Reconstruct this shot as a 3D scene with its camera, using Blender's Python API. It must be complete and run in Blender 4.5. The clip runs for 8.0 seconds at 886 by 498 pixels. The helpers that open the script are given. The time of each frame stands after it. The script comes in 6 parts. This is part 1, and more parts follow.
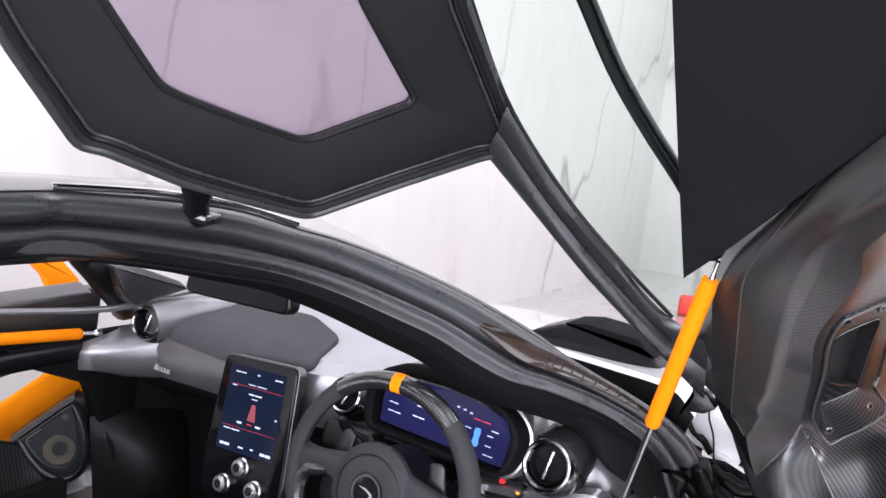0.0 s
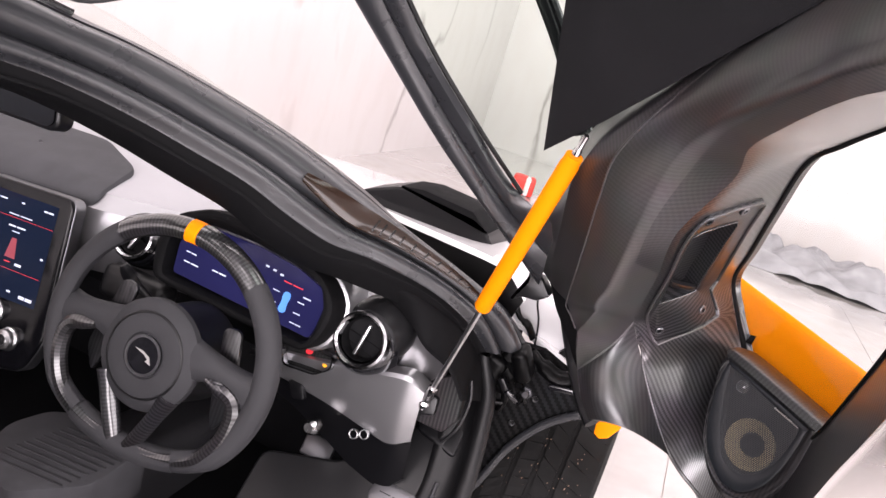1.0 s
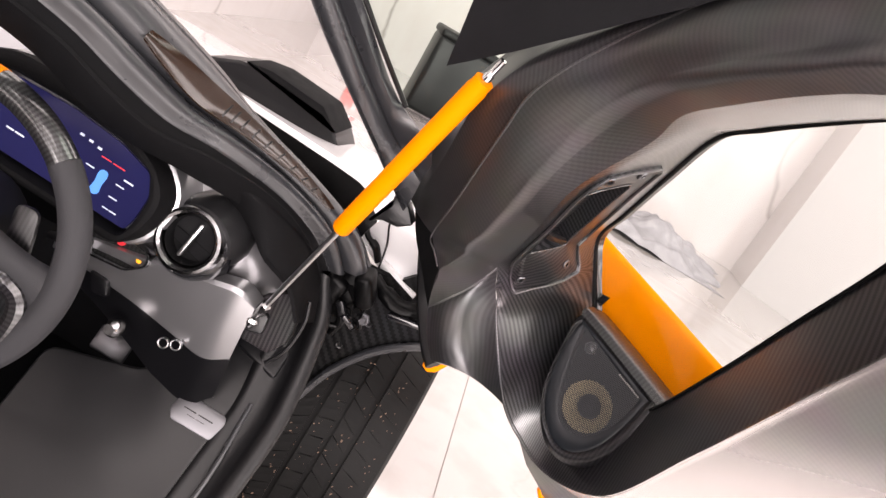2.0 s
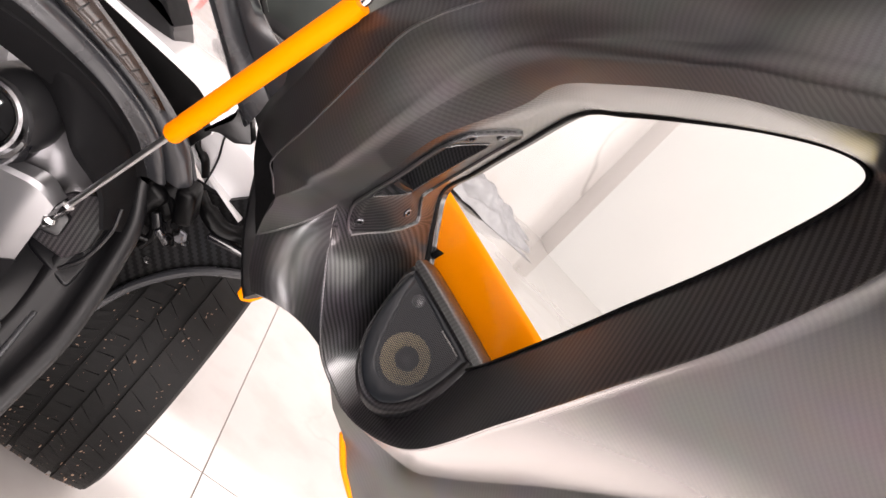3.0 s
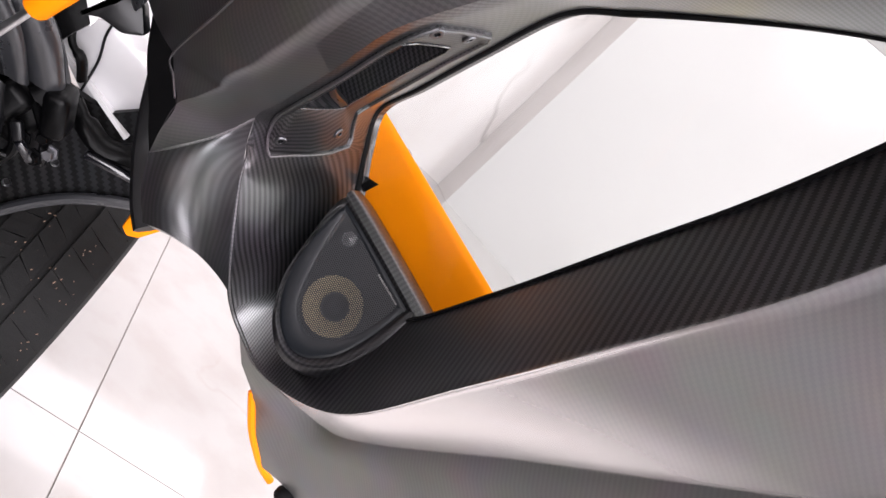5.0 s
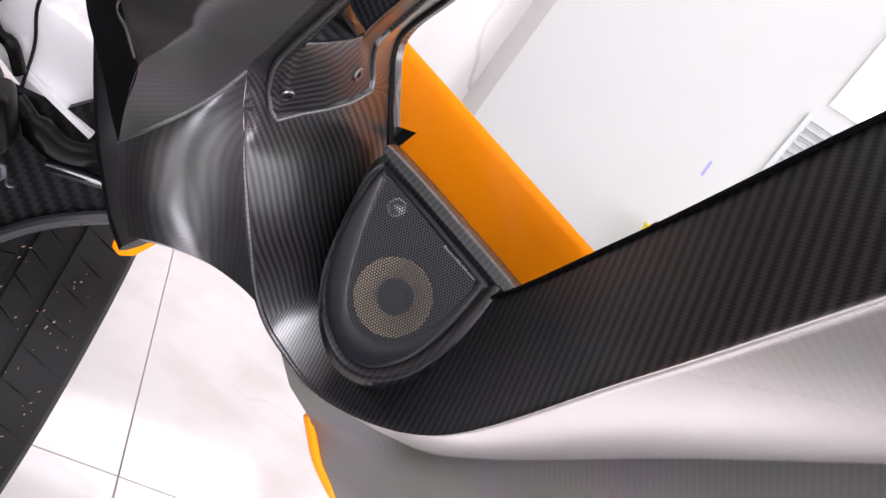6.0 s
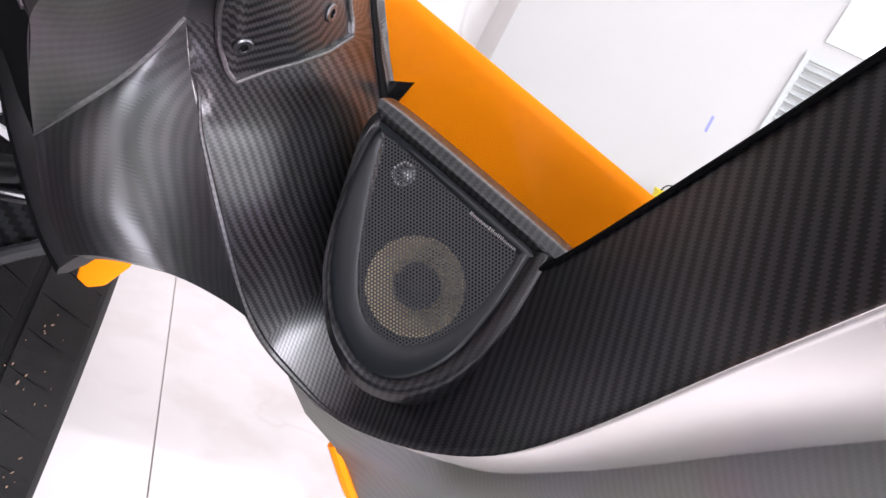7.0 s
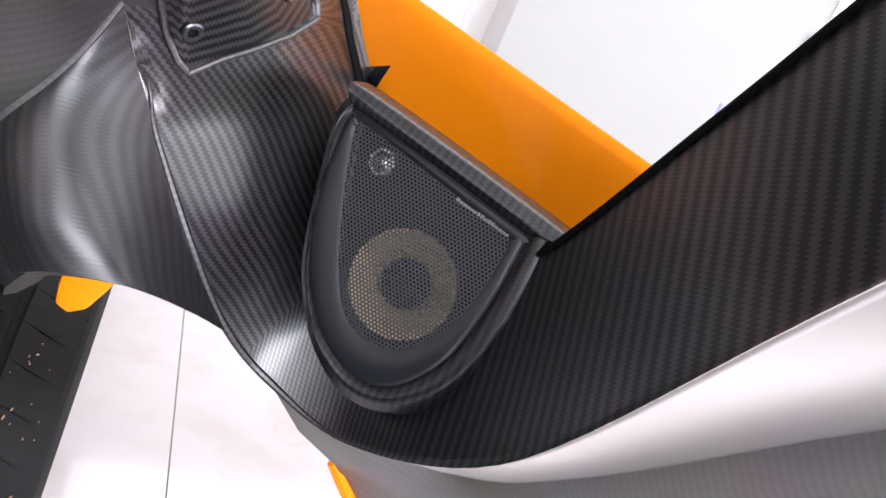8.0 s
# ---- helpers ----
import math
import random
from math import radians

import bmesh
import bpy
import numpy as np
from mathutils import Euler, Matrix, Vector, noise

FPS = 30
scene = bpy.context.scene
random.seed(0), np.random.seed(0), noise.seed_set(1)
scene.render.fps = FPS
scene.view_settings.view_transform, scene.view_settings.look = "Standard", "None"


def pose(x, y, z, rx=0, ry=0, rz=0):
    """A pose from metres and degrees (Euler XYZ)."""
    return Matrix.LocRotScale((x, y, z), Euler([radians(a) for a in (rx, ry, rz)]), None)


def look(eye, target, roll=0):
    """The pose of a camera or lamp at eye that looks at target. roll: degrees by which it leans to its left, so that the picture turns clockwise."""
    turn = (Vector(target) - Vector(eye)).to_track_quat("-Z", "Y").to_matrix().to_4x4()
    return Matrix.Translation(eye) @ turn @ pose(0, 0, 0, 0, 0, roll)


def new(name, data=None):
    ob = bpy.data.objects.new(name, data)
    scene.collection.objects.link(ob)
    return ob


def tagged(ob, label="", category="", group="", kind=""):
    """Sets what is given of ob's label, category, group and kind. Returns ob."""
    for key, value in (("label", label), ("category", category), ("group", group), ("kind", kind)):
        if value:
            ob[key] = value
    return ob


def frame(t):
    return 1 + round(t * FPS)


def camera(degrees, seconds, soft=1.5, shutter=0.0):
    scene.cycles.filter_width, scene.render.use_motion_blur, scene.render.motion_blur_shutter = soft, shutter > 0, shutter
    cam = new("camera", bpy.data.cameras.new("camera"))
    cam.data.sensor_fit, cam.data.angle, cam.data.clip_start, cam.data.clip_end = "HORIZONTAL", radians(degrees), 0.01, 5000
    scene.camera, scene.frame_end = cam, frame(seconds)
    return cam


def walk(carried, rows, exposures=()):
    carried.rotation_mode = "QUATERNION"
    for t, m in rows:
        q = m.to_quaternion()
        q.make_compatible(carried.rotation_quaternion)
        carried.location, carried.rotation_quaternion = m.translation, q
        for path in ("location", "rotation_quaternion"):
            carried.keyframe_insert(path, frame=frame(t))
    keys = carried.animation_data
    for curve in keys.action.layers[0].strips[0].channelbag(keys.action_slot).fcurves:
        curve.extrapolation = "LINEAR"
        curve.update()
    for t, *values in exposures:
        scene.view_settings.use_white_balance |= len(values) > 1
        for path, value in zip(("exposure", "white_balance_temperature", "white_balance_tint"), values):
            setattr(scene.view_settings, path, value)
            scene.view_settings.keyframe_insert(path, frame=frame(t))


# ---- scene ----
cam = camera(60.6, 8.0)
PATH = [
    (0.0, pose(0.0081, 0.0014, 1.3507, 82.01, -6.48, 32.17)),
    (0.5, pose(-0.0121, 0.0893, 1.3246, 77.71, -10.92, 26.68)),
    (1.0, pose(-0.0634, 0.1745, 1.3070, 73.46, -16.16, 21.47)),
    (2.5, pose(-0.1773, 0.3091, 1.2620, 70.14, -36.27, 4.23)),
    (3.0, pose(-0.1784, 0.3253, 1.2526, 72.52, -42.62, -1.91)),
    (3.5, pose(-0.1922, 0.3300, 1.2445, 75.18, -47.34, -6.45)),
    (4.0, pose(-0.2124, 0.3381, 1.2337, 77.19, -49.87, -9.86)),
    (4.5, pose(-0.2023, 0.3701, 1.2142, 77.63, -49.91, -11.54)),
    (5.0, pose(-0.1675, 0.4707, 1.1679, 75.81, -46.19, -12.41)),
    (6.5, pose(-0.1203, 0.7360, 1.0600, 74.86, -31.12, -16.62)),
    (7.0, pose(-0.0836, 0.7869, 1.0358, 75.22, -27.64, -17.02)),
    (7.5, pose(-0.0575, 0.8147, 1.0243, 75.61, -25.06, -17.05)),
    (8.0, pose(-0.0450, 0.8208, 1.0232, 75.80, -23.58, -16.82)),
]
walk(cam, PATH, [(0.0, 0.55, 5900, 15), (1.0, 0.66, 6500, 20), (2.5, 0.70, 6850, 17), (3.5, 0.60, 6650, 16), (5.0, 0.50, 6250, 16), (6.4, 0.50, 6100, 17), (8.0, 0.60, 6000, 16)])

# ---- world, lights ----
world = bpy.data.worlds.new("daylight")
scene.world = world
world.use_nodes = True
wn = world.node_tree
sky = wn.nodes.new("ShaderNodeTexSky")
sky.sky_type = "NISHITA"
sky.sun_disc = False
sky.sun_elevation, sky.sun_rotation = radians(38), radians(120)
wn.links.new(sky.outputs[0], wn.nodes["Background"].inputs[0])
wn.nodes["Background"].inputs[1].default_value = 0.15


def area_lamp(name, m, w, h, watts, colour):
    lamp = bpy.data.lights.new(name, "AREA")
    lamp.shape, lamp.size, lamp.size_y, lamp.energy, lamp.color = "RECTANGLE", w, h, watts, colour
    ob = new(name, lamp)
    ob.matrix_world = m
    return ob


# ceiling panels of the showroom and its tall glazed front
CEIL = 4.6
PANELS = [(x, y) for x in (-2.0, 1.7, 5.4) for y in (-2.6, 0.9, 4.4, 7.9)]
for px, py in PANELS:
    area_lamp("panel_light", pose(px, py, CEIL - 0.06), 3.0, 1.5, 40.0, (1.0, 0.965, 0.945))
area_lamp("window_light", look((7.2, -1.0, 2.2), (0.0, 0.6, 1.0)), 7.0, 3.6, 330.0, (1.0, 0.975, 0.97))
area_lamp("window_light", look((1.2, -6.7, 2.2), (0.6, 1.0, 1.0)), 8.4, 3.6, 720.0, (1.0, 0.97, 0.96))
scene.view_settings.exposure = 0.0

# ---- materials ----
def material(name, base, rough=0.5, metal=0.0, vary=0.0, scale=8.0, fine=0.0, fine_scale=400.0, coat=0.0, spec=0.5, emit=0.0):
    m = bpy.data.materials.new(name)
    m.use_nodes = True
    nt = m.node_tree
    b = nt.nodes["Principled BSDF"]
    b.inputs["Base Color"].default_value = (*base, 1)
    b.inputs["Roughness"].default_value = rough
    b.inputs["Metallic"].default_value = metal
    b.inputs["Coat Weight"].default_value = coat
    b.inputs["Coat Roughness"].default_value = 0.06
    b.inputs["Specular IOR Level"].default_value = spec
    if emit:
        b.inputs["Emission Color"].default_value = (*base, 1)
        b.inputs["Emission Strength"].default_value = emit
    tc = nt.nodes.new("ShaderNodeTexCoord")
    if vary:
        n = nt.nodes.new("ShaderNodeTexNoise")
        n.inputs["Scale"].default_value, n.inputs["Detail"].default_value = scale, 6.0
        nt.links.new(tc.outputs["Object"], n.inputs["Vector"])
        mix = nt.nodes.new("ShaderNodeMix")
        mix.data_type = "RGBA"
        mix.inputs[6].default_value = (*[c * (1 - vary) for c in base], 1)
        mix.inputs[7].default_value = (*[min(1, c * (1 + vary)) for c in base], 1)
        nt.links.new(n.outputs[0], mix.inputs[0])
        nt.links.new(mix.outputs[2], b.inputs["Base Color"])
        mr = nt.nodes.new("ShaderNodeMapRange")
        mr.inputs[3].default_value, mr.inputs[4].default_value = max(0.02, rough * 0.86), min(1, rough * 1.14)
        nt.links.new(n.outputs[0], mr.inputs[0])
        nt.links.new(mr.outputs[0], b.inputs["Roughness"])
    if fine:
        g = nt.nodes.new("ShaderNodeTexNoise")
        g.inputs["Scale"].default_value, g.inputs["Detail"].default_value = fine_scale, 3.0
        nt.links.new(tc.outputs["Object"], g.inputs["Vector"])
        bump = nt.nodes.new("ShaderNodeBump")
        bump.inputs["Strength"].default_value, bump.inputs["Distance"].default_value = fine, 0.001
        nt.links.new(g.outputs[0], bump.inputs["Height"])
        nt.links.new(bump.outputs[0], b.inputs["Normal"])
    return m


def glass(name, tint, rough=0.0, base=0.004):
    """A thin pane: mostly clear, with a mirror film that grows towards grazing."""
    m = bpy.data.materials.new(name)
    m.use_nodes = True
    nt = m.node_tree
    nt.nodes.remove(nt.nodes["Principled BSDF"])
    tr = nt.nodes.new("ShaderNodeBsdfTransparent")
    tr.inputs[0].default_value = (*tint, 1)
    gl = nt.nodes.new("ShaderNodeBsdfGlossy")
    gl.inputs["Roughness"].default_value = rough
    lw = nt.nodes.new("ShaderNodeLayerWeight")
    power = nt.nodes.new("ShaderNodeMath")
    power.operation = "POWER"
    nt.links.new(lw.outputs["Facing"], power.inputs[0])
    power.inputs[1].default_value = 4.0
    fr = nt.nodes.new("ShaderNodeMath")
    fr.operation = "MULTIPLY_ADD"
    nt.links.new(power.outputs[0], fr.inputs[0])
    fr.inputs[1].default_value, fr.inputs[2].default_value = 0.15, base
    mix = nt.nodes.new("ShaderNodeMixShader")
    nt.links.new(fr.outputs[0], mix.inputs[0])
    nt.links.new(tr.outputs[0], mix.inputs[1])
    nt.links.new(gl.outputs[0], mix.inputs[2])
    nt.links.new(mix.outputs[0], nt.nodes["Material Output"].inputs[0])
    return m


def twill(name, dark, light, cell, rough, coat=0.0, coat_rough=0.25, turn=0.0, ior=1.6, relief=0.25, metal=0.0, sheen=None, spec=0.5):
    """Carbon cloth in a two-by-two twill, laid by the mesh's own metre coordinates."""
    m = bpy.data.materials.new(name)
    m.use_nodes = True
    nt = m.node_tree
    b = nt.nodes["Principled BSDF"]
    b.inputs["Roughness"].default_value = rough
    b.inputs["Metallic"].default_value = metal
    b.inputs["Specular IOR Level"].default_value = spec
    b.inputs["Coat Weight"].default_value = coat
    b.inputs["Coat Roughness"].default_value = coat_rough
    b.inputs["Coat IOR"].default_value = ior
    uv = nt.nodes.new("ShaderNodeUVMap")
    mp = nt.nodes.new("ShaderNodeMapping")
    mp.inputs["Scale"].default_value = (1 / cell, 1 / cell, 1)
    mp.inputs["Rotation"].default_value = (0, 0, radians(turn))
    nt.links.new(uv.outputs[0], mp.inputs[0])
    sep = nt.nodes.new("ShaderNodeSeparateXYZ")
    nt.links.new(mp.outputs[0], sep.inputs[0])

    def calc(op, a, b_=None):
        n = nt.nodes.new("ShaderNodeMath")
        n.operation = op
        for i, v in enumerate((a, b_)):
            if v is None:
                continue
            if isinstance(v, (int, float)):
                n.inputs[i].default_value = v
            else:
                nt.links.new(v, n.inputs[i])
        return n.outputs[0]

    fx, fy = calc("FLOOR", sep.outputs[0]), calc("FLOOR", sep.outputs[1])
    k = calc("FLOORED_MODULO", calc("ADD", fx, fy), 4.0)
    warp = calc("LESS_THAN", k, 1.5)
    px = calc("PINGPONG", sep.outputs[0], 0.5)
    py = calc("PINGPONG", sep.outputs[1], 0.5)
    hgt = calc("ADD", calc("MULTIPLY", warp, px), calc("MULTIPLY", calc("SUBTRACT", 1.0, warp), py))
    mix = nt.nodes.new("ShaderNodeMix")
    mix.data_type = "RGBA"
    mix.inputs[6].default_value, mix.inputs[7].default_value = (*dark, 1), (*light, 1)
    nt.links.new(warp, mix.inputs[0])
    tc = nt.nodes.new("ShaderNodeTexCoord")
    n = nt.nodes.new("ShaderNodeTexNoise")
    n.inputs["Scale"].default_value, n.inputs["Detail"].default_value = 14.0, 5.0
    nt.links.new(tc.outputs["Object"], n.inputs["Vector"])
    mul = nt.nodes.new("ShaderNodeMix")
    mul.data_type, mul.blend_type = "RGBA", "MULTIPLY"
    mul.inputs[0].default_value = 0.35
    nt.links.new(mix.outputs[2], mul.inputs[6])
    nt.links.new(n.outputs["Color"], mul.inputs[7])
    nt.links.new(mul.outputs[2], b.inputs["Base Color"])
    bump = nt.nodes.new("ShaderNodeBump")
    bump.inputs["Strength"].default_value, bump.inputs["Distance"].default_value = relief, 0.0006
    nt.links.new(hgt, bump.inputs["Height"])
    nt.links.new(bump.outputs[0], b.inputs["Normal"])
    if sheen:
        # lacquer whose gloss grows towards grazing: from, to (of facing), most, roughness
        gl = nt.nodes.new("ShaderNodeBsdfGlossy")
        gl.inputs["Color"].default_value = (0.93, 0.91, 0.91, 1)
        gl.inputs["Roughness"].default_value = sheen[3]
        lw = nt.nodes.new("ShaderNodeLayerWeight")
        lw.inputs["Blend"].default_value = 0.5
        mr = nt.nodes.new("ShaderNodeMapRange")
        mr.interpolation_type = "SMOOTHSTEP"
        mr.inputs[1].default_value, mr.inputs[2].default_value = sheen[0], sheen[1]
        mr.inputs[3].default_value, mr.inputs[4].default_value = 0.03, sheen[2]
        nt.links.new(lw.outputs["Facing"], mr.inputs[0])
        both = nt.nodes.new("ShaderNodeMixShader")
        nt.links.new(mr.outputs[0], both.inputs[0])
        nt.links.new(b.outputs[0], both.inputs[1])
        nt.links.new(gl.outputs[0], both.inputs[2])
        nt.links.new(both.outputs[0], nt.nodes["Material Output"].inputs[0])
    return m


def marble(name, base, vein, rough, scale, strength, width=0.011, cloud=0.10, coat=0.0):
    """Polished pale stone: drifting clouds and thin broken veins."""
    m = bpy.data.materials.new(name)
    m.use_nodes = True
    nt = m.node_tree
    b = nt.nodes["Principled BSDF"]
    b.inputs["Roughness"].default_value = rough
    tc = nt.nodes.new("ShaderNodeTexCoord")
    info = nt.nodes.new("ShaderNodeObjectInfo")
    shift = nt.nodes.new("ShaderNodeVectorMath")
    shift.operation = "SCALE"
    comb = nt.nodes.new("ShaderNodeCombineXYZ")
    for i in range(3):
        nt.links.new(info.outputs["Random"], comb.inputs[i])
    nt.links.new(comb.outputs[0], shift.inputs[0])
    shift.inputs["Scale"].default_value = 40.0
    add = nt.nodes.new("ShaderNodeVectorMath")
    lay = nt.nodes.new("ShaderNodeMapping")
    lay.inputs["Rotation"].default_value = (0.3, 0.5, 0.0)
    lay.inputs["Scale"].default_value = (1.0, 1.0, 0.38)
    nt.links.new(tc.outputs["Object"], lay.inputs[0])
    nt.links.new(lay.outputs[0], add.inputs[0])
    nt.links.new(shift.outputs[0], add.inputs[1])
    warp = nt.nodes.new("ShaderNodeTexNoise")
    warp.inputs["Scale"].default_value, warp.inputs["Detail"].default_value = scale * 0.9, 8.0
    nt.links.new(add.outputs[0], warp.inputs["Vector"])
    w2 = nt.nodes.new("ShaderNodeVectorMath")
    w2.operation = "MULTIPLY_ADD"
    nt.links.new(warp.outputs["Color"], w2.inputs[0])
    w2.inputs[1].default_value = (1.3, 1.3, 1.3)
    nt.links.new(add.outputs[0], w2.inputs[2])
    n = nt.nodes.new("ShaderNodeTexNoise")
    n.inputs["Scale"].default_value, n.inputs["Detail"].default_value = scale, 2.0
    nt.links.new(w2.outputs[0], n.inputs["Vector"])
    s1 = nt.nodes.new("ShaderNodeMath")
    s1.operation = "SUBTRACT"
    nt.links.new(n.outputs[0], s1.inputs[0])
    s1.inputs[1].default_value = 0.5
    s2 = nt.nodes.new("ShaderNodeMath")
    s2.operation = "ABSOLUTE"
    nt.links.new(s1.outputs[0], s2.inputs[0])
    ramp = nt.nodes.new("ShaderNodeMapRange")
    ramp.inputs[1].default_value, ramp.inputs[2].default_value = 0.0, width
    ramp.inputs[3].default_value, ramp.inputs[4].default_value = strength, 0.0
    nt.links.new(s2.outputs[0], ramp.inputs[0])
    mask = nt.nodes.new("ShaderNodeTexNoise")
    mask.inputs["Scale"].default_value = scale * 0.7
    nt.links.new(add.outputs[0], mask.inputs["Vector"])
    mm = nt.nodes.new("ShaderNodeMapRange")
    mm.inputs[1].default_value, mm.inputs[2].default_value = 0.42, 0.62
    nt.links.new(mask.outputs[0], mm.inputs[0])
    f = nt.nodes.new("ShaderNodeMath")
    f.operation = "MULTIPLY"
    nt.links.new(ramp.outputs[0], f.inputs[0])
    nt.links.new(mm.outputs[0], f.inputs[1])
    mix = nt.nodes.new("ShaderNodeMix")
    mix.data_type = "RGBA"
    mix.inputs[6].default_value, mix.inputs[7].default_value = (*base, 1), (*vein, 1)
    nt.links.new(f.outputs[0], mix.inputs[0])
    cl = nt.nodes.new("ShaderNodeMix")
    cl.data_type, cl.blend_type = "RGBA", "MULTIPLY"
    cl.inputs[0].default_value = cloud
    patch = nt.nodes.new("ShaderNodeTexNoise")
    patch.inputs["Scale"].default_value, patch.inputs["Detail"].default_value = 5.5, 7.0
    nt.links.new(add.outputs[0], patch.inputs["Vector"])
    tone = nt.nodes.new("ShaderNodeMix")
    tone.data_type = "RGBA"
    tone.inputs[6].default_value, tone.inputs[7].default_value = (0.72, 0.62, 0.55, 1), (1.0, 1.0, 1.0, 1)
    span = nt.nodes.new("ShaderNodeMapRange")
    span.inputs[1].default_value, span.inputs[2].default_value = 0.36, 0.56
    nt.links.new(patch.outputs[0], span.inputs[0])
    nt.links.new(span.outputs[0], tone.inputs[0])
    nt.links.new(mix.outputs[2], cl.inputs[6])
    nt.links.new(tone.outputs[2], cl.inputs[7])
    b.inputs["Coat Weight"].default_value = coat
    b.inputs["Coat Roughness"].default_value = 0.06
    nt.links.new(cl.outputs[2], b.inputs["Base Color"])
    return m


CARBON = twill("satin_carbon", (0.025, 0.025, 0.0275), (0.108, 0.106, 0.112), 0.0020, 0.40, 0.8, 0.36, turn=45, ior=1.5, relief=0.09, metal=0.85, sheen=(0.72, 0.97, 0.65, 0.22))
CARBON_SMOOTH = twill("satin_carbon_fine", (0.125, 0.120, 0.121), (0.146, 0.141, 0.142), 0.0019, 0.48, 0.55, 0.40, turn=45, ior=1.5, relief=0.035, metal=0.85)
CARBON_GLOSS = twill("gloss_carbon", (0.009, 0.009, 0.010), (0.042, 0.042, 0.045), 0.0020, 0.32, 1.0, 0.12, turn=45, ior=1.6, relief=0.08, metal=0.4)
CARBON_POD = twill("satin_carbon_pod", (0.0035, 0.0035, 0.0045), (0.020, 0.020, 0.022), 0.0020, 0.38, 0.4, 0.25, turn=45, ior=1.5, relief=0.1, metal=0.2, spec=0.3)
# Dark matt carbon; in the pull pocket the dark colour stands for shade.
CARBON_DEEP = twill("matt_carbon_and_pocket_shade", (0.010, 0.010, 0.011), (0.034, 0.033, 0.035), 0.0022, 0.6, 0.0, 0.50, turn=45, ior=1.45, relief=0.10, spec=0.15)
CARBON_PLATE = twill("satin_carbon_plate", (0.014, 0.014, 0.015), (0.075, 0.073, 0.076), 0.0020, 0.42, 0.3, 0.38, turn=45, ior=1.5, relief=0.10, metal=0.7)
# Darker copy of the panel carbon; shade on column and rim wall is in it.
CARBON_CHANNEL = twill("darkened_satin_carbon", (0.060, 0.059, 0.061), (0.090, 0.088, 0.091), 0.0019, 0.46, 0.7, 0.34, turn=45, ior=1.5, relief=0.06, metal=0.8)
LINER = twill("black_woven_liner", (0.0012, 0.0012, 0.0015), (0.012, 0.012, 0.013), 0.0055, 0.5, 0.0, 0.3, spec=0.12)
# Same door carbon made lighter: reflected floor light is in the base colour.
LEDGE_LIT = twill("lit_carbon_ledge", (0.170, 0.165, 0.167), (0.184, 0.178, 0.180), 0.0018, 0.40, 0.7, 0.28, turn=45, ior=1.5, relief=0.02, metal=0.85, sheen=(0.36, 0.65, 0.93, 0.26))
SKIRT_LIT = twill("lit_carbon_skirt", (0.215, 0.210, 0.212), (0.235, 0.229, 0.231), 0.0019, 0.48, 0.5, 0.4, turn=45, ior=1.5, relief=0.02, metal=0.85)
SUEDE = material("dark_suede", (0.025, 0.025, 0.028), 0.66, vary=0.3, scale=14, fine=0.6, fine_scale=900, spec=0.35)
SUEDE_GREY = material("grey_suede", (0.055, 0.055, 0.060), 0.85, vary=0.4, scale=22, fine=0.5, fine_scale=900, spec=0.3)
SUEDE_DARK = material("black_suede_lining", (0.010, 0.010, 0.0115), 0.7, vary=0.45, scale=6, fine=0.6, fine_scale=900, spec=0.22)
TRIM = material("grey_satin_trim", (0.24, 0.236, 0.247), 0.32, metal=0.7, vary=0.10, scale=12, fine=0.05, fine_scale=1200)
TRIM_PALE = material("pale_dash_top", (0.37, 0.363, 0.384), 0.72, vary=0.08, scale=10, fine=0.1, fine_scale=1200)
FASCIA = material("pale_satin_fascia", (0.43, 0.43, 0.445), 0.34, metal=0.85, vary=0.06, scale=12, fine=0.04, fine_scale=1200)
BLACK = material("black_plastic", (0.005, 0.005, 0.006), 0.30, vary=0.1, scale=20, fine=0.06, spec=0.3)
HINGE_BLACK = material("oily_black_metal", (0.0016, 0.0016, 0.0018), 0.30, vary=0.2, scale=30, fine=0.1, spec=0.10)
BLACK_SOFT = material("black_rubber", (0.0055, 0.0055, 0.0062), 0.42, vary=0.1, scale=25, fine=0.08, spec=0.3)
RUBBER_MATT = material("matt_black_rubber", (0.003, 0.003, 0.0035), 0.75, vary=0.1, scale=30, spec=0.15)
SEAL = material("grey_rubber_seal", (0.024, 0.025, 0.028), 0.28, vary=0.12, scale=18, fine=0.06, fine_scale=600, spec=0.65)
LINING_MATT = material("matt_black_lining", (0.0042, 0.0042, 0.0048), 0.7, vary=0.15, scale=25, fine=0.3, fine_scale=700, spec=0.1)
GLOSS_BLACK = material("gloss_black", (0.008, 0.008, 0.010), 0.08, coat=0.5)
ORANGE = material("orange_paint", (1.0, 0.275, 0.0), 0.35, vary=0.03, scale=5, spec=0.1)
ORANGE_SATIN = material("orange_anodised", (1.0, 0.255, 0.0), 0.55, vary=0.05, scale=20, spec=0.05)
VENT_RING = material("dark_chrome", (0.30, 0.30, 0.31), 0.20, metal=1.0)
# Near-black metal: the mirror's dark reflection is put into its colour.
MIRROR = material("dark_reflection_mirror", (0.012, 0.013, 0.015), 0.05, metal=1.0)
WHITE_PAINT = material("white_paint", (0.78, 0.77, 0.78), 0.22, vary=0.02, scale=4, coat=0.7)
CHROME = material("polished_metal", (0.80, 0.79, 0.79), 0.12, metal=1.0)
STEEL = material("brushed_steel", (0.55, 0.55, 0.56), 0.3, metal=1.0, vary=0.1, scale=60)
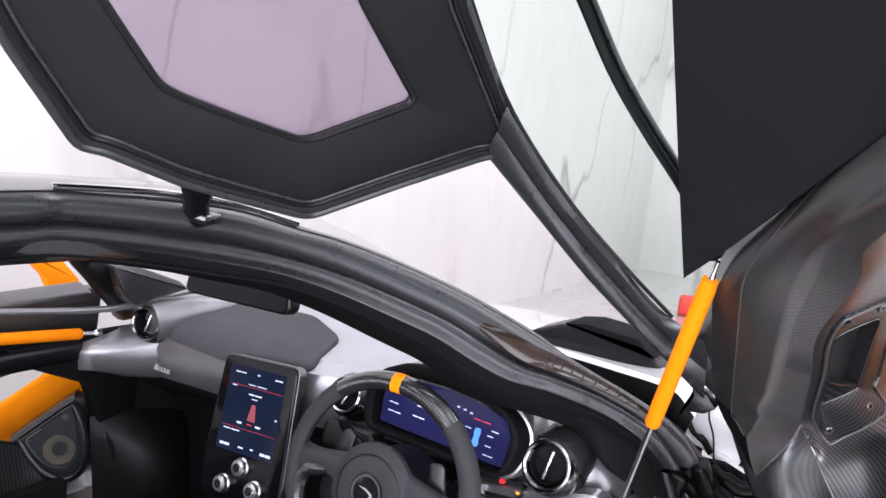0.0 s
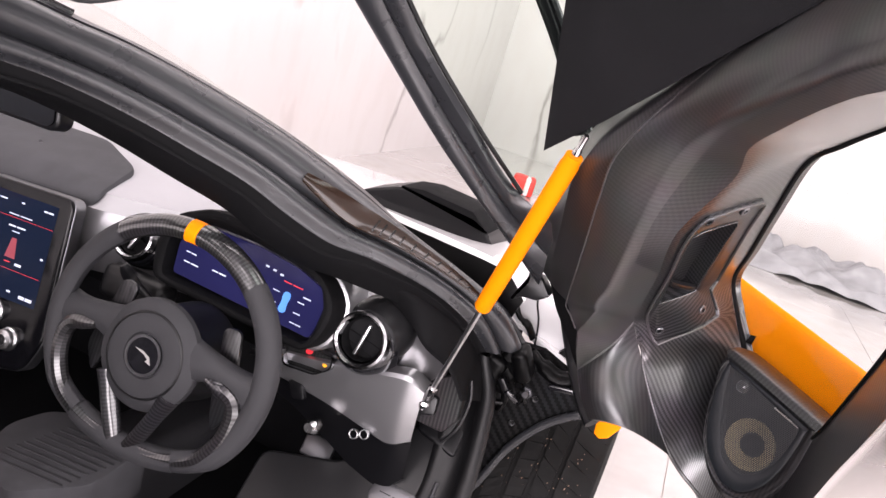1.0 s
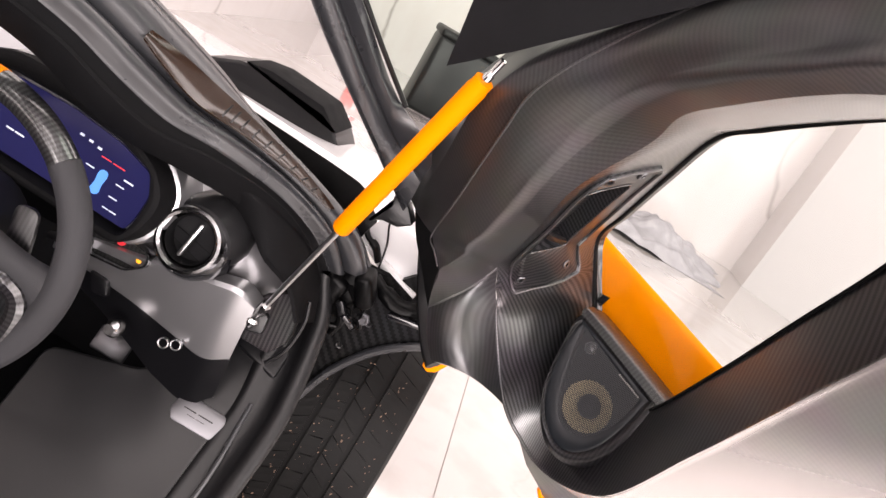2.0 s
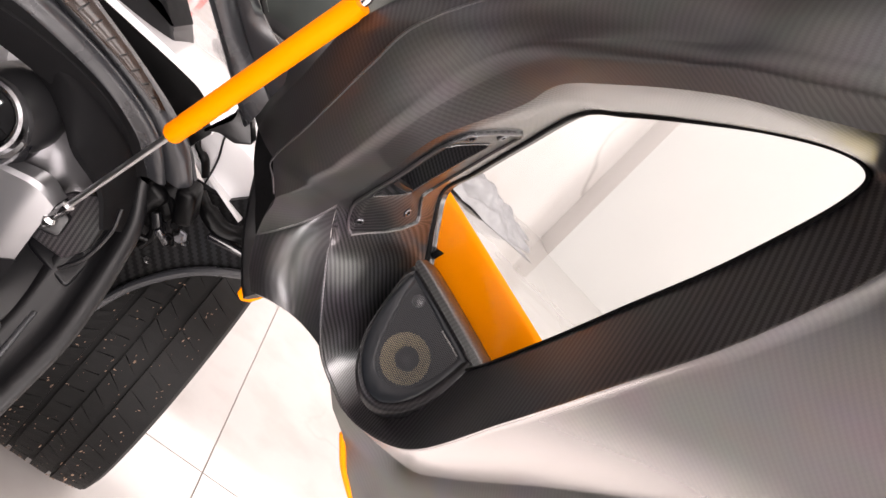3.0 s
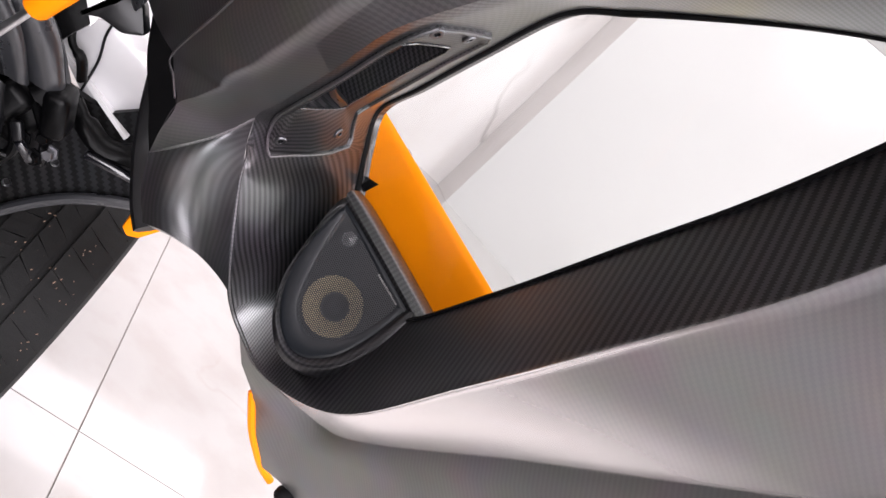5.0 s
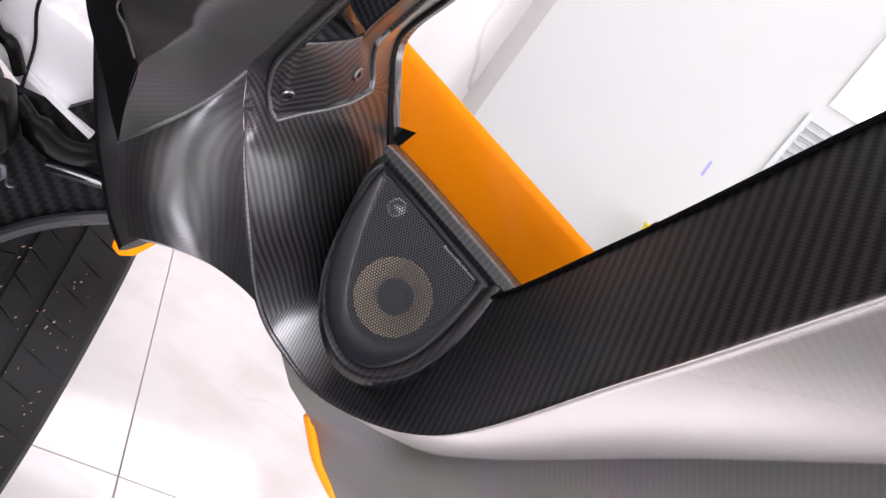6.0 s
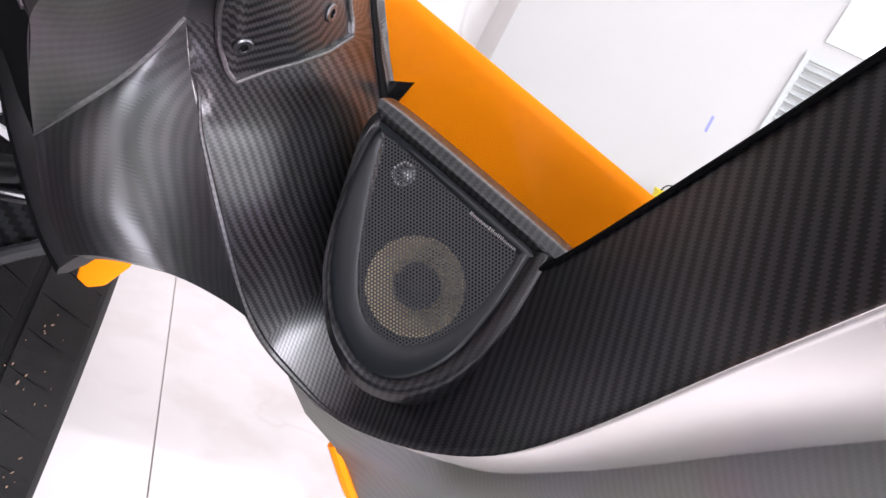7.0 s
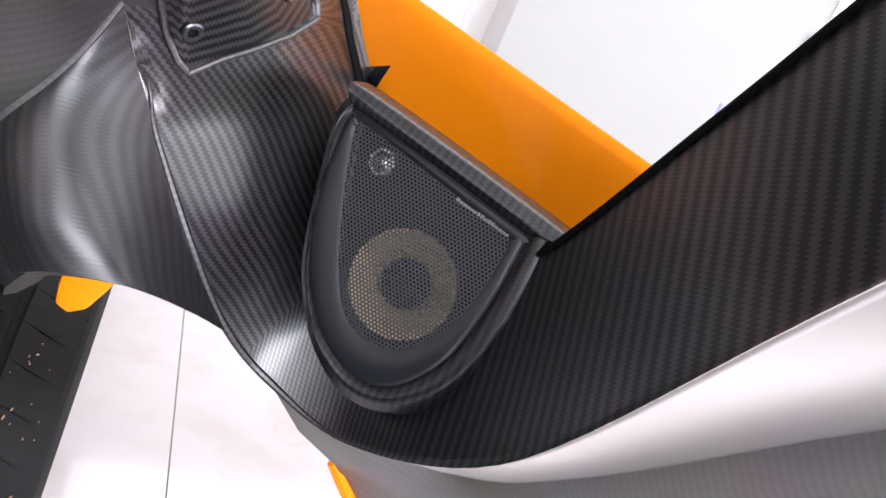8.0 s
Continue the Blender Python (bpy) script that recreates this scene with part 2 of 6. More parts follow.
CARPET = material("black_carpet", (0.009, 0.009, 0.010), 0.9, vary=0.4, scale=60, fine=0.8, fine_scale=1500, spec=0.06)
BEZEL = material("black_glass_bezel", (0.003, 0.003, 0.004), 0.12, spec=0.2)
SATIN_BLACK = material("satin_black_sill", (0.013, 0.013, 0.014), 0.30, vary=0.25, scale=9, spec=0.32)
GUNMETAL = material("dark_steel", (0.16, 0.16, 0.17), 0.35, metal=1.0)
TYRE = material("tyre_rubber", (0.0065, 0.0063, 0.0062), 0.6, vary=0.45, scale=35, fine=0.5, fine_scale=500, spec=0.16)
GRIT = material("tyre_grit", (0.26, 0.17, 0.12), 0.9, vary=0.4, scale=200)
BRASS = material("woven_kevlar_cone", (0.62, 0.50, 0.28), 0.5, vary=0.2, scale=300)
GLASS = glass("clear_glass", (0.96, 0.972, 0.962))
GLASS_GREEN = glass("green_tinted_glass", (0.83, 0.93, 0.86))
GLASS_LILAC = glass("grey_tinted_roof_glass", (0.63, 0.58, 0.64), base=0.06)
SCREEN = material("dark_blue_display", (0.005, 0.008, 0.018), 0.1, spec=0.15, emit=0.6)
SCREEN_PURPLE = material("violet_display", (0.010, 0.010, 0.042), 0.1, spec=0.15, emit=0.6)
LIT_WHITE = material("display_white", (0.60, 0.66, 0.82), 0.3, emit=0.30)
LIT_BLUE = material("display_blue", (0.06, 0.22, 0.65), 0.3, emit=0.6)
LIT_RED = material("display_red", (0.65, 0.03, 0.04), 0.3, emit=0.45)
LIT_AMBER = material("amber_lamp", (0.9, 0.35, 0.02), 0.3, emit=0.8)
STONE = marble("white_marble_cladding", (0.64, 0.612, 0.603), (0.26, 0.235, 0.22), 0.18, 0.62, 0.75, width=0.015)
TILE = marble("white_porcelain_tile", (0.475, 0.452, 0.436), (0.42, 0.36, 0.32), 0.16, 0.9, 0.35, cloud=0.24, coat=0.8)
GROUT = material("grey_grout", (0.33, 0.305, 0.28), 0.9, vary=0.2, scale=30)
PLASTER = material("white_plaster", (0.55, 0.545, 0.54), 0.8, vary=0.03, scale=3)
CLOTH = material("pale_sheet", (0.34, 0.335, 0.35), 0.9, vary=0.55, scale=7)
LOUVRE = material("grey_louvre", (0.52, 0.54, 0.54), 0.5, vary=0.05)
YELLOW = material("yellow_plastic", (0.85, 0.68, 0.03), 0.45)
BLUE = material("blue_tape", (0.30, 0.31, 0.68), 0.6)
RED = material("red_plastic", (0.75, 0.05, 0.04), 0.45, vary=0.05)

BAY = material("brown_tinted_panel", (0.020, 0.010, 0.006), 0.14, vary=0.4, scale=12)
GRILLE_FRAME = material("slate_moulding", (0.011, 0.013, 0.016), 0.30, vary=0.1, scale=20, spec=0.4)
PRINT = material("pale_print", (0.30, 0.29, 0.28), 0.5)


def perforated(name, base, pitch, hole):
    """Sheet punched with round holes in offset rows."""
    m = bpy.data.materials.new(name)
    m.use_nodes = True
    nt = m.node_tree
    b = nt.nodes["Principled BSDF"]
    b.inputs["Base Color"].default_value, b.inputs["Roughness"].default_value = (*base, 1), 0.4
    uv = nt.nodes.new("ShaderNodeUVMap")
    dist = []
    for off in ((0.0, 0.0), (0.5, 0.5)):
        mp = nt.nodes.new("ShaderNodeMapping")
        mp.inputs["Scale"].default_value = (1 / pitch, 1 / (pitch * 1.732), 1)
        mp.inputs["Location"].default_value = (*off, 0)
        nt.links.new(uv.outputs[0], mp.inputs[0])
        fr = nt.nodes.new("ShaderNodeVectorMath")
        fr.operation = "FRACTION"
        nt.links.new(mp.outputs[0], fr.inputs[0])
        sb = nt.nodes.new("ShaderNodeVectorMath")
        sb.operation = "SUBTRACT"
        nt.links.new(fr.outputs[0], sb.inputs[0])
        sb.inputs[1].default_value = (0.5, 0.5, 0.0)
        ml = nt.nodes.new("ShaderNodeVectorMath")
        ml.operation = "MULTIPLY"
        nt.links.new(sb.outputs[0], ml.inputs[0])
        ml.inputs[1].default_value = (1.0, 1.732, 0.0)
        ln = nt.nodes.new("ShaderNodeVectorMath")
        ln.operation = "LENGTH"
        nt.links.new(ml.outputs[0], ln.inputs[0])
        dist.append(ln.outputs["Value"])
    mn = nt.nodes.new("ShaderNodeMath")
    mn.operation = "MINIMUM"
    nt.links.new(dist[0], mn.inputs[0])
    nt.links.new(dist[1], mn.inputs[1])
    gt = nt.nodes.new("ShaderNodeMath")
    gt.operation = "GREATER_THAN"
    nt.links.new(mn.outputs[0], gt.inputs[0])
    gt.inputs[1].default_value = hole / pitch / 2
    nt.links.new(gt.outputs[0], b.inputs["Alpha"])
    return m


PERFORATED = perforated("perforated_steel", (0.030, 0.032, 0.036), 0.0027, 0.0017)

# ---- builders ----
def smooth_open(pts, n):
    """A curve through pts, n points, Catmull-Rom by chord length."""
    p = [Vector(q) for q in pts]
    p = [p[0] * 2 - p[1], *p, p[-1] * 2 - p[-2]]
    out = []
    segs = len(p) - 3
    for i in range(n):
        t = i * segs / (n - 1)
        k = min(int(t), segs - 1)
        out.append(catmull(p[k], p[k + 1], p[k + 2], p[k + 3], t - k))
    return out


def catmull(a, b, c, d, t):
    return 0.5 * (2 * b + (c - a) * t + (2 * a - 5 * b + 4 * c - d) * t * t + (3 * b - a - 3 * c + d) * t ** 3)


def smooth_closed(pts, per):
    p = [Vector(q) for q in pts]
    k = len(p)
    return [catmull(p[i - 1], p[i], p[(i + 1) % k], p[(i + 2) % k], j / per) for i in range(k) for j in range(per)]


def grid_mesh(rows, closed=False, uvs=None, close_rows=False):
    """Faces over rows of equally many points."""
    bm = bmesh.new()
    lay = bm.loops.layers.uv.new("UVMap")
    vs = [[bm.verts.new(q) for q in r] for r in rows]
    n = len(rows[0])
    for i in range(len(rows) - (0 if close_rows else 1)):
        i2 = (i + 1) % len(rows)
        for j in range(n if closed else n - 1):
            j2 = (j + 1) % n
            try:
                f = bm.faces.new((vs[i][j], vs[i][j2], vs[i2][j2], vs[i2][j]))
            except ValueError:
                continue
            if uvs:
                for lp, (a, b) in zip(f.loops, ((i, j), (i, j2), (i2, j2), (i2, j))):
                    lp[lay].uv = uvs[a][b]
    return bm


def tube(pts, radius, sides=10, flat=1.0, caps=True):
    """A round bar along pts; radius a number or one for each point."""
    p = [Vector(q) for q in pts]
    rad = radius if isinstance(radius, (list, tuple)) else [radius] * len(p)
    rows, up = [], None
    for i, q in enumerate(p):
        d = (p[min(i + 1, len(p) - 1)] - p[max(i - 1, 0)]).normalized()
        if up is None:
            up = d.orthogonal().normalized()
        up = (up - d * up.dot(d)).normalized()
        side = d.cross(up)
        rows.append([q + rad[i] * (math.cos(a) * up + flat * math.sin(a) * side) for a in (2 * math.pi * k / sides for k in range(sides))])
    run = [0.0]
    for a, b in zip(p, p[1:]):
        run.append(run[-1] + (b - a).length)
    bm = grid_mesh(rows, True, [[(u, 2 * math.pi * rad[i] * k / sides) for k in range(sides)] for i, u in enumerate(run)])
    if caps:
        bm.verts.ensure_lookup_table()
        bm.faces.new([bm.verts[k] for k in range(sides)])
        bm.faces.new([bm.verts[len(bm.verts) - 1 - k] for k in range(sides)])
    return bm


def turned(profile, m, sides=32, cap=True):
    """A body of revolution about the local z of m; profile: (radius, height)."""
    rows = [[m @ Vector((r * math.cos(a), r * math.sin(a), h)) for a in (2 * math.pi * k / sides for k in range(sides))] for r, h in profile]
    bm = grid_mesh(rows, closed=True)
    if cap:
        bm.verts.ensure_lookup_table()
        bm.faces.new([bm.verts[k] for k in range(sides)][::-1])
        bm.faces.new([bm.verts[len(bm.verts) - sides + k] for k in range(sides)])
    return bm


def slab(outline, m, h0, h1, bevel=0.0, segs=2, hole=None):
    """A flat plate: outline in the plane of m (metres), from height h0 to h1, with its upper rim rounded."""
    bm = bmesh.new()
    lay = bm.loops.layers.uv.new("UVMap")
    if hole is None:
        top = bm.faces.new([bm.verts.new((x, y, h1)) for x, y in outline])
        ret = bmesh.ops.extrude_face_region(bm, geom=[top])
        low = [v for v in ret["geom"] if isinstance(v, bmesh.types.BMVert)]
        for v in low:
            v.co.z = h0
        if bevel:
            rim = [e for e in bm.edges if all(abs(v.co.z - h1) < 1e-7 for v in e.verts)]
            bmesh.ops.bevel(bm, geom=rim, offset=bevel, segments=segs, affect="EDGES", profile=0.5)
    else:
        k = len(outline)
        prof = [(outline, h0), (outline, h1 - bevel), (inset(outline, bevel * 0.3), h1 - bevel * 0.3), (inset(outline, bevel), h1), (inset(hole, -bevel), h1), (inset(hole, -bevel * 0.3), h1 - bevel * 0.3), (hole, h1 - bevel), (hole, h0)] if bevel else [(outline, h0), (outline, h1), (hole, h1), (hole, h0)]
        vs = [[bm.verts.new((x, y, h)) for x, y in o] for o, h in prof]
        for i in range(len(vs)):
            for j in range(k):
                bm.faces.new((vs[i][j], vs[i][(j + 1) % k], vs[(i + 1) % len(vs)][(j + 1) % k], vs[(i + 1) % len(vs)][j]))
    for f in bm.faces:
        for lp in f.loops:
            lp[lay].uv = (lp.vert.co.x, lp.vert.co.y)
    bmesh.ops.recalc_face_normals(bm, faces=bm.faces[:])
    bm.transform(m)
    return bm


def inset(outline, d):
    """The outline moved inwards by d (outline runs either way round)."""
    c = Vector((sum(p[0] for p in outline) / len(outline), sum(p[1] for p in outline) / len(outline)))
    out = []
    k = len(outline)
    for i in range(k):
        a, p, b = Vector(outline[i - 1]), Vector(outline[i]), Vector(outline[(i + 1) % k])
        t = (b - a)
        nrm = Vector((-t.y, t.x))
        if nrm.length < 1e-9:
            out.append(tuple(p))
            continue
        nrm.normalize()
        if nrm.dot(c - p) < 0:
            nrm = -nrm
        out.append(tuple(p + nrm * d))
    return out


def rounded(pts, r, n=4):
    """A polygon with rounded corners."""
    out = []
    k = len(pts)
    for i in range(k):
        a, p, b = Vector(pts[i - 1]), Vector(pts[i]), Vector(pts[(i + 1) % k])
        ra = min(r, (a - p).length * 0.45, (b - p).length * 0.45)
        s, e = p + (a - p).normalized() * ra, p + (b - p).normalized() * ra
        for j in range(n + 1):
            t = j / n
            out.append(tuple(s * (1 - t) ** 2 + p * 2 * t * (1 - t) + e * t * t))
    return out


def brick_box(m, sx, sy, sz, bevel=0.0, segs=2):
    bm = bmesh.new()
    bmesh.ops.create_cube(bm, size=1.0)
    bm.transform(Matrix.Diagonal((sx, sy, sz, 1)))
    if bevel:
        bmesh.ops.bevel(bm, geom=bm.edges[:], offset=bevel, segments=segs, affect="EDGES", profile=0.5)
    bm.transform(m)
    return bm


def merge(*many):
    bm = bmesh.new()
    for other in many:
        me = bpy.data.meshes.new("tmp")
        other.to_mesh(me)
        other.free()
        bm.from_mesh(me)
        bpy.data.meshes.remove(me)
    return bm


def part(name, bm, mat, parent=None, label="", thick=0.0, angle=35.0):
    """Links a bmesh as one mesh object under a thing or a part."""
    bmesh.ops.remove_doubles(bm, verts=bm.verts[:], dist=1e-6)
    if thick:
        bmesh.ops.recalc_face_normals(bm, faces=bm.faces[:])
        bmesh.ops.solidify(bm, geom=bm.faces[:], thickness=thick)
    bmesh.ops.recalc_face_normals(bm, faces=bm.faces[:])
    lim = radians(angle)
    for e in bm.edges:
        e.smooth = len(e.link_faces) == 2 and e.calc_face_angle(0.0) < lim
    for f in bm.faces:
        f.smooth = True
    me = bpy.data.meshes.new(name)
    bm.to_mesh(me)
    bm.free()
    me.materials.append(mat)
    ob = new(name, me)
    if parent is not None:
        if parent.parent is not None and parent.parent.parent is not None:
            parent = parent.parent
        ob.parent = parent
        ob.matrix_parent_inverse = Matrix.Translation(-parent.location) if parent.parent is None else Matrix.Identity(4)
    if label:
        ob["label"] = label
    return ob


def thing(name, loc, label, category, group=""):
    ob = new(name)
    ob.location = loc
    ob.empty_display_size = 0.1
    return tagged(ob, label, category, group)


def plane_at(o, u, v):
    """A frame at o with x along u, y along v made square, z their normal."""
    u = Vector(u).normalized()
    n = u.cross(Vector(v)).normalized()
    w = n.cross(u)
    return Matrix.Translation(o) @ Matrix((u, w, n)).transposed().to_4x4()

# ---- the showroom ----
def wall(name, a, b, height, thick, mat, label):
    a, b = Vector(a), Vector(b)
    d = (b - a).normalized()
    n = Vector((-d.y, d.x)) * thick
    bm = bmesh.new()
    f = bm.faces.new([bm.verts.new((*q, 0.0)) for q in (a, b, b + n, a + n)])
    ret = bmesh.ops.extrude_face_region(bm, geom=[f])
    for v in ret["geom"]:
        if isinstance(v, bmesh.types.BMVert):
            v.co.z = height
    return tagged(part(name, bm, mat), label, "wall", kind="structure")


wall("wall_north", (3.2, 9.9), (-2.95, 9.9), CEIL, -0.2, STONE, "white marble clad wall with grey veins")
wall("wall_corner", (3.06, 9.24), (3.06, 10.0), CEIL, -0.2, STONE, "short return of white marble wall")
wall("wall_northeast", (8.6, 4.66), (3.06, 9.24), CEIL, -0.2, PLASTER, "plain white plaster wall with louvre and high window")
wall("wall_west", (-2.95, 9.9), (-2.95, -7.0), CEIL, -0.2, STONE, "white marble clad wall with grey veins")
wall("wall_east", (8.6, -7.0), (8.6, 4.66), CEIL, -0.2, PLASTER, "plain white plaster wall")
wall("wall_south", (-2.95, -7.0), (8.6, -7.0), CEIL, -0.2, PLASTER, "plain white plaster wall")
tagged(part("ceiling", brick_box(pose(-0.2, 1.9, CEIL + 0.1), 18.4, 18.6, 0.2), PLASTER), "plain white showroom ceiling", "ceiling", kind="structure")
floor = tagged(part("floor", brick_box(pose(-0.2, 1.9, -0.104), 18.4, 18.6, 0.2), GROUT), "pale porcelain tiled floor with thin grey joints", "floor", kind="structure")
for px, py in PANELS:
    lamp = thing("ceiling_light", (px, py, CEIL), "white flush ceiling light panel", "ceiling light", "ceiling lights")
    part("frame", slab(rounded([(-1.55, -0.8), (1.55, -0.8), (1.55, 0.8), (-1.55, 0.8)], 0.03), pose(px, py, CEIL - 0.05), 0.0, 0.045), PLASTER, lamp)

# ---- the car ----
XC = -0.96
car = thing("sports_car", (XC, 1.0, 0.0), "white sports car with orange accents, carbon cabin and doors raised", "car")


def keep(bm):
    return bm


def shut(bm):
    """From the raised pose to the shut door on the car's other flank."""
    bm.transform(SHUT @ DOOR.inverted())
    bmesh.ops.reverse_faces(bm, faces=bm.faces[:])
    return bm


# --- the raised door: a frame of its own, x towards its rear, y towards its sill, z into the cabin
D_E1, D_E2, D_N = Vector((0.15943, -0.86591, 0.47412)), Vector((0.53904, -0.32599, -0.77664)), Vector((-0.82706, -0.37938, -0.41478))
D_O = Vector((0.0324, 1.4209, 1.0619))
DOOR = Matrix.Translation(D_O) @ Matrix((D_E1, D_E2, D_N)).transposed().to_4x4()

# the shut passenger door: the same frame upright, on the far side
SHUT = Matrix.Translation((-1.655, 1.12, 0.752)) @ Matrix((Vector((0.0, -0.985, 0.10)), Vector((-0.17, -0.08, -0.98)), Vector((0.985, -0.02, -0.17)))).transposed().to_4x4()

WIN = [(-0.0165, 0.05), (0.002, -0.002), (0.09, -0.026), (0.20, -0.056), (0.313, -0.083), (0.40, -0.073), (0.516, -0.051), (0.60, -0.031), (0.648, -0.014),
       (0.664, 0.002), (0.650, 0.018), (0.61, 0.041), (0.53, 0.08), (0.43, 0.122), (0.286, 0.183), (0.12, 0.245), (0.04, 0.24), (0.0, 0.21), (-0.022, 0.17), (-0.025, 0.14), (-0.0225, 0.11), (-0.0195, 0.08)]
MID = [(0.038, 0.057, 0.090), (0.072, 0.016, 0.085), (0.145, -0.010, 0.085), (0.249, -0.042, 0.082), (0.342, -0.073, 0.055)]
TURN = [(0.060, 0.045, 0.181), (0.12, 0.030, 0.180), (0.20, 0.003, 0.170), (0.298, -0.027, 0.165), (0.366, -0.062, 0.112)]
GUIDE = [(0.100, 0.024, 0.208), (0.145, 0.011, 0.191), (0.228, -0.025, 0.178), (0.312, -0.057, 0.175), (0.391, -0.080, 0.165)]
RIM = [(0.150, 0.033, 0.249), (0.202, 0.013, 0.236), (0.260, -0.012, 0.222), (0.324, -0.047, 0.203), (0.391, -0.079, 0.180), (0.465, -0.086, 0.166), (0.533, -0.076, 0.161), (0.630, -0.055, 0.155), (0.710, -0.033, 0.150),
       (0.88, 0.033, 0.09), (0.737, 0.057, 0.04), (0.681, 0.090, 0.04), (0.599, 0.138, 0.047), (0.495, 0.189, 0.06), (0.347, 0.258, 0.07), (0.153, 0.341, 0.08), (0.007, 0.342, 0.10), (-0.042, 0.291, 0.126), (-0.029, 0.242, 0.15), (-0.002, 0.184, 0.165), (0.014, 0.113, 0.172), (0.034, 0.072, 0.176)]
# crease over the front column, the shoulder's upper edge, the edge that runs up beside the strut
BROW = [(-0.002, 0.097, 0.267), (0.020, 0.087, 0.246), (0.035, 0.075, 0.221), (0.048, 0.061, 0.200), (0.060, 0.045, 0.181)]
SHOULDER = [(-0.002, 0.097, 0.267), (0.040, 0.074, 0.270), (0.084, 0.050, 0.270), (0.116, 0.042, 0.261), (0.150, 0.033, 0.249)]
CREST = [(0.084, 0.050, 0.270), (0.074, 0.024, 0.2725), (0.062, 0.000, 0.273), (0.155, -0.028, 0.266), (0.228, -0.056, 0.257), (0.303, -0.086, 0.247), (0.368, -0.114, 0.232),
         (0.450, -0.137, 0.182), (0.565, -0.141, 0.130), (0.675, -0.128, 0.077), (0.777, -0.115, 0.032), (0.957, -0.092, -0.048)]
# bottom of the strut channel and the foot that rises beyond it
VALLEY = [(0.012, -0.042, 0.285), (0.057, -0.059, 0.286), (0.107, -0.069, 0.284), (0.181, -0.085, 0.281), (0.236, -0.105, 0.276), (0.280, -0.120, 0.270), (0.335, -0.142, 0.243), (0.40, -0.168, 0.190)]
LEDGE = [(1.05, 0.06, 0.08), (0.98, 0.17, -0.06), (0.80, 0.22, -0.055), (0.62, 0.268, -0.045), (0.45, 0.31, -0.035), (0.30, 0.345, -0.018), (0.13, 0.388, 0.005), (0.0, 0.41, 0.01), (-0.056, 0.335, 0.09)]
PLATE = [(-1.05, 0.6), (0.1, 0.16), (0.3, 0.16), (0.95, 0.22), (1.25, 0.18), (3.25, 0.14), (3.32, 0.18), (3.25, 0.58), (3.0, 0.60), (2.05, 0.62), (1.05, 0.64), (0.65, 0.64), (0.0, 0.61), (-0.85, 0.62)]
POCKET = [(0.98, 0.56), (1.02, 0.42), (1.06, 0.36), (1.1, 0.34), (1.3, 0.335), (2.88, 0.25), (2.96, 0.27), (2.92, 0.50), (2.85, 0.56), (2.05, 0.58), (1.2, 0.58), (1.0, 0.585), (0.96, 0.58), (0.97, 0.57)]
WEB = [(1.65, 0.58), (1.8, 0.58), (1.2, 0.34), (1.08, 0.37)]
SCREWS = [((-0.046, 1.301, 0.978), (0.50, -0.75, -0.40)), ((0.001, 1.341, 1.021), (0.80, -0.58, 0.10)), ((-0.042, 1.126, 1.178), (0.60, -0.65, -0.45)), ((-0.006, 1.184, 1.197), (0.80, -0.42, -0.44))]
PER = 8


def loft_rings():
    """The window recess as four closed rings: window edge, fillet, turn, rim."""
    k = len(WIN)
    win = [Vector((a, b, 0.0)) for a, b in WIN]
    rim = [Vector(q) for q in RIM]
    guide = [Vector(q) for q in GUIDE] + rim[len(GUIDE):]
    mid, turn = [], []
    for i in range(k):
        if i < 5:
            mid.append(Vector(MID[i]))
            turn.append(Vector(TURN[i]))
        elif i == 21:
            mid.append(Vector((0.016, 0.083, 0.085)))
            turn.append(Vector((0.031, 0.075, 0.166)))
        elif i == 20:
            mid.append(Vector((-0.004, 0.112, 0.080)))
            turn.append(Vector((0.010, 0.113, 0.155)))
        else:
            bow = 0.5 * max(0.0, 1 - abs(i - 5) / 2)
            roll = 1.0 if 5 <= i <= 8 else 0.5 if i == 9 else 0.0
            mid.append(win[i].lerp(rim[i], 0.30 - 0.2 * bow) + Vector((0, 0.006, 0.010)) * roll)
            turn.append(win[i].lerp(rim[i], 0.68 - 0.2 * bow) + Vector((0, 0.009, 0.022)) * roll)
    return [smooth_closed(c, PER) for c in (win, mid, turn, rim, guide)]


RINGS = loft_rings()


def recess(s, t):
    """A point of the recess: s along its stations, t from window (0) to rim (1)."""
    n = len(RINGS[0])
    u = (s * PER) % n
    i, f = int(u), u - int(u)
    w, m, c, r, g = (q[i].lerp(q[(i + 1) % n], f) for q in RINGS)
    for k, (a, b, lo, hi) in enumerate(((w, m, 0.0, 0.33), (m, c, 0.33, 0.72), (c, r, 0.72, 1.0))):
        if t <= hi or k == 2:
            x = (t - lo) / (hi - lo)
            before, after = (w * 2 - m, c) if k == 0 else (w, g) if k == 1 else (m, r * 2 - c)
            return catmull(before, a, b, after, x) if k < 2 else a.lerp(b, x)


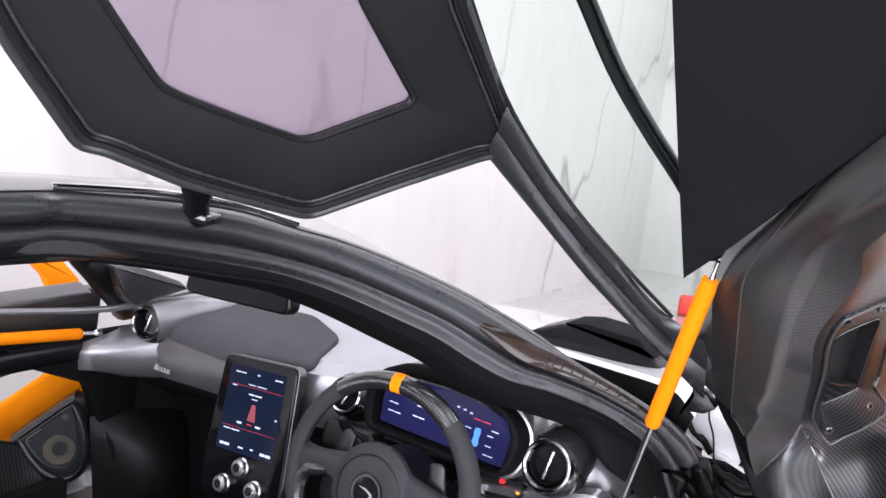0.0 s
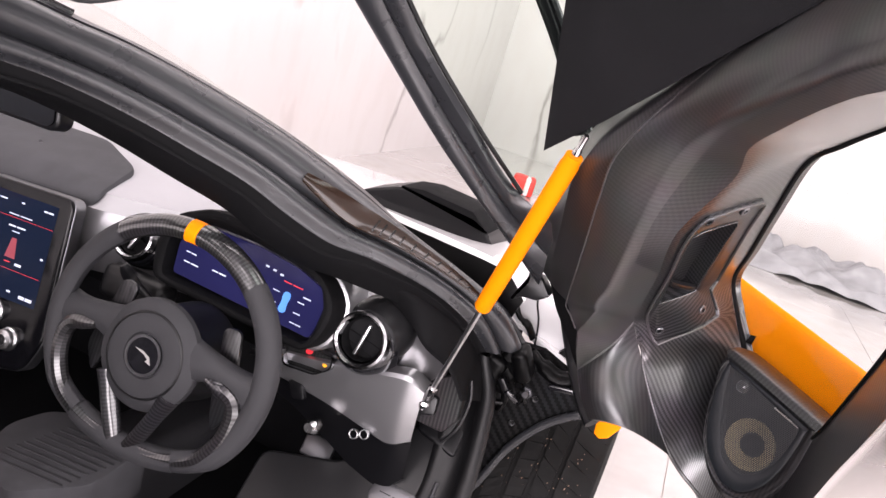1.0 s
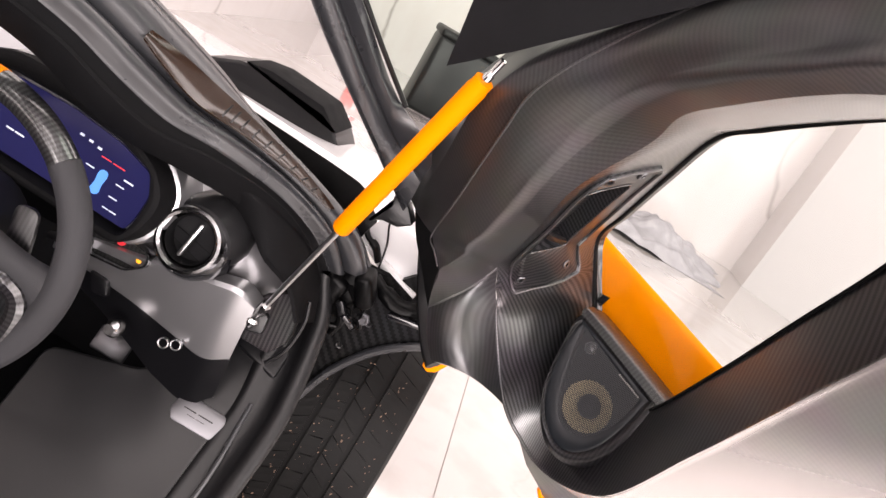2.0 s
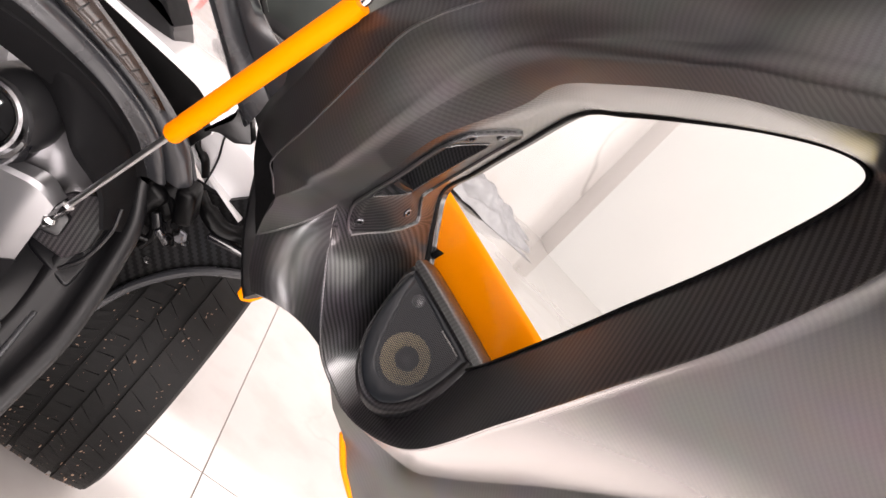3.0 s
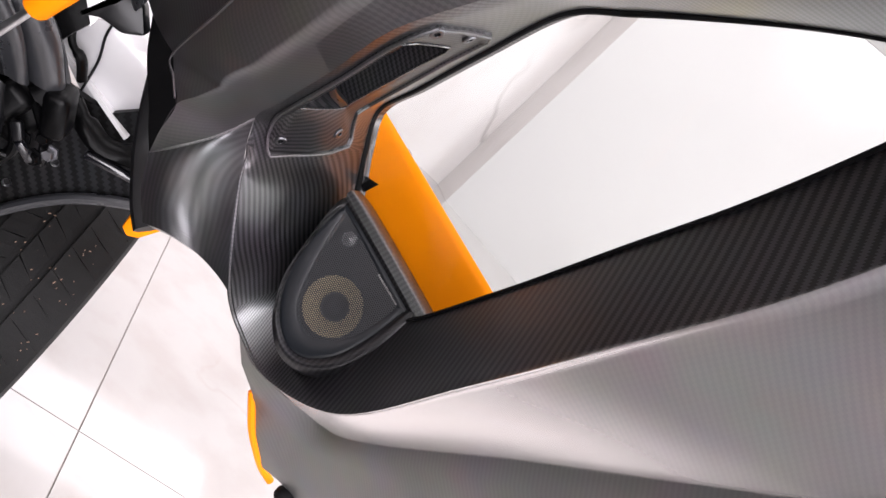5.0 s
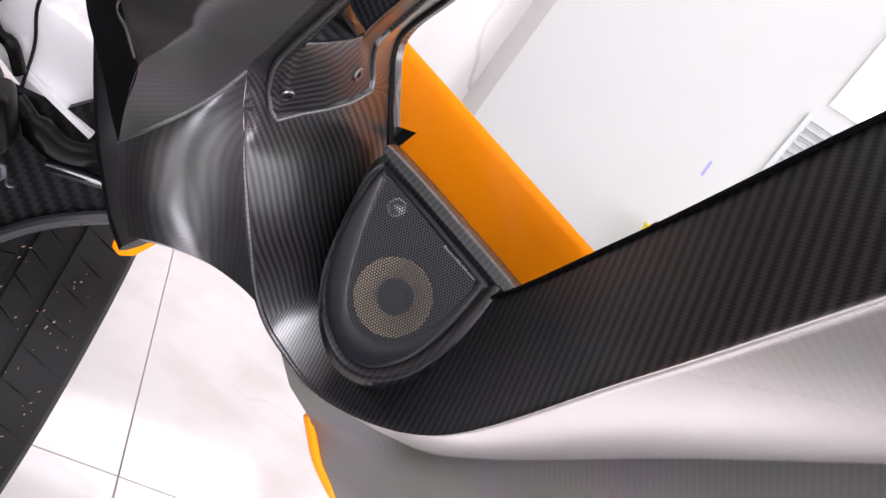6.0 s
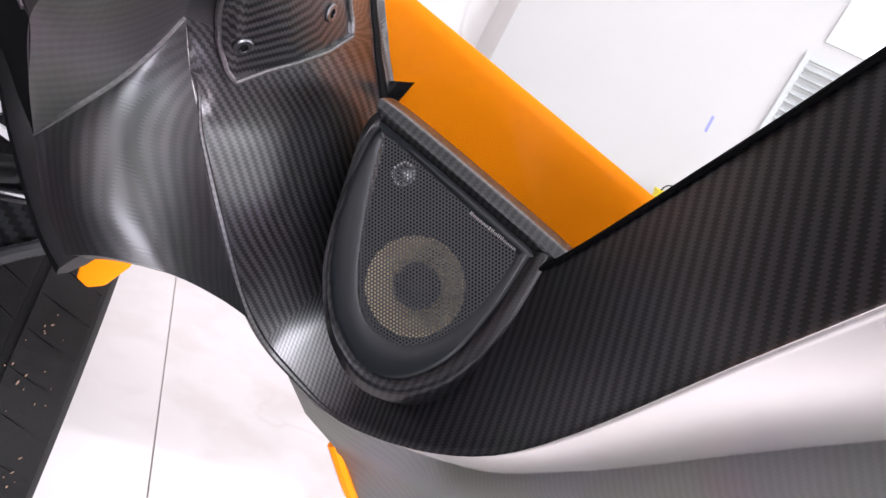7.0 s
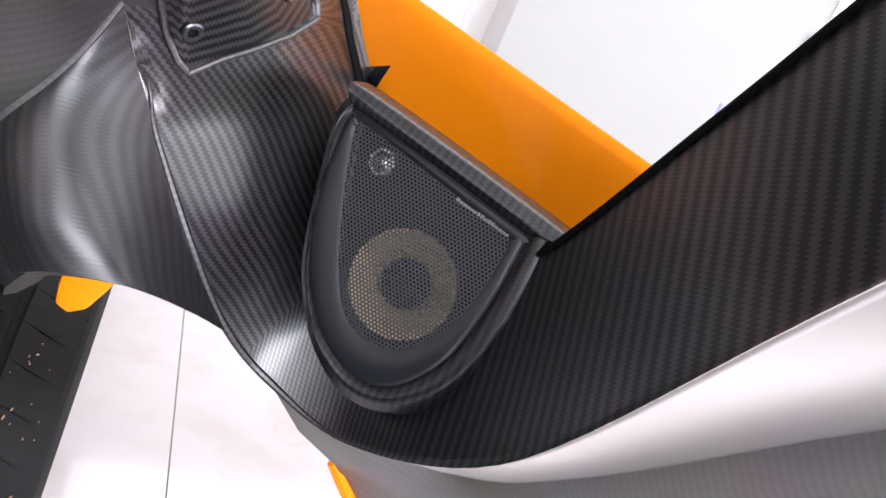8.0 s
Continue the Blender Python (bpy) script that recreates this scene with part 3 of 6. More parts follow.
def build_door(side, raised=True):
    """A door; side passes a bmesh on, or sets it into the far opening."""
    label = "raised carbon car door with lower window, orange gas strut and speaker" if raised else "shut carbon passenger door with lower window and speaker"
    n = len(RINGS[0])

    def sheet(rows, closed=False):
        bm = grid_mesh(rows, closed, [[(v.x, v.y + v.z * 0.5) for v in row] for row in rows])
        bm.transform(DOOR)
        return bm

    # window flange and recess wall; the outer band stops where the front column begins
    rows = [[q + Vector((0, 0, -0.012)) for q in RINGS[0]]]
    for t in (0.0, 0.04, 0.12, 0.22, 0.33, 0.45, 0.58, 0.66, 0.72):
        rows.append([recess(j / PER, t) for j in range(n)])
    wall_rows = rows
    rows = []
    for t in (0.72, 0.76, 0.82, 0.90, 0.96, 0.985, 1.0):
        rows.append([recess(j / PER, t) + Vector((0, 0, 0.0012 if t == 1.0 else 0.0)) for j in range(9 * PER, (21 if raised else 19) * PER + 1)])
    # cloth laid flat in the plane of the door and folded round the front wall
    def cloth(q, j):
        st = j / PER
        front = max(0.0, min(1.0, (st - 15.5) / 2.0)) if st > 9 else max(0.0, 1 - st / 0.5)
        slope = 0.7 if 9 < st < 16 else 0.0 if st >= 16 else -0.7
        return (q.x * (0.62 + 0.38 * front if 9 < st else 1.0) - front * q.z, q.y + slope * q.z * (1 - front))

    inner = grid_mesh(wall_rows, True, [[cloth(q, j) for j, q in enumerate(r_)] for r_ in wall_rows])
    j0 = 9 * PER
    inner.faces.ensure_lookup_table()
    gone = [(i, j) for i in (4, 5, 6) for j in range(8, 24)] if raised else [(i, j) for i in range(9) for j in (*range(9 * PER), *range(19 * PER, n))]
    bmesh.ops.delete(inner, geom=[inner.faces[i * n + j] for i, j in gone], context="FACES_ONLY")
    band = grid_mesh(rows, False, [[cloth(q, j + j0) for j, q in enumerate(r_)] for r_ in rows])
    lo_f = [recess(21 + k / 8, 0.72) for k in range(9)]
    hi_f = [Vector(RIM[21]).lerp(Vector(BROW[4]), k / 8) for k in range(len(lo_f))]
    inner = merge(inner, band, *([grid_mesh([lo_f, hi_f], False, [[(v.x, v.z) for v in lo_f], [(v.x, v.z) for v in hi_f]])] if raised else []))
    inner.transform(DOOR)
    # lower ledge panel: concave below the rim, with a turned edge
    r_low = [RINGS[3][j] for j in range(9 * PER, 17 * PER + 1)]
    l_low = smooth_open(LEDGE, len(r_low))
    rows = []
    steps = [(0.0, 0.0012), (0.008, 0.0012), (0.02, 0.0), (0.04, -0.0025)] + [(0.04 + 0.92 * k / 24, -0.0025 + 0.0035 * math.sin(math.pi * k / 24)) for k in range(1, 24)] + [(0.96, -0.0025), (0.985, -0.003), (1.0, -0.006), (1.0, -0.03)]
    for t, h in steps:
        rows.append([p.lerp(q, t) + Vector((0, 0, h)) for p, q in zip(r_low, l_low)])
    door = part("door", side(sheet(rows)), LEDGE_LIT, car, label, angle=70)
    if raised:
        stop = DOOR @ pose(-0.139, 0.552, -0.016)
        part("bump_stop", side(turned([(0.0, 0.014), (0.008, 0.012), (0.013, 0.006), (0.015, -0.004), (0.015, -0.02)], stop, 20, False)), RUBBER_MATT, door, "black rubber bump stop on the door's edge")
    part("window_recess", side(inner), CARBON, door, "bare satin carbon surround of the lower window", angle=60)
    if raised:
        # shoulder under the rim's front corner
        m = 4 * PER
        top, sh = smooth_open(BROW, m + 1), smooth_open(SHOULDER, m + 1)
        rows = []
        for t in (0.0, 0.1, 0.3, 0.5, 0.7, 0.9, 1.0):
            rows.append([p.lerp(q, t) + Vector((0, 0, 0.003 * math.sin(math.pi * t) * math.sin(math.pi * j / (2 * PER)))) for j, (p, q) in enumerate(zip(top[:2 * PER + 1], sh[:2 * PER + 1]))])
        shoulder = sheet(rows)
        brow = tube([DOOR @ (q + Vector((0, 0, 0.0006))) for q in top], [0.0006 + 0.0016 * min(1.0, i / 6) for i in range(m + 1)], 8)
        part("brow_edge", side(brow), CARBON_SMOOTH, door, "rounded lacquered crease over the front column")
        # upper panel: from the recess over a rounded rim to the edge beside the strut
        base = top[2 * PER:] + [recess(j / PER, 0.72) for j in range(1, 9 * PER + 1)]
        lo = sh[2 * PER:] + [RINGS[3][j].copy() for j in range(1, 9 * PER + 1)]
        hi = smooth_open(CREST, 11 * PER + 1)
        cols = []
        for j, (c_, r_, h_) in enumerate(zip(base, lo, hi)):
            st = j / PER
            roll = min(0.36, 0.05 + 0.05 * st + 0.02 * st * st, 0.20 + 0.16 * max(0.0, (11 - st) / 3))
            over = min(0.15, 0.02 + 0.02 * st + 0.006 * st * st)
            p0, p2 = r_.lerp(c_, roll), r_.lerp(h_, over)
            col = [c_.lerp(p0, f) for f in (0.0, 0.05, 0.35, 0.7)]
            for k in range(13):
                f = k / 12
                col.append(p0 * (1 - f) ** 2 + r_ * 2 * f * (1 - f) + p2 * f * f)
            swell = 0.004 * min(1.0, st / 3) + 0.010 * max(0.0, min(1.0, (st - 5.5) / 3))
            col += [p2.lerp(h_, f) + Vector((0, 0, swell * math.sin(math.pi * f))) for f in (0.12, 0.25, 0.4, 0.55, 0.7, 0.85, 0.95, 1.0)]
            tuck = max(0.0, min(1.0, st - 4.5))
            col += [h_ + Vector((0, -0.003, -0.006)), h_ + Vector((0, -0.003 - 0.10 * tuck, -0.006 - 0.04 * tuck))]
            cols.append(col)
        rows = [list(r_) for r_ in zip(*cols)]
        crest = tube([DOOR @ (q + Vector((0, 0, 0.0003))) for q in hi[2:8 * PER]], 0.0016, 8)
        part("crest_edge", side(crest), CARBON_SMOOTH, door, "rounded lacquered edge beside the strut")
        # the wall below the rim takes the darker carbon: its shade is in the colour
        part("recess_brow", side(sheet([r_[4 * PER:] for r_ in rows[:7]])), CARBON_CHANNEL, door, "satin carbon wall under the rim, shade in its colour", angle=75)
        front = sheet([r_[:4 * PER + 1] for r_ in rows[:7]])
        part("upper_panel", side(merge(shoulder, front, sheet(rows[6:]))), CARBON_SMOOTH, door, "smooth satin carbon upper panel of the door", angle=75)
        # black rubber flange along the shoulder's leading edge
        e_in = smooth_open([*SHOULDER[:3], CREST[1], CREST[2]], 24)
        e_out = smooth_open([(-0.006, 0.098, 0.266), (-0.012, 0.070, 0.269), (-0.013, 0.047, 0.271), (-0.006, -0.002, 0.281), VALLEY[0]], 24)
        part("shoulder_rubber", side(sheet([e_in, [p.lerp(q, 0.5) for p, q in zip(e_in, e_out)], e_out, [q + Vector((-0.004, 0, -0.03)) for q in e_out]])), LINING_MATT, door, "black rubber flange along the door's leading edge", angle=50)
        # front column under the brow
        left = smooth_open([BROW[0], (-0.004, 0.135, 0.270), (0.004, 0.172, 0.266)], 17)
        valley = smooth_open([BROW[4], RIM[21], *[Vector(RIM[k]) + Vector((-0.001, 0, -0.003)) for k in (20, 19)], (-0.035, 0.250, 0.144)], 17)
        foot = smooth_open([(0.004, 0.172, 0.266), (0.030, 0.178, 0.248), (0.034, 0.196, 0.215), (0.004, 0.222, 0.178), (-0.035, 0.250, 0.144)], m + 1)
        rows = []
        for i in range(17):
            v = i / 16
            row = []
            for j in range(m + 1):
                u = j / m
                q = left[i] * (1 - u) + valley[i] * u + top[j] * (1 - v) + foot[j] * v
                q -= (top[0] * (1 - u) + top[m] * u) * (1 - v) + (foot[0] * (1 - u) + foot[m] * u) * v
                swell = math.sin(math.pi * v) ** 0.7 * math.sin(math.pi * u ** 1.5)
                row.append(q + Vector((0.006 * swell, 0.0, 0.010 * swell)))
            rows.append(row)
        rows.insert(0, [q + Vector((0.0, -0.012, -0.012)) for q in top])
        rows.append([q + Vector((-0.012, 0.004, -0.008)) for q in rows[-1]])
        part("front_column", side(sheet(rows)), CARBON_CHANNEL, door, "satin carbon front column of the door", angle=50)
    bead = [DOOR @ (q + Vector((0, 0, -0.001))) for q in RINGS[3][int(15.5 * PER):(21 if raised else 19) * PER + 1]]
    part("rim_edge", side(tube(bead, [0.0008 + 0.0022 * min(1.0, i / 12, (len(bead) - 1 - i) / 12) for i in range(len(bead))], 8)), CARBON_CHANNEL, door, "rounded lacquered edge of the recess")
    w = RINGS[0]
    # the pane and its black edge
    pane = slab([(v.x, v.y) for v in w], DOOR, -0.003, 0.0005)
    ob = part("window", side(pane), GLASS, door, "clear lower door window")
    ob.visible_shadow = False
    sw = [DOOR @ (v + Vector((0, 0, 0.0015))) for v in w]
    part("window_seal", side(tube(sw + sw[:2], [0.0048 - 0.0028 * max(0.0, min(1.0, (j / PER - 5) / 1.5, (18 - j / PER) / 1.5)) for j in range(len(sw))] + [0.0048] * 2, 8)), RUBBER_MATT, door)
    # black gasket along the leading edge
    lead = [Vector(q) for q in ((-0.02, -0.045, 0.258), (0.0, -0.005, 0.262), (-0.022, 0.05, 0.262), (-0.03, 0.095, 0.262), (-0.012, 0.15, 0.262), (0.0, 0.178, 0.258))]
    lead = smooth_open(lead, 24)
    gk = tube([DOOR @ q for q in lead], 0.016, 8, 0.6)
    if raised:
        part("gasket", side(gk), BLACK_SOFT, door)
    # lower skirt of the door below the ledge
    top = smooth_open([(-0.048, 0.292, 0.120), (-0.056, 0.345, 0.085), (-0.02, 0.405, 0.004), (0.13, 0.379, -0.003), (0.30, 0.336, -0.024), (0.45, 0.301, -0.041), (0.62, 0.259, -0.051), (0.80, 0.211, -0.061), (0.98, 0.161, -0.066)], 40)
    mid = smooth_open([(-0.104, 0.389, 0.066), (-0.095, 0.42, 0.035), (-0.05, 0.45, 0.0), (0.12, 0.43, -0.012), (0.30, 0.40, -0.035), (0.45, 0.37, -0.05), (0.62, 0.33, -0.06), (0.80, 0.28, -0.07), (0.98, 0.23, -0.07)], 40)
    low = smooth_open([(-0.162, 0.515, 0.010), (-0.14, 0.53, -0.01), (-0.10, 0.56, -0.04), (0.10, 0.55, -0.06), (0.30, 0.52, -0.08), (0.45, 0.49, -0.09), (0.62, 0.45, -0.10), (0.80, 0.40, -0.11), (0.98, 0.35, -0.11)], 40)
    rows = [top, [a.lerp(b, 0.5) + Vector((0, 0, 0.006)) for a, b in zip(top, mid)], mid, [a.lerp(b, 0.5) + Vector((0, 0, 0.008)) for a, b in zip(mid, low)], low]
    sk = grid_mesh(rows, False, [[(v.x, v.y) for v in row] for row in rows])
    sk.transform(DOOR)
    part("door_skirt", side(sk), SKIRT_LIT, door, thick=0.004)
    # orange outer skin: a lip beside the skirt and the blade behind the window
    lip = [DOOR @ Vector(q) for q in ((-0.109, 0.389, 0.067), (-0.114, 0.415, 0.062), (-0.129, 0.449, 0.051), (-0.150, 0.489, 0.030), (-0.170, 0.520, 0.010), (-0.176, 0.545, -0.01))]
    part("outer_lip", side(tube(smooth_open(lip, 14), 0.006, 8)), ORANGE, door, "orange painted edge of the outer skin")
    e0, e1 = Vector((0.020, 1.455, 1.070)), Vector((0.338, 1.257, 0.998))
    dn = DOOR.to_3x3() @ Vector((-0.17, 0.98, -0.11))
    back = DOOR.to_3x3() @ Vector((-0.020, 0.0, -0.004))
    rows = []
    for t, outw in ((0.0, -0.004), (0.015, 0.001), (0.05, 0.004), (0.2, 0.004), (0.45, 0.0), (0.75, -0.003), (1.0, -0.004)):
        row = []
        for s in range(-10, 13):
            edge = e0.lerp(e1, (s - 1) / 11) if s >= 1 else e0 + back * (1 - s)
            row.append(edge + dn * (t * (0.30 - 0.011 * max(0, s - 1))) + D_N * outw)
        rows.append(row)
    part("outer_blade", side(grid_mesh(rows)), ORANGE, door, "orange painted aero blade outside the window", thick=0.006)
    fin = bmesh.new()
    tip = DOOR @ Vector((0.017, 0.0905, -0.007))
    base = [DOOR @ Vector(q) for q in ((-0.060, 0.072, -0.011), (-0.055, 0.114, -0.010), (-0.060, 0.098, 0.001))]
    vs = [fin.verts.new(q) for q in (tip, *base)]
    for tri in ((0, 1, 2), (0, 2, 3), (0, 3, 1), (1, 3, 2)):
        fin.faces.new([vs[i] for i in tri])
    part("fin", side(fin), GLOSS_BLACK, door)

    # speaker pod in the recess's lower front corner
    spk = plane_at((0.1218, 1.2570, 0.8879), (0.8305, -0.5570, 0.0), (0.0837, 0.1247, 0.9887))
    flip = lambda pts: [(u, -v) for u, v in pts]
    face = flip([(-0.0794, -0.0795), (-0.0721, -0.0820), (0.0497, -0.0596), (0.0558, -0.0567), (0.0567, -0.0494), (0.0542, -0.0067), (0.0436, 0.0369), (0.0211, 0.0665), (-0.0061, 0.0716), (-0.0314, 0.0600), (-0.0510, 0.0410), (-0.0657, 0.0152), (-0.0779, -0.0243), (-0.0820, -0.0674)])
    rimo = flip([(-0.0865, -0.0937), (-0.0798, -0.0975), (0.0660, -0.0710), (0.0770, -0.0660), (0.0791, -0.0488), (0.0762, 0.0056), (0.0603, 0.0541), (0.0294, 0.0833), (-0.0064, 0.0884), (-0.0401, 0.0688), (-0.0648, 0.0355), (-0.0760, 0.0078), (-0.0864, -0.0368), (-0.0932, -0.0766)])

    def ring(pts, h, grow=0.0):
        q = smooth_closed([(x, y, h) for x, y in inset(pts, grow)], 5)
        return q

    rows = [ring(rimo, -0.075, -0.004), ring(rimo, -0.03, -0.006), ring(rimo, -0.012, -0.002), ring(rimo, -0.004, 0.001), ring(rimo, -0.001, 0.006)]
    a, b = ring(rimo, 0.0, 0.006), ring(face, 0.0, -0.003)
    rows += [[p.lerp(q, t) + Vector((0, 0, 0.002 * math.sin(math.pi * t))) for p, q in zip(a, b)] for t in (0.1, 0.4, 0.7, 0.95)]
    rows += [ring(face, -0.001, -0.001), ring(face, -0.004, 0.0)]
    pod = grid_mesh(rows, True, [[(v.x, v.y) for v in row] for row in rows])
    pod.transform(spk)
    pod_ob = part("speaker_pod", side(pod), CARBON_POD, door, "carbon speaker pod in the door", angle=50)
    fr = [ring(face, -0.003, -0.003), ring(face, -0.0015, -0.001), ring(face, -0.0005, 0.0012), ring(face, 0.0, 0.0025)]
    mesh_o = flip([(-0.0735, -0.0740), (-0.0670, -0.0762), (0.0440, -0.0525), (0.0475, -0.0500), (0.0488, -0.0415), (0.0438, -0.0034), (0.0307, 0.0275), (0.0106, 0.0454), (-0.0091, 0.0484), (-0.0259, 0.0406), (-0.0399, 0.0230), (-0.0524, -0.0037), (-0.0654, -0.0384), (-0.0740, -0.0690)])
    fr += [ring(mesh_o, -0.0008, -0.002), ring(mesh_o, -0.0014, 0.0)]
    fb = grid_mesh(fr, True, [[(v.x, v.y) for v in row] for row in fr])
    fb.transform(spk)
    part("grille_frame", side(fb), GRILLE_FRAME, pod_ob, "dark slate moulded grille surround", angle=50)
    gr = slab([(v.x, v.y) for v in ring(mesh_o, 0.0, -0.0005)], spk, -0.0016, -0.0012)
    part("grille_mesh", side(gr), PERFORATED, pod_ob, "black perforated speaker mesh")
    part("cone", side(turned([(0.0165, -0.020), (0.022, -0.014), (0.034, -0.009), (0.0365, -0.008), (0.0365, -0.012)], spk @ pose(-0.003, -0.006, 0), 36, False)), BRASS, pod_ob, "tan woven speaker cone")
    part("dust_cap", side(turned([(0.0, -0.004), (0.008, -0.005), (0.014, -0.009), (0.017, -0.016), (0.018, -0.022)], spk @ pose(-0.003, -0.006, 0), 28, False)), BLACK_SOFT, pod_ob)
    part("speaker_box", side(slab([(v.x, v.y) for v in ring(mesh_o, 0.0, -0.003)], spk, -0.040, -0.022)), RUBBER_MATT, pod_ob)
    part("tweeter", side(turned([(0.0, -0.003), (0.004, -0.0035), (0.007, -0.006), (0.009, -0.006), (0.009, -0.012)], spk @ pose(-0.050, 0.060, 0), 20, False)), STEEL, pod_ob)
    u0 = 0.0069
    for k in range(15):
        wide = 0.0012 if k in (6,) else 0.0019
        gap_ = 0.0008 if k not in (5, 6) else 0.0011
        v0 = 0.0598 - (u0 - 0.0069) * 0.1646
        lo_, hi_ = (-0.0011, 0.0013) if k in (0, 6, 7, 9, 10) else (-0.0011, 0.0006)
        for x0, x1 in ((u0, u0 + 0.0006), (u0 + wide - 0.0006, u0 + wide)):
            bar = slab([(x0, v0 + lo_), (x1, v0 + lo_), (x1, v0 + hi_), (x0, v0 + hi_)], spk, -0.001, 0.0003)
            part("lettering_bar", side(bar), PRINT, pod_ob)
        u0 += wide + gap_

    if not raised:
        return door
    # pull plate with its deep pocket and four screws, laid on the recess wall
    def on_wall(s_, t_, h):
        o_ = recess(s_, t_)
        nn = (recess(s_ + 0.05, t_) - recess(s_ - 0.05, t_)).cross(recess(s_, t_ + 0.02) - recess(s_, t_ - 0.02)).normalized()
        if nn.x * 0.5 + nn.y < 0:
            nn = -nn
        return o_ + nn * h, nn

    def outline_rows(steps):
        out = []
        for pts, grow, h in steps:
            cs, ct = sum(p[0] for p in pts) / len(pts), sum(p[1] for p in pts) / len(pts)
            out.append([on_wall(cs + (p[0] - cs) * grow, ct + (p[1] - ct) * grow, h)[0] for p in pts])
        return out

    def dense(pts, k=4):
        return [(pts[i][0] + (pts[(i + 1) % len(pts)][0] - pts[i][0]) * j / k, pts[i][1] + (pts[(i + 1) % len(pts)][1] - pts[i][1]) * j / k) for i in range(len(pts)) for j in range(k)]

    plate_o, pocket_o = dense(PLATE), dense(POCKET)
    rows = outline_rows([(plate_o, 1.015, -0.004), (plate_o, 1.01, 0.0025), (plate_o, 0.99, 0.004), (plate_o, 0.975, 0.0035), (plate_o, 0.96, 0.0015), (plate_o, 0.94, 0.0016)])
    rows += [[p.lerp(q, t) for p, q in zip(rows[-1], outline_rows([(pocket_o, 1.06, 0.0018)])[0])] for t in (0.35, 0.7)]
    rows += outline_rows([(pocket_o, 1.05, 0.0018), (pocket_o, 1.0, 0.0005)])
    plate_bm = grid_mesh(rows, True, [[(q.x, q.z + 0.3 * q.y) for q in r_] for r_ in rows])
    plate_bm.transform(DOOR)
    plate = part("pull_plate", side(plate_bm), CARBON_PLATE, door, "carbon door pull plate with a pocket", angle=40)
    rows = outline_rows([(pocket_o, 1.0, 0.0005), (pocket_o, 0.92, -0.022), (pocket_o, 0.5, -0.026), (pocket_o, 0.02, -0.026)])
    part("pocket", side(sheet(rows, True)), CARBON_DEEP, plate, "deep matt carbon pocket, shade in its dark colour", angle=40)
    # small raised web that parts the pocket
    web = outline_rows([(dense(WEB), 1.0, -0.004), (dense(WEB), 0.9, 0.003), (dense(WEB), 0.1, 0.004)])
    part("pocket_web", side(sheet(web, True)), CARBON_POD, plate)
    lip_line = [DOOR @ on_wall(a_, b_, 0.0032)[0] for a_, b_ in plate_o]
    part("plate_lip", side(tube(lip_line + lip_line[:2], 0.0021, 8, caps=False)), CARBON_SMOOTH, door, "raised rounded lip round the pull plate")
    lip_line = [DOOR @ on_wall(a_, b_, 0.0016)[0] for a_, b_ in pocket_o]
    part("pocket_lip", side(tube(lip_line + lip_line[:2], 0.0011, 8, caps=False)), CARBON_GLOSS, door)
    for at_, nrm in SCREWS:
        z = Vector(nrm).normalized()
        x = z.orthogonal().normalized()
        fm = plane_at(Vector(at_) + z * 0.0012, x, z.cross(x))
        part("screw", side(turned([(0.0030, 0.0004), (0.0034, 0.0012), (0.0058, 0.0012), (0.0068, 0.0002), (0.0068, -0.004)], fm, 20, False)), GUNMETAL, plate, "dark steel socket screw")
        part("screw_socket", side(turned([(0.0, -0.0008), (0.0030, -0.0006), (0.0033, 0.0010)], fm, 6, False)), BLACK, plate)

    # gas strut
    foot, head = Vector((-0.343, 1.25, 0.732)), Vector((-0.205, 1.082, 1.240))
    ax = (head - foot).normalized()
    fm = plane_at(foot, ax.orthogonal(), ax.cross(ax.orthogonal()))
    ln = (head - foot).length
    body = part("gas_strut", side(turned([(0.0, ln * 0.425), (0.0108, ln * 0.425), (0.0124, ln * 0.432), (0.0124, ln * 0.47), (0.0127, ln * 0.475), (0.0127, ln * 0.905), (0.0115, ln * 0.915), (0.0115, ln * 0.93), (0.0, ln * 0.93)], fm, 28, False)), ORANGE_SATIN, door, "orange gas strut body")
    part("piston_rod", side(turned([(0.0, 0.02), (0.0042, 0.02), (0.0042, ln * 0.43), (0.0, ln * 0.43)], fm, 14, False)), STEEL, body)
    part("end_fitting", side(turned([(0.0, -0.012), (0.006, -0.011), (0.0095, -0.004), (0.0095, 0.006), (0.006, 0.010), (0.0062, 0.024), (0.0075, 0.026), (0.0075, 0.045), (0.0, 0.045)], fm, 18, False)), CHROME, body)
    part("end_fitting", side(turned([(0.0, ln * 0.93), (0.0055, ln * 0.93), (0.0055, ln * 0.945), (0.0040, ln * 0.95), (0.0040, ln * 0.985), (0.0, ln * 0.985)], fm, 18, False)), CHROME, body)

    # suede flap that hangs over the hinge bay
    flap = [(-0.285, 0.83, 1.70), (-0.273, 0.940, 1.551), (-0.268, 1.03, 1.40), (-0.259, 1.151, 1.197), (-0.178, 1.120, 1.272), (-0.047, 0.932, 1.394), (0.038, 0.811, 1.473), (0.112, 0.704, 1.543), (0.190, 0.593, 1.616)]
    o = Vector(flap[3])
    fm = plane_at(o, Vector(flap[1]) - o, Vector(flap[6]) - o)
    inv = fm.inverted()
    flat = [tuple((inv @ Vector(q)).xy) for q in flap]
    fl = slab(flat, fm, -0.010, 0.010, 0.004)
    part("hinge_cover", side(fl), SUEDE_DARK, door, "dark suede panel over the hinge bay")
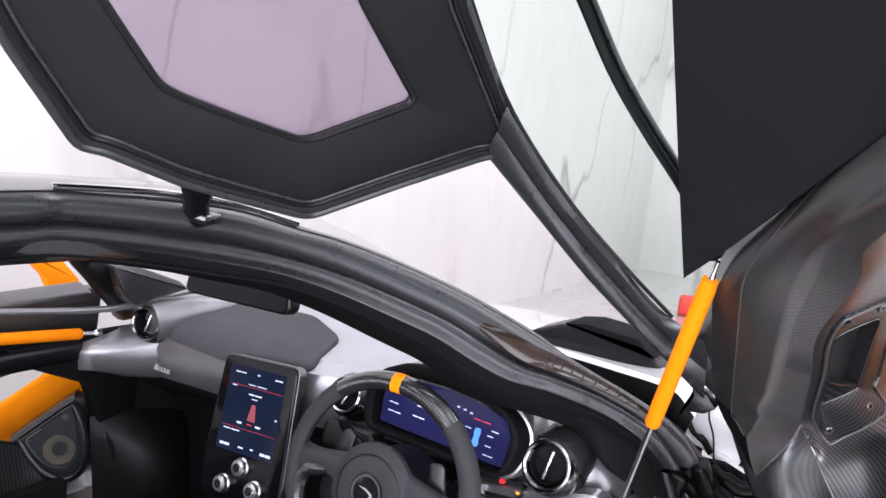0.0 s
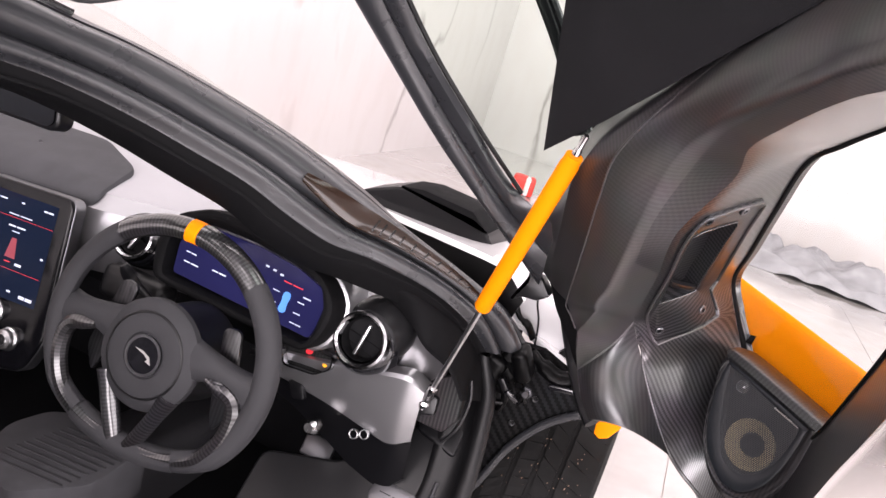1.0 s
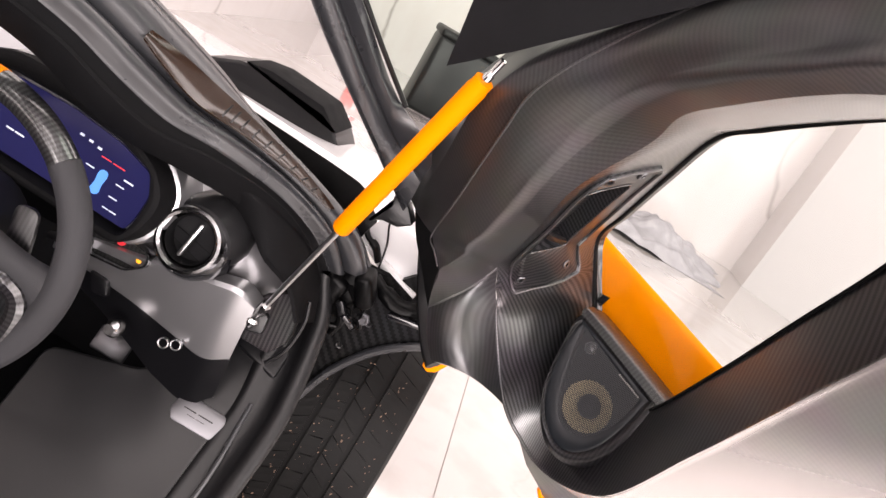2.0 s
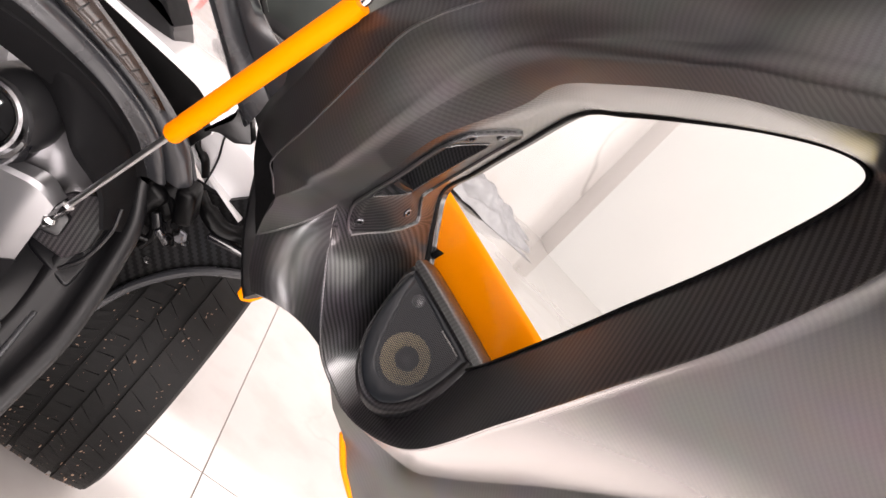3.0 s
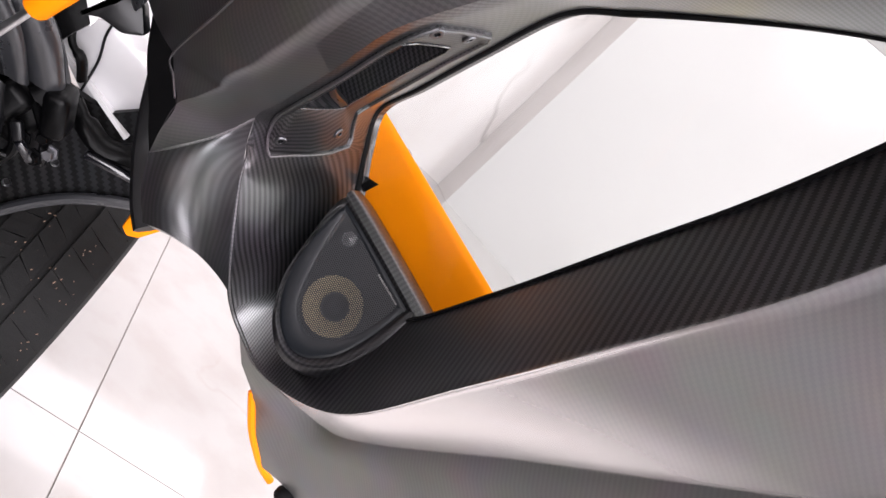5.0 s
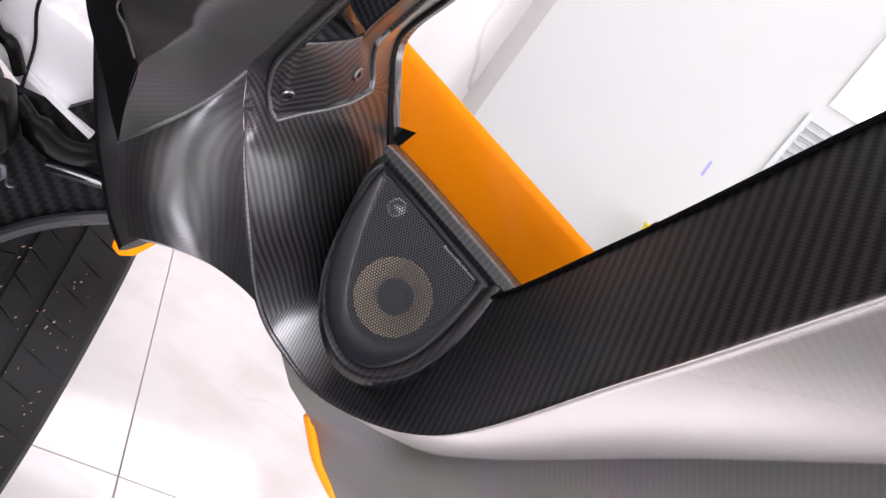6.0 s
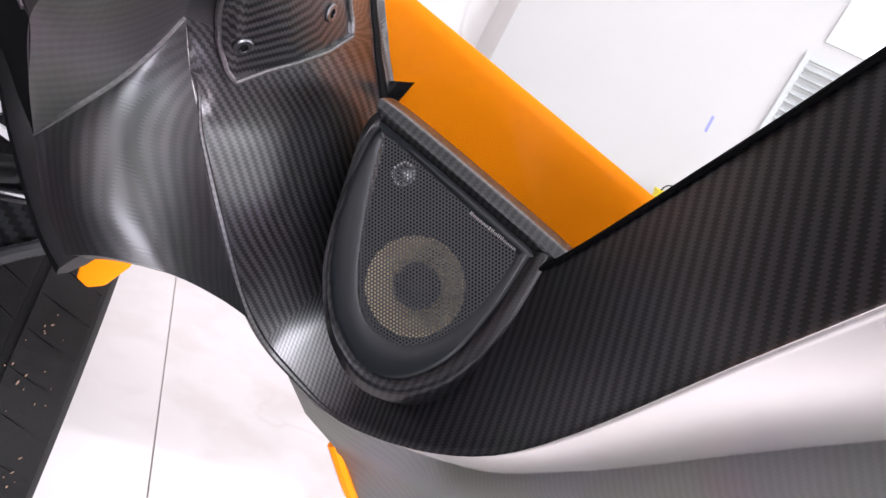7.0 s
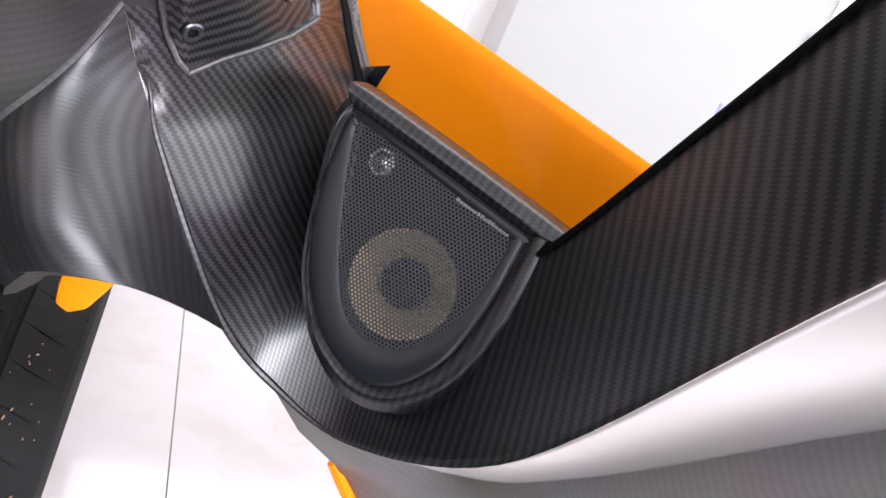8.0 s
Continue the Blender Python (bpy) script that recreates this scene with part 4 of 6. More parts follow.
    # channel behind the strut: a flat strip from the crest down to a valley, then the pale foot of the pillar
    up = smooth_open([Vector(q) + Vector((0, 0, -0.0015)) for q in CREST[2:9]], 33)
    va = smooth_open(VALLEY, 33)
    far = [q + Vector((-0.004, -0.070 + 0.020 * i / 32, 0.030 - 0.085 * i / 32)) for i, q in enumerate(va)]
    rows = [[p.lerp(q, t) + Vector((0, 0, 0.002 * math.sin(math.pi * t))) for p, q in zip(up, va)] for t in (0.0, 0.2, 0.45, 0.7, 0.9, 0.97, 1.0)]
    rows += [[p.lerp(q, t) for p, q in zip(va, far)] for t in (0.03, 0.1, 0.4, 0.8, 1.0)]
    rows.append([q + Vector((0, -0.004, -0.02)) for q in far])
    part("strut_channel", side(sheet(rows)), CARBON_CHANNEL, door, "satin carbon strut channel with the pale pillar foot", angle=70)
    # black foam wedge at the channel's lower end
    ft = [Vector(q) for q in ((-0.274, 1.30, 0.935), (-0.255, 1.30, 0.974), (-0.258, 1.30, 0.989), (-0.234, 1.30, 0.985), (-0.215, 1.30, 0.963), (-0.233, 1.30, 0.949), (-0.256, 1.30, 0.947))]
    fm = plane_at(ft[0], (1, 0, 0), (0, 0, 1))
    inv = fm.inverted()
    part("foam_wedge", side(slab(rounded([tuple((inv @ q).xy) for q in ft], 0.003, 2), fm, -0.03, 0.0, 0.003)), BLACK, door, "black foam wedge under the pillar")

    # upper frame: pillar strip, side glass, rear seal
    so = smooth_open([(-0.579, 1.071, 1.337), (-0.505, 1.126, 1.249), (-0.414, 1.182, 1.148), (-0.294, 1.247, 1.037), (-0.235, 1.285, 0.98)], 30)
    si = smooth_open([(-0.534, 1.036, 1.415), (-0.461, 1.126, 1.287), (-0.375, 1.191, 1.188), (-0.310, 1.243, 1.118), (-0.232, 1.240, 1.085)], 30)
    rows = [[p.lerp(q, t) + Vector((0.25, -0.9, 0.2)) * h for p, q in zip(so, si)] for t, h in ((0.0, -0.02), (0.0, 0.0), (0.08, 0.008), (0.3, 0.010), (0.5, 0.004), (0.53, 0.0), (0.57, 0.006), (0.8, 0.012), (0.97, 0.006), (1.0, 0.0), (1.0, -0.015))]
    strip = part("pillar_strip", side(grid_mesh(rows)), SEAL, door, "dark grey window pillar of the door", angle=50)
    sg = smooth_open([(-0.560, 0.80, 1.68), (-0.556, 0.925, 1.548), (-0.534, 1.036, 1.415), (-0.461, 1.126, 1.287), (-0.375, 1.191, 1.188), (-0.30, 1.250, 1.110)], 30)
    sb = smooth_open([(-0.10, 0.80, 1.70), (-0.13, 0.93, 1.56), (-0.16, 1.05, 1.44), (-0.17, 1.13, 1.32), (-0.19, 1.20, 1.20), (-0.23, 1.240, 1.12)], 30)
    gb = grid_mesh([sg, [p.lerp(q, 0.33) + Vector((0.0, 0.015, 0.0)) for p, q in zip(sg, sb)], [p.lerp(q, 0.66) + Vector((0.0, 0.015, 0.0)) for p, q in zip(sg, sb)], sb])
    g = part("side_window", side(gb), GLASS_GREEN, door, "green tinted upper side window")
    g.visible_shadow = False
    seal = smooth_open([(-0.46, 0.86, 1.70), (-0.424, 1.012, 1.567), (-0.390, 1.083, 1.478), (-0.348, 1.146, 1.401), (-0.294, 1.204, 1.318), (-0.24, 1.24, 1.22)], 30)
    part("window_divider", side(tube(seal, 0.011, 10, 0.7)), BLACK, door, "black curved window divider")
    inner_seal = [q + Vector((0.012, -0.006, 0.006)) for q in seal]
    part("divider_lip", side(tube(inner_seal, 0.004, 8)), SEAL, door)
    edge_ = [q + Vector((0.004, -0.004, 0.002)) for q in sg]
    part("glass_edge", side(tube(edge_, 0.0035, 8)), BLACK, door)

    # roof wing with its tinted pane
    rp = plane_at((-0.739, 0.840, 1.220), (-0.296, -0.925, 0.233), (-0.195, -0.295, -0.13))
    inv = rp.inverted()
    outer_w = [(-0.739, 0.840, 1.220), (-0.772, 0.744, 1.241), (-0.797, 0.668, 1.257), (-0.826, 0.560, 1.294), (-0.837, 0.534, 1.297), (-0.826, 0.440, 1.402), (-0.80, 0.30, 1.60), (-0.62, 0.50, 1.80), (-0.50, 0.72, 1.80), (-0.547, 0.909, 1.545), (-0.544, 1.135, 1.350), (-0.579, 1.071, 1.337), (-0.663, 0.948, 1.277)]
    hole_w = [(-0.704, 0.788, 1.337), (-0.735, 0.70, 1.357), (-0.757, 0.625, 1.375), (-0.764, 0.606, 1.383), (-0.763, 0.595, 1.392), (-0.760, 0.523, 1.462), (-0.745, 0.42, 1.57), (-0.66, 0.53, 1.66), (-0.60, 0.63, 1.66), (-0.627, 0.763, 1.514), (-0.620, 0.888, 1.412), (-0.625, 0.893, 1.402), (-0.66, 0.845, 1.372)]
    oo = [tuple((inv @ Vector(q)).xy) for q in outer_w]
    hh = [tuple((inv @ Vector(q).lerp(Vector(p_), 0.08)).xy) for q, p_ in zip(hole_w, outer_w)]
    wing_rows = []
    for t, h in ((0.0, -0.03), (0.0, -0.002), (0.04, 0.008), (0.10, 0.010), (0.16, 0.004), (0.20, 0.0), (0.30, 0.004), (0.60, 0.004), (0.92, 0.0), (0.98, -0.003), (1.0, -0.010), (1.0, -0.020)):
        wing_rows.append([Vector((a_[0] + (b_[0] - a_[0]) * t, a_[1] + (b_[1] - a_[1]) * t, h)) for a_, b_ in zip(rounded(oo, 0.02, 3), rounded(hh, 0.02, 3))])
    wb = grid_mesh(wing_rows, True)
    wb.transform(rp)
    wing = part("roof_wing", side(wb), SUEDE_DARK, door, "dark suede lined roof section of the door", angle=40)
    for t_, r_, mt in ((0.045, 0.0055, SEAL), (0.16, 0.0040, BLACK), (0.215, 0.0025, SEAL)):
        line = [rp @ Vector((a_[0] + (b_[0] - a_[0]) * t_, a_[1] + (b_[1] - a_[1]) * t_, 0.008 if t_ < 0.1 else 0.003)) for a_, b_ in zip(rounded(oo, 0.02, 3), rounded(hh, 0.02, 3))]
        part("wing_piping", side(tube(line + line[:2], r_, 8, caps=False)), mt, wing)
    rg = slab(rounded(hh, 0.02, 3), rp, -0.016, -0.012)
    g = part("roof_window", side(rg), GLASS_LILAC, wing, "grey lilac tinted roof glass")
    g.visible_shadow = False
    band = [rp @ Vector((x, y, -0.006)) for x, y in rounded(hh, 0.02, 3)]
    part("roof_window_seal", side(tube(band + band[:2], 0.0058, 8)), BLACK, wing)
    hinge = tube([(-0.800, 0.690, 1.262), (-0.815, 0.70, 1.235), (-0.838, 0.722, 1.205)], [0.026, 0.017, 0.020], 10, 0.7)
    part("roof_hinge", side(hinge), BLACK, wing, "black roof hinge arm")
    part("hinge_foot", side(brick_box(pose(-0.842, 0.724, 1.213, 0, 12, 20), 0.060, 0.050, 0.016, 0.005, 2)), GLOSS_BLACK, wing)
    part("hinge_pivot", side(turned([(0.0, 0.018), (0.006, 0.018), (0.007, 0.016), (0.007, -0.016), (0.006, -0.018), (0.0, -0.018)], look((-0.838, 0.716, 1.216), (-0.538, 0.816, 1.216)), 18, False)), GUNMETAL, wing)
    return door


build_door(keep)
build_door(shut, False)


# --- windscreen frame of the driver's opening
PT = [(-0.862, 0.22, 1.236), (-0.869, 0.469, 1.242), (-0.881, 0.55, 1.239), (-0.863, 0.695, 1.231), (-0.846, 0.805, 1.216), (-0.817, 0.899, 1.189), (-0.785, 0.976, 1.168), (-0.733, 1.071, 1.132), (-0.664, 1.155, 1.091), (-0.598, 1.216, 1.051), (-0.54, 1.26, 1.015), (-0.486, 1.291, 0.979), (-0.385, 1.35, 0.925), (-0.30, 1.40, 0.875), (-0.25, 1.43, 0.82)]
PI = [(-0.850, 0.22, 1.152), (-0.857, 0.465, 1.159), (-0.864, 0.536, 1.16), (-0.858, 0.65, 1.142), (-0.826, 0.774, 1.119), (-0.793, 0.859, 1.102), (-0.741, 0.937, 1.072), (-0.677, 1.01, 1.033), (-0.63, 1.057, 1.005), (-0.58, 1.09, 0.972), (-0.53, 1.13, 0.945), (-0.47, 1.17, 0.938), (-0.40, 1.24, 0.91), (-0.345, 1.30, 0.865), (-0.31, 1.37, 0.80)]


def build_frame(side):
    n = 70
    pt, pi = smooth_open(PT, n), smooth_open(PI, n)
    rows = []
    prof = ((0.0, 0.0, 0.03), (0.0, 0.008, 0.0), (0.02, 0.013, 0.0), (0.04, 0.011, 0.0), (0.06, 0.016, 0.0), (0.16, 0.025, 0.0), (0.28, 0.027, 0.0), (0.40, 0.022, 0.0), (0.46, 0.012, 0.0), (0.49, 0.001, 0.0), (0.52, 0.003, 0.0), (0.55, 0.014, 0.0), (0.60, 0.019, 0.0), (0.68, 0.019, 0.0), (0.74, 0.012, 0.0), (0.77, 0.003, 0.0), (0.80, 0.001, 0.0), (0.94, -0.002, 0.0), (0.96, 0.006, 0.0), (1.0, 0.006, 0.0), (1.04, -0.01, 0.0), (1.02, -0.04, 0.0))
    last = Vector((0.5, -1.0, 0.4))
    for i in reversed(range(n)):
        a, b = pt[i], pi[i]
        d = (pt[min(i + 1, n - 1)] - pt[max(i - 1, 0)]).normalized()
        nrm = d.cross(b - a).normalized()
        if nrm.dot(last) < 0:
            nrm = -nrm
        last = nrm
        rows.append([a.lerp(b, t) + nrm * h + Vector((0, dy, 0)) for t, h, dy in prof])
    ob = part("windscreen_frame", side(grid_mesh([r_[:17] for r_ in rows])), SEAL, car, "dark grey door opening frame with rubber seals", angle=60)
    part("frame_lining", side(grid_mesh([r_[16:] for r_ in rows])), LINING_MATT, ob, "matt black inner lining of the frame", angle=60)
    # glossy tinted panel and its slats in the groove towards the pillar's foot
    bay, slats = [], []
    for i in range(43, 63):
        a, b = pt[i], pi[i]
        d = (pt[i + 1] - pt[i - 1]).normalized()
        nrm = d.cross(b - a).normalized()
        if nrm.x < 0 and nrm.y > 0 or nrm.y > 0.2:
            nrm = -nrm
        wide = 0.34 * math.sin(math.pi * (i - 42) / 21) ** 0.5
        bay.append([a.lerp(b, 0.42 + wide * t) + nrm * (0.0265 - 0.004 * math.cos(t * 3.0)) for t in (-0.5, -0.25, 0.0, 0.25, 0.5)])
        if i > 51 and side is keep:
            slats.append(tube([a.lerp(b, 0.42 + wide * t) + nrm * (0.0272 - 0.004 * math.cos(t * 3.0)) for t in (-0.34, -0.17, 0.0, 0.17, 0.34)], 0.0022, 6))
    part("pillar_bay", side(grid_mesh(bay)), BAY, ob, "glossy brown tinted panel in the pillar", thick=0.002)
    for sl_ in slats:
        part("bay_slat", sl_, BLACK, ob)
    return ob


build_frame(keep)
far = smooth_open([(-1.02, 0.22, 1.215), (-1.12, 0.55, 1.20), (-1.33, 0.82, 1.13), (-1.47, 0.93, 1.075), (-1.52, 0.995, 1.023), (-1.52, 1.028, 0.988), (-1.535, 1.078, 0.938), (-1.565, 1.13, 0.895), (-1.63, 1.19, 0.85)], 40)
part("far_pillar", tube(far, 0.034, 14), BLACK_SOFT, car, "black padded pillar beside the passenger seat")

# sill seal and side
SILL = [(-0.30, 1.40, 0.79), (-0.27, 1.384, 0.736), (-0.257, 1.36, 0.688), (-0.246, 1.328, 0.632), (-0.239, 1.287, 0.569), (-0.244, 1.221, 0.485), (-0.25, 1.164, 0.423), (-0.255, 1.05, 0.36), (-0.26, 0.6, 0.33)]
s = smooth_open(SILL, 50)
prof = ((0.0, -0.03), (0.012, 0.0), (0.006, 0.012), (-0.006, 0.014), (-0.018, 0.006), (-0.024, -0.004), (-0.05, -0.006), (-0.062, 0.002), (-0.075, 0.0), (-0.085, -0.02))
rows = []
for i, q in enumerate(s):
    d = (s[min(i + 1, 49)] - s[max(i - 1, 0)]).normalized()
    side_v = Vector((1, 0, 0))
    upn = side_v.cross(d).normalized()
    if upn.y > 0:
        upn = -upn
    rows.append([q + side_v * a + upn * h for a, h in prof])
part("sill_seal", grid_mesh(rows), BLACK_SOFT, car, "black rubber seal along the sill", angle=60)

# --- steering wheel
WHEEL = plane_at((-0.688, 1.016, 0.762), (1, 0, 0), (0, 0.229, 0.973))
wheel = part("steering_wheel", turned([(0.0, -0.012), (0.030, -0.012), (0.070, -0.010), (0.083, 0.002), (0.082, 0.012), (0.072, 0.021), (0.052, 0.0245), (0.034, 0.024), (0.032, 0.021), (0.0, 0.021)], WHEEL @ pose(0, -0.012, 0), 40, False), SUEDE, car, "flat-bottomed dark suede and carbon steering wheel")


def rim_point(a):
    x, y = 0.182 * math.sin(a), 0.176 * math.cos(a)
    low = max(0.0, -math.cos(a) - 0.62)
    return Vector((x, y + low * 0.06, 0.0))


def rim_arc(a0, a1, r, n=30, flat=0.8):
    return tube([WHEEL @ rim_point(radians(a0 + (a1 - a0) * i / n)) for i in range(n + 1)], r, 12, flat)


for sx in (-1, 1):
    part("rim_grip", rim_arc(sx * 40, sx * 150, 0.0182), SUEDE, wheel)
    part("rim_top", rim_arc(sx * 3, sx * 40, 0.0178, 12), CARBON_GLOSS, wheel)
part("rim_mark", rim_arc(-3.2, 3.2, 0.0184, 4), ORANGE_SATIN, wheel, "orange centre mark")
part("rim_base", rim_arc(150, 210, 0.0175, 16), SUEDE, wheel)
for sx in (-1, 1):
    # side spoke: a broad suede blade that dips to the rim
    up = smooth_open([(sx * 0.050, 0.040, 0.010), (sx * 0.095, 0.030, 0.010), (sx * 0.140, 0.022, 0.005), (sx * 0.176, 0.024, 0.0)], 14)
    dn_ = smooth_open([(sx * 0.055, -0.032, 0.010), (sx * 0.095, -0.014, 0.010), (sx * 0.135, -0.016, 0.005), (sx * 0.170, -0.045, 0.0)], 14)
    rows = [[WHEEL @ (p.lerp(q, t) + Vector((0, 0, h))) for p, q in zip(up, dn_)] for t, h in ((0.0, -0.014), (0.0, -0.003), (0.08, 0.004), (0.3, 0.009), (0.6, 0.009), (0.92, 0.004), (1.0, -0.003), (1.0, -0.014))]
    part("spoke", grid_mesh(rows), SUEDE, wheel, angle=60)
    b = smooth_open([(sx * 0.10, -0.006, 0.012), (sx * 0.148, -0.022, 0.006), (sx * 0.152, -0.070, 0.005), (sx * 0.124, -0.118, 0.004), (sx * 0.072, -0.143, 0.002), (sx * 0.012, -0.151, 0.0)], 24)
    part("inner_trim", tube([WHEEL @ q for q in b], [0.006, 0.009] + [0.0125] * 20 + [0.011, 0.010], 10), CARBON_GLOSS, wheel, "gloss carbon inner trim")
    c = smooth_open([(sx * 0.056, -0.056, 0.012), (sx * 0.038, -0.10, 0.009), (sx * 0.014, -0.150, 0.003)], 10)
    part("lower_spoke", tube([WHEEL @ q for q in c], [0.016, 0.015, 0.014, 0.013, 0.013, 0.013, 0.013, 0.013, 0.013, 0.013], 10, 0.7), CARBON_GLOSS, wheel, "gloss carbon lower spoke")
    pd = slab(rounded([(sx * 0.078, 0.062), (sx * 0.108, 0.066), (sx * 0.134, -0.05), (sx * 0.112, -0.09), (sx * 0.098, -0.05)], 0.012), WHEEL, -0.030, -0.024, 0.002)
    part("shift_paddle", pd, CARBON_POD, wheel)
part("hub_ring", turned([(0.060, 0.0215), (0.0615, 0.0245), (0.064, 0.0235), (0.0655, 0.0205)], WHEEL @ pose(0, -0.012, 0), 40, False), BLACK_SOFT, wheel)
part("badge_ring", turned([(0.026, 0.022), (0.030, 0.022), (0.030, 0.026), (0.026, 0.026)], WHEEL @ pose(0, -0.012, 0), 32, False), GUNMETAL, wheel)
part("badge", turned([(0.0, 0.0215), (0.026, 0.0215), (0.026, 0.024), (0.0, 0.0245)], WHEEL @ pose(0, -0.012, 0), 32, False), GLOSS_BLACK, wheel)
part("badge_swoosh", slab([(-0.017, 0.007), (-0.002, 0.0065), (0.011, 0.001), (0.016, -0.009), (0.006, -0.0065), (0.009, -0.003), (0.002, 0.0015), (-0.006, 0.004)], WHEEL @ pose(0, -0.012, 0), 0.0243, 0.0252), PRINT, wheel)
part("column_shroud", turned([(0.0, -0.10), (0.078, -0.10), (0.072, -0.02), (0.05, -0.012), (0.0, -0.012)], WHEEL @ pose(0, -0.015, 0), 28, False), BLACK_SOFT, wheel)

# --- dashboard body: one profile swept across the car
dash_prof = [(1.75, 0.865), (1.60, 0.885), (1.45, 0.885), (1.30, 0.872), (1.23, 0.862), (1.195, 0.84), (1.18, 0.80), (1.19, 0.75), (1.21, 0.72), (1.24, 0.69), (1.33, 0.64), (1.5, 0.60)]
rows = []
for i in range(61):
    x = -1.62 + 1.28 * i / 60
    edge = min(1.0, (x + 1.62) / 0.12, (-0.34 - x) / 0.10)
    drop = (1 - max(0.0, edge)) ** 2
    back = 0.06 * max(0.0, min(1.0, (x + 1.0) / 0.15))
    rows.append([Vector((x, y + back * max(0.0, min(1.0, (1.36 - y) / 0.1)) + 0.05 * drop + (x + 0.96) * 0.045, z - 0.05 * drop - 0.015 * ((x + 0.96) / 0.62) ** 2)) for y, z in dash_prof])
dash = part("dashboard", grid_mesh([r[4:9] for r in rows]), TRIM, car, "grey satin dashboard with dark suede pad")
part("dash_top", grid_mesh([r[:5] for r in rows]), TRIM_PALE, dash, "pale grey top of the dashboard")
part("lower_dash", grid_mesh([r[8:] for r in rows]), CARPET, dash, "black underside of the dashboard")

# suede pads on the dash top
def pad(name, outline, zfun, mat, parent, label, thick=0.012):
    """A cushion on the dash top: plan outline in world x, y."""
    o = rounded(outline, 0.03, 4)
    rows = []
    c = (sum(p[0] for p in o) / len(o), sum(p[1] for p in o) / len(o))
    for t, h in ((1.0, -0.004), (1.0, 0.5 * thick), (0.985, 0.9 * thick), (0.95, thick), (0.6, thick * 1.25), (0.3, thick * 1.3), (0.02, thick * 1.3)):
        rows.append([Vector((c[0] + (x - c[0]) * t, c[1] + (y - c[1]) * t, 0)) for x, y in o])
        rows[-1] = [Vector((v.x, v.y, zfun(v.x, v.y) + h)) for v in rows[-1]]
    return part(name, grid_mesh(rows, True), mat, parent, label)


def dash_z(x, y):
    yy = y - (x + 0.96) * 0.045
    for (y1, z1), (y0, z0) in zip(dash_prof[:7], dash_prof[1:8]):
        if y0 <= yy <= y1:
            return z0 + (z1 - z0) * (yy - y0) / (y1 - y0) - 0.015 * ((x + 0.96) / 0.62) ** 2
    return 0.88


pad("dash_pad", [(-1.45, 1.168), (-1.24, 1.172), (-1.00, 1.190), (-1.045, 1.335), (-1.20, 1.42), (-1.46, 1.40)], dash_z, SUEDE_GREY, dash, "dark grey suede dash pad")

LT = plane_at((-1.462, 1.158, 0.738), (1, 0.045, -0.01), (0, 0.12, 1))
for k, wd in enumerate((0.012, 0.008, 0.008, 0.009, 0.009)):
    part("fascia_lettering", slab([(0.011 * k, 0.0), (0.011 * k + wd * 0.8, 0.0), (0.011 * k + wd * 0.8, 0.010 if k else 0.015), (0.011 * k, 0.010 if k else 0.015)], LT, -0.004, 0.001), PRINT, dash)

# instrument hood and display
CL = plane_at((-0.66, 1.200, 0.845), (1, 0.03, -0.05), (0, 0.229, 0.973))
hood = rounded([(-0.165, -0.005), (-0.150, 0.045), (-0.09, 0.078), (-0.01, 0.085), (0.07, 0.072), (0.135, 0.048), (0.165, 0.015), (0.160, -0.03), (0.140, -0.068), (-0.15, -0.068)], 0.02, 3)
disp = rounded([(-0.135, 0.0), (-0.128, 0.030), (-0.08, 0.046), (0.0, 0.050), (0.075, 0.045), (0.124, 0.032), (0.138, 0.006), (0.137, -0.028), (0.133, -0.048), (-0.128, -0.048)], 0.006, 3)
cluster = part("instrument_hood", slab(hood, CL, -0.02, 0.055, 0.008, 3, hole=inset(disp, -0.006)), LINING_MATT, car, "dark moulded instrument binnacle with lit violet display")
part("hood_cap", slab(inset(hood, -0.007), CL, -0.10, 0.0, 0.008), FASCIA, cluster, "pale satin shell round the binnacle")
part("display", slab(disp, CL, 0.028, 0.032), SCREEN_PURPLE, cluster, "lit violet instrument display")


def bars(rows, frame_m, h, mat, parent, name="readout_bar"):
    for x, y, w, t in rows:
        words = [(x, w)] if w < 0.018 else [(x, w * 0.42), (x + w * 0.5, w * 0.5)]
        if w > 0.1:
            words = [(x, w)]
        for x0, w0 in words:
            part(name, slab([(x0, y), (x0 + w0, y), (x0 + w0, y + t * 0.5), (x0, y + t * 0.5)], frame_m, h, h + 0.0006), mat, parent)


bars([(-0.118, 0.012, 0.026, 0.004), (-0.118, -0.008, 0.020, 0.004), (-0.116, -0.024, 0.028, 0.004), (-0.065, 0.022, 0.030, 0.003), (-0.058, 0.002, 0.022, 0.004), (-0.062, -0.018, 0.026, 0.004), (0.022, 0.026, 0.006, 0.006), (0.036, 0.025, 0.006, 0.006), (0.050, 0.023, 0.006, 0.006), (0.048, -0.002, 0.012, 0.003), (0.048, -0.020, 0.012, 0.003), (0.094, -0.004, 0.012, 0.003), (0.094, -0.022, 0.012, 0.003), (0.094, -0.038, 0.020, 0.003), (0.10, 0.006, 0.014, 0.004)], CL, 0.0325, LIT_WHITE, cluster)
bars([(0.060, 0.017, 0.035, 0.003)], CL, 0.0325, LIT_RED, cluster)
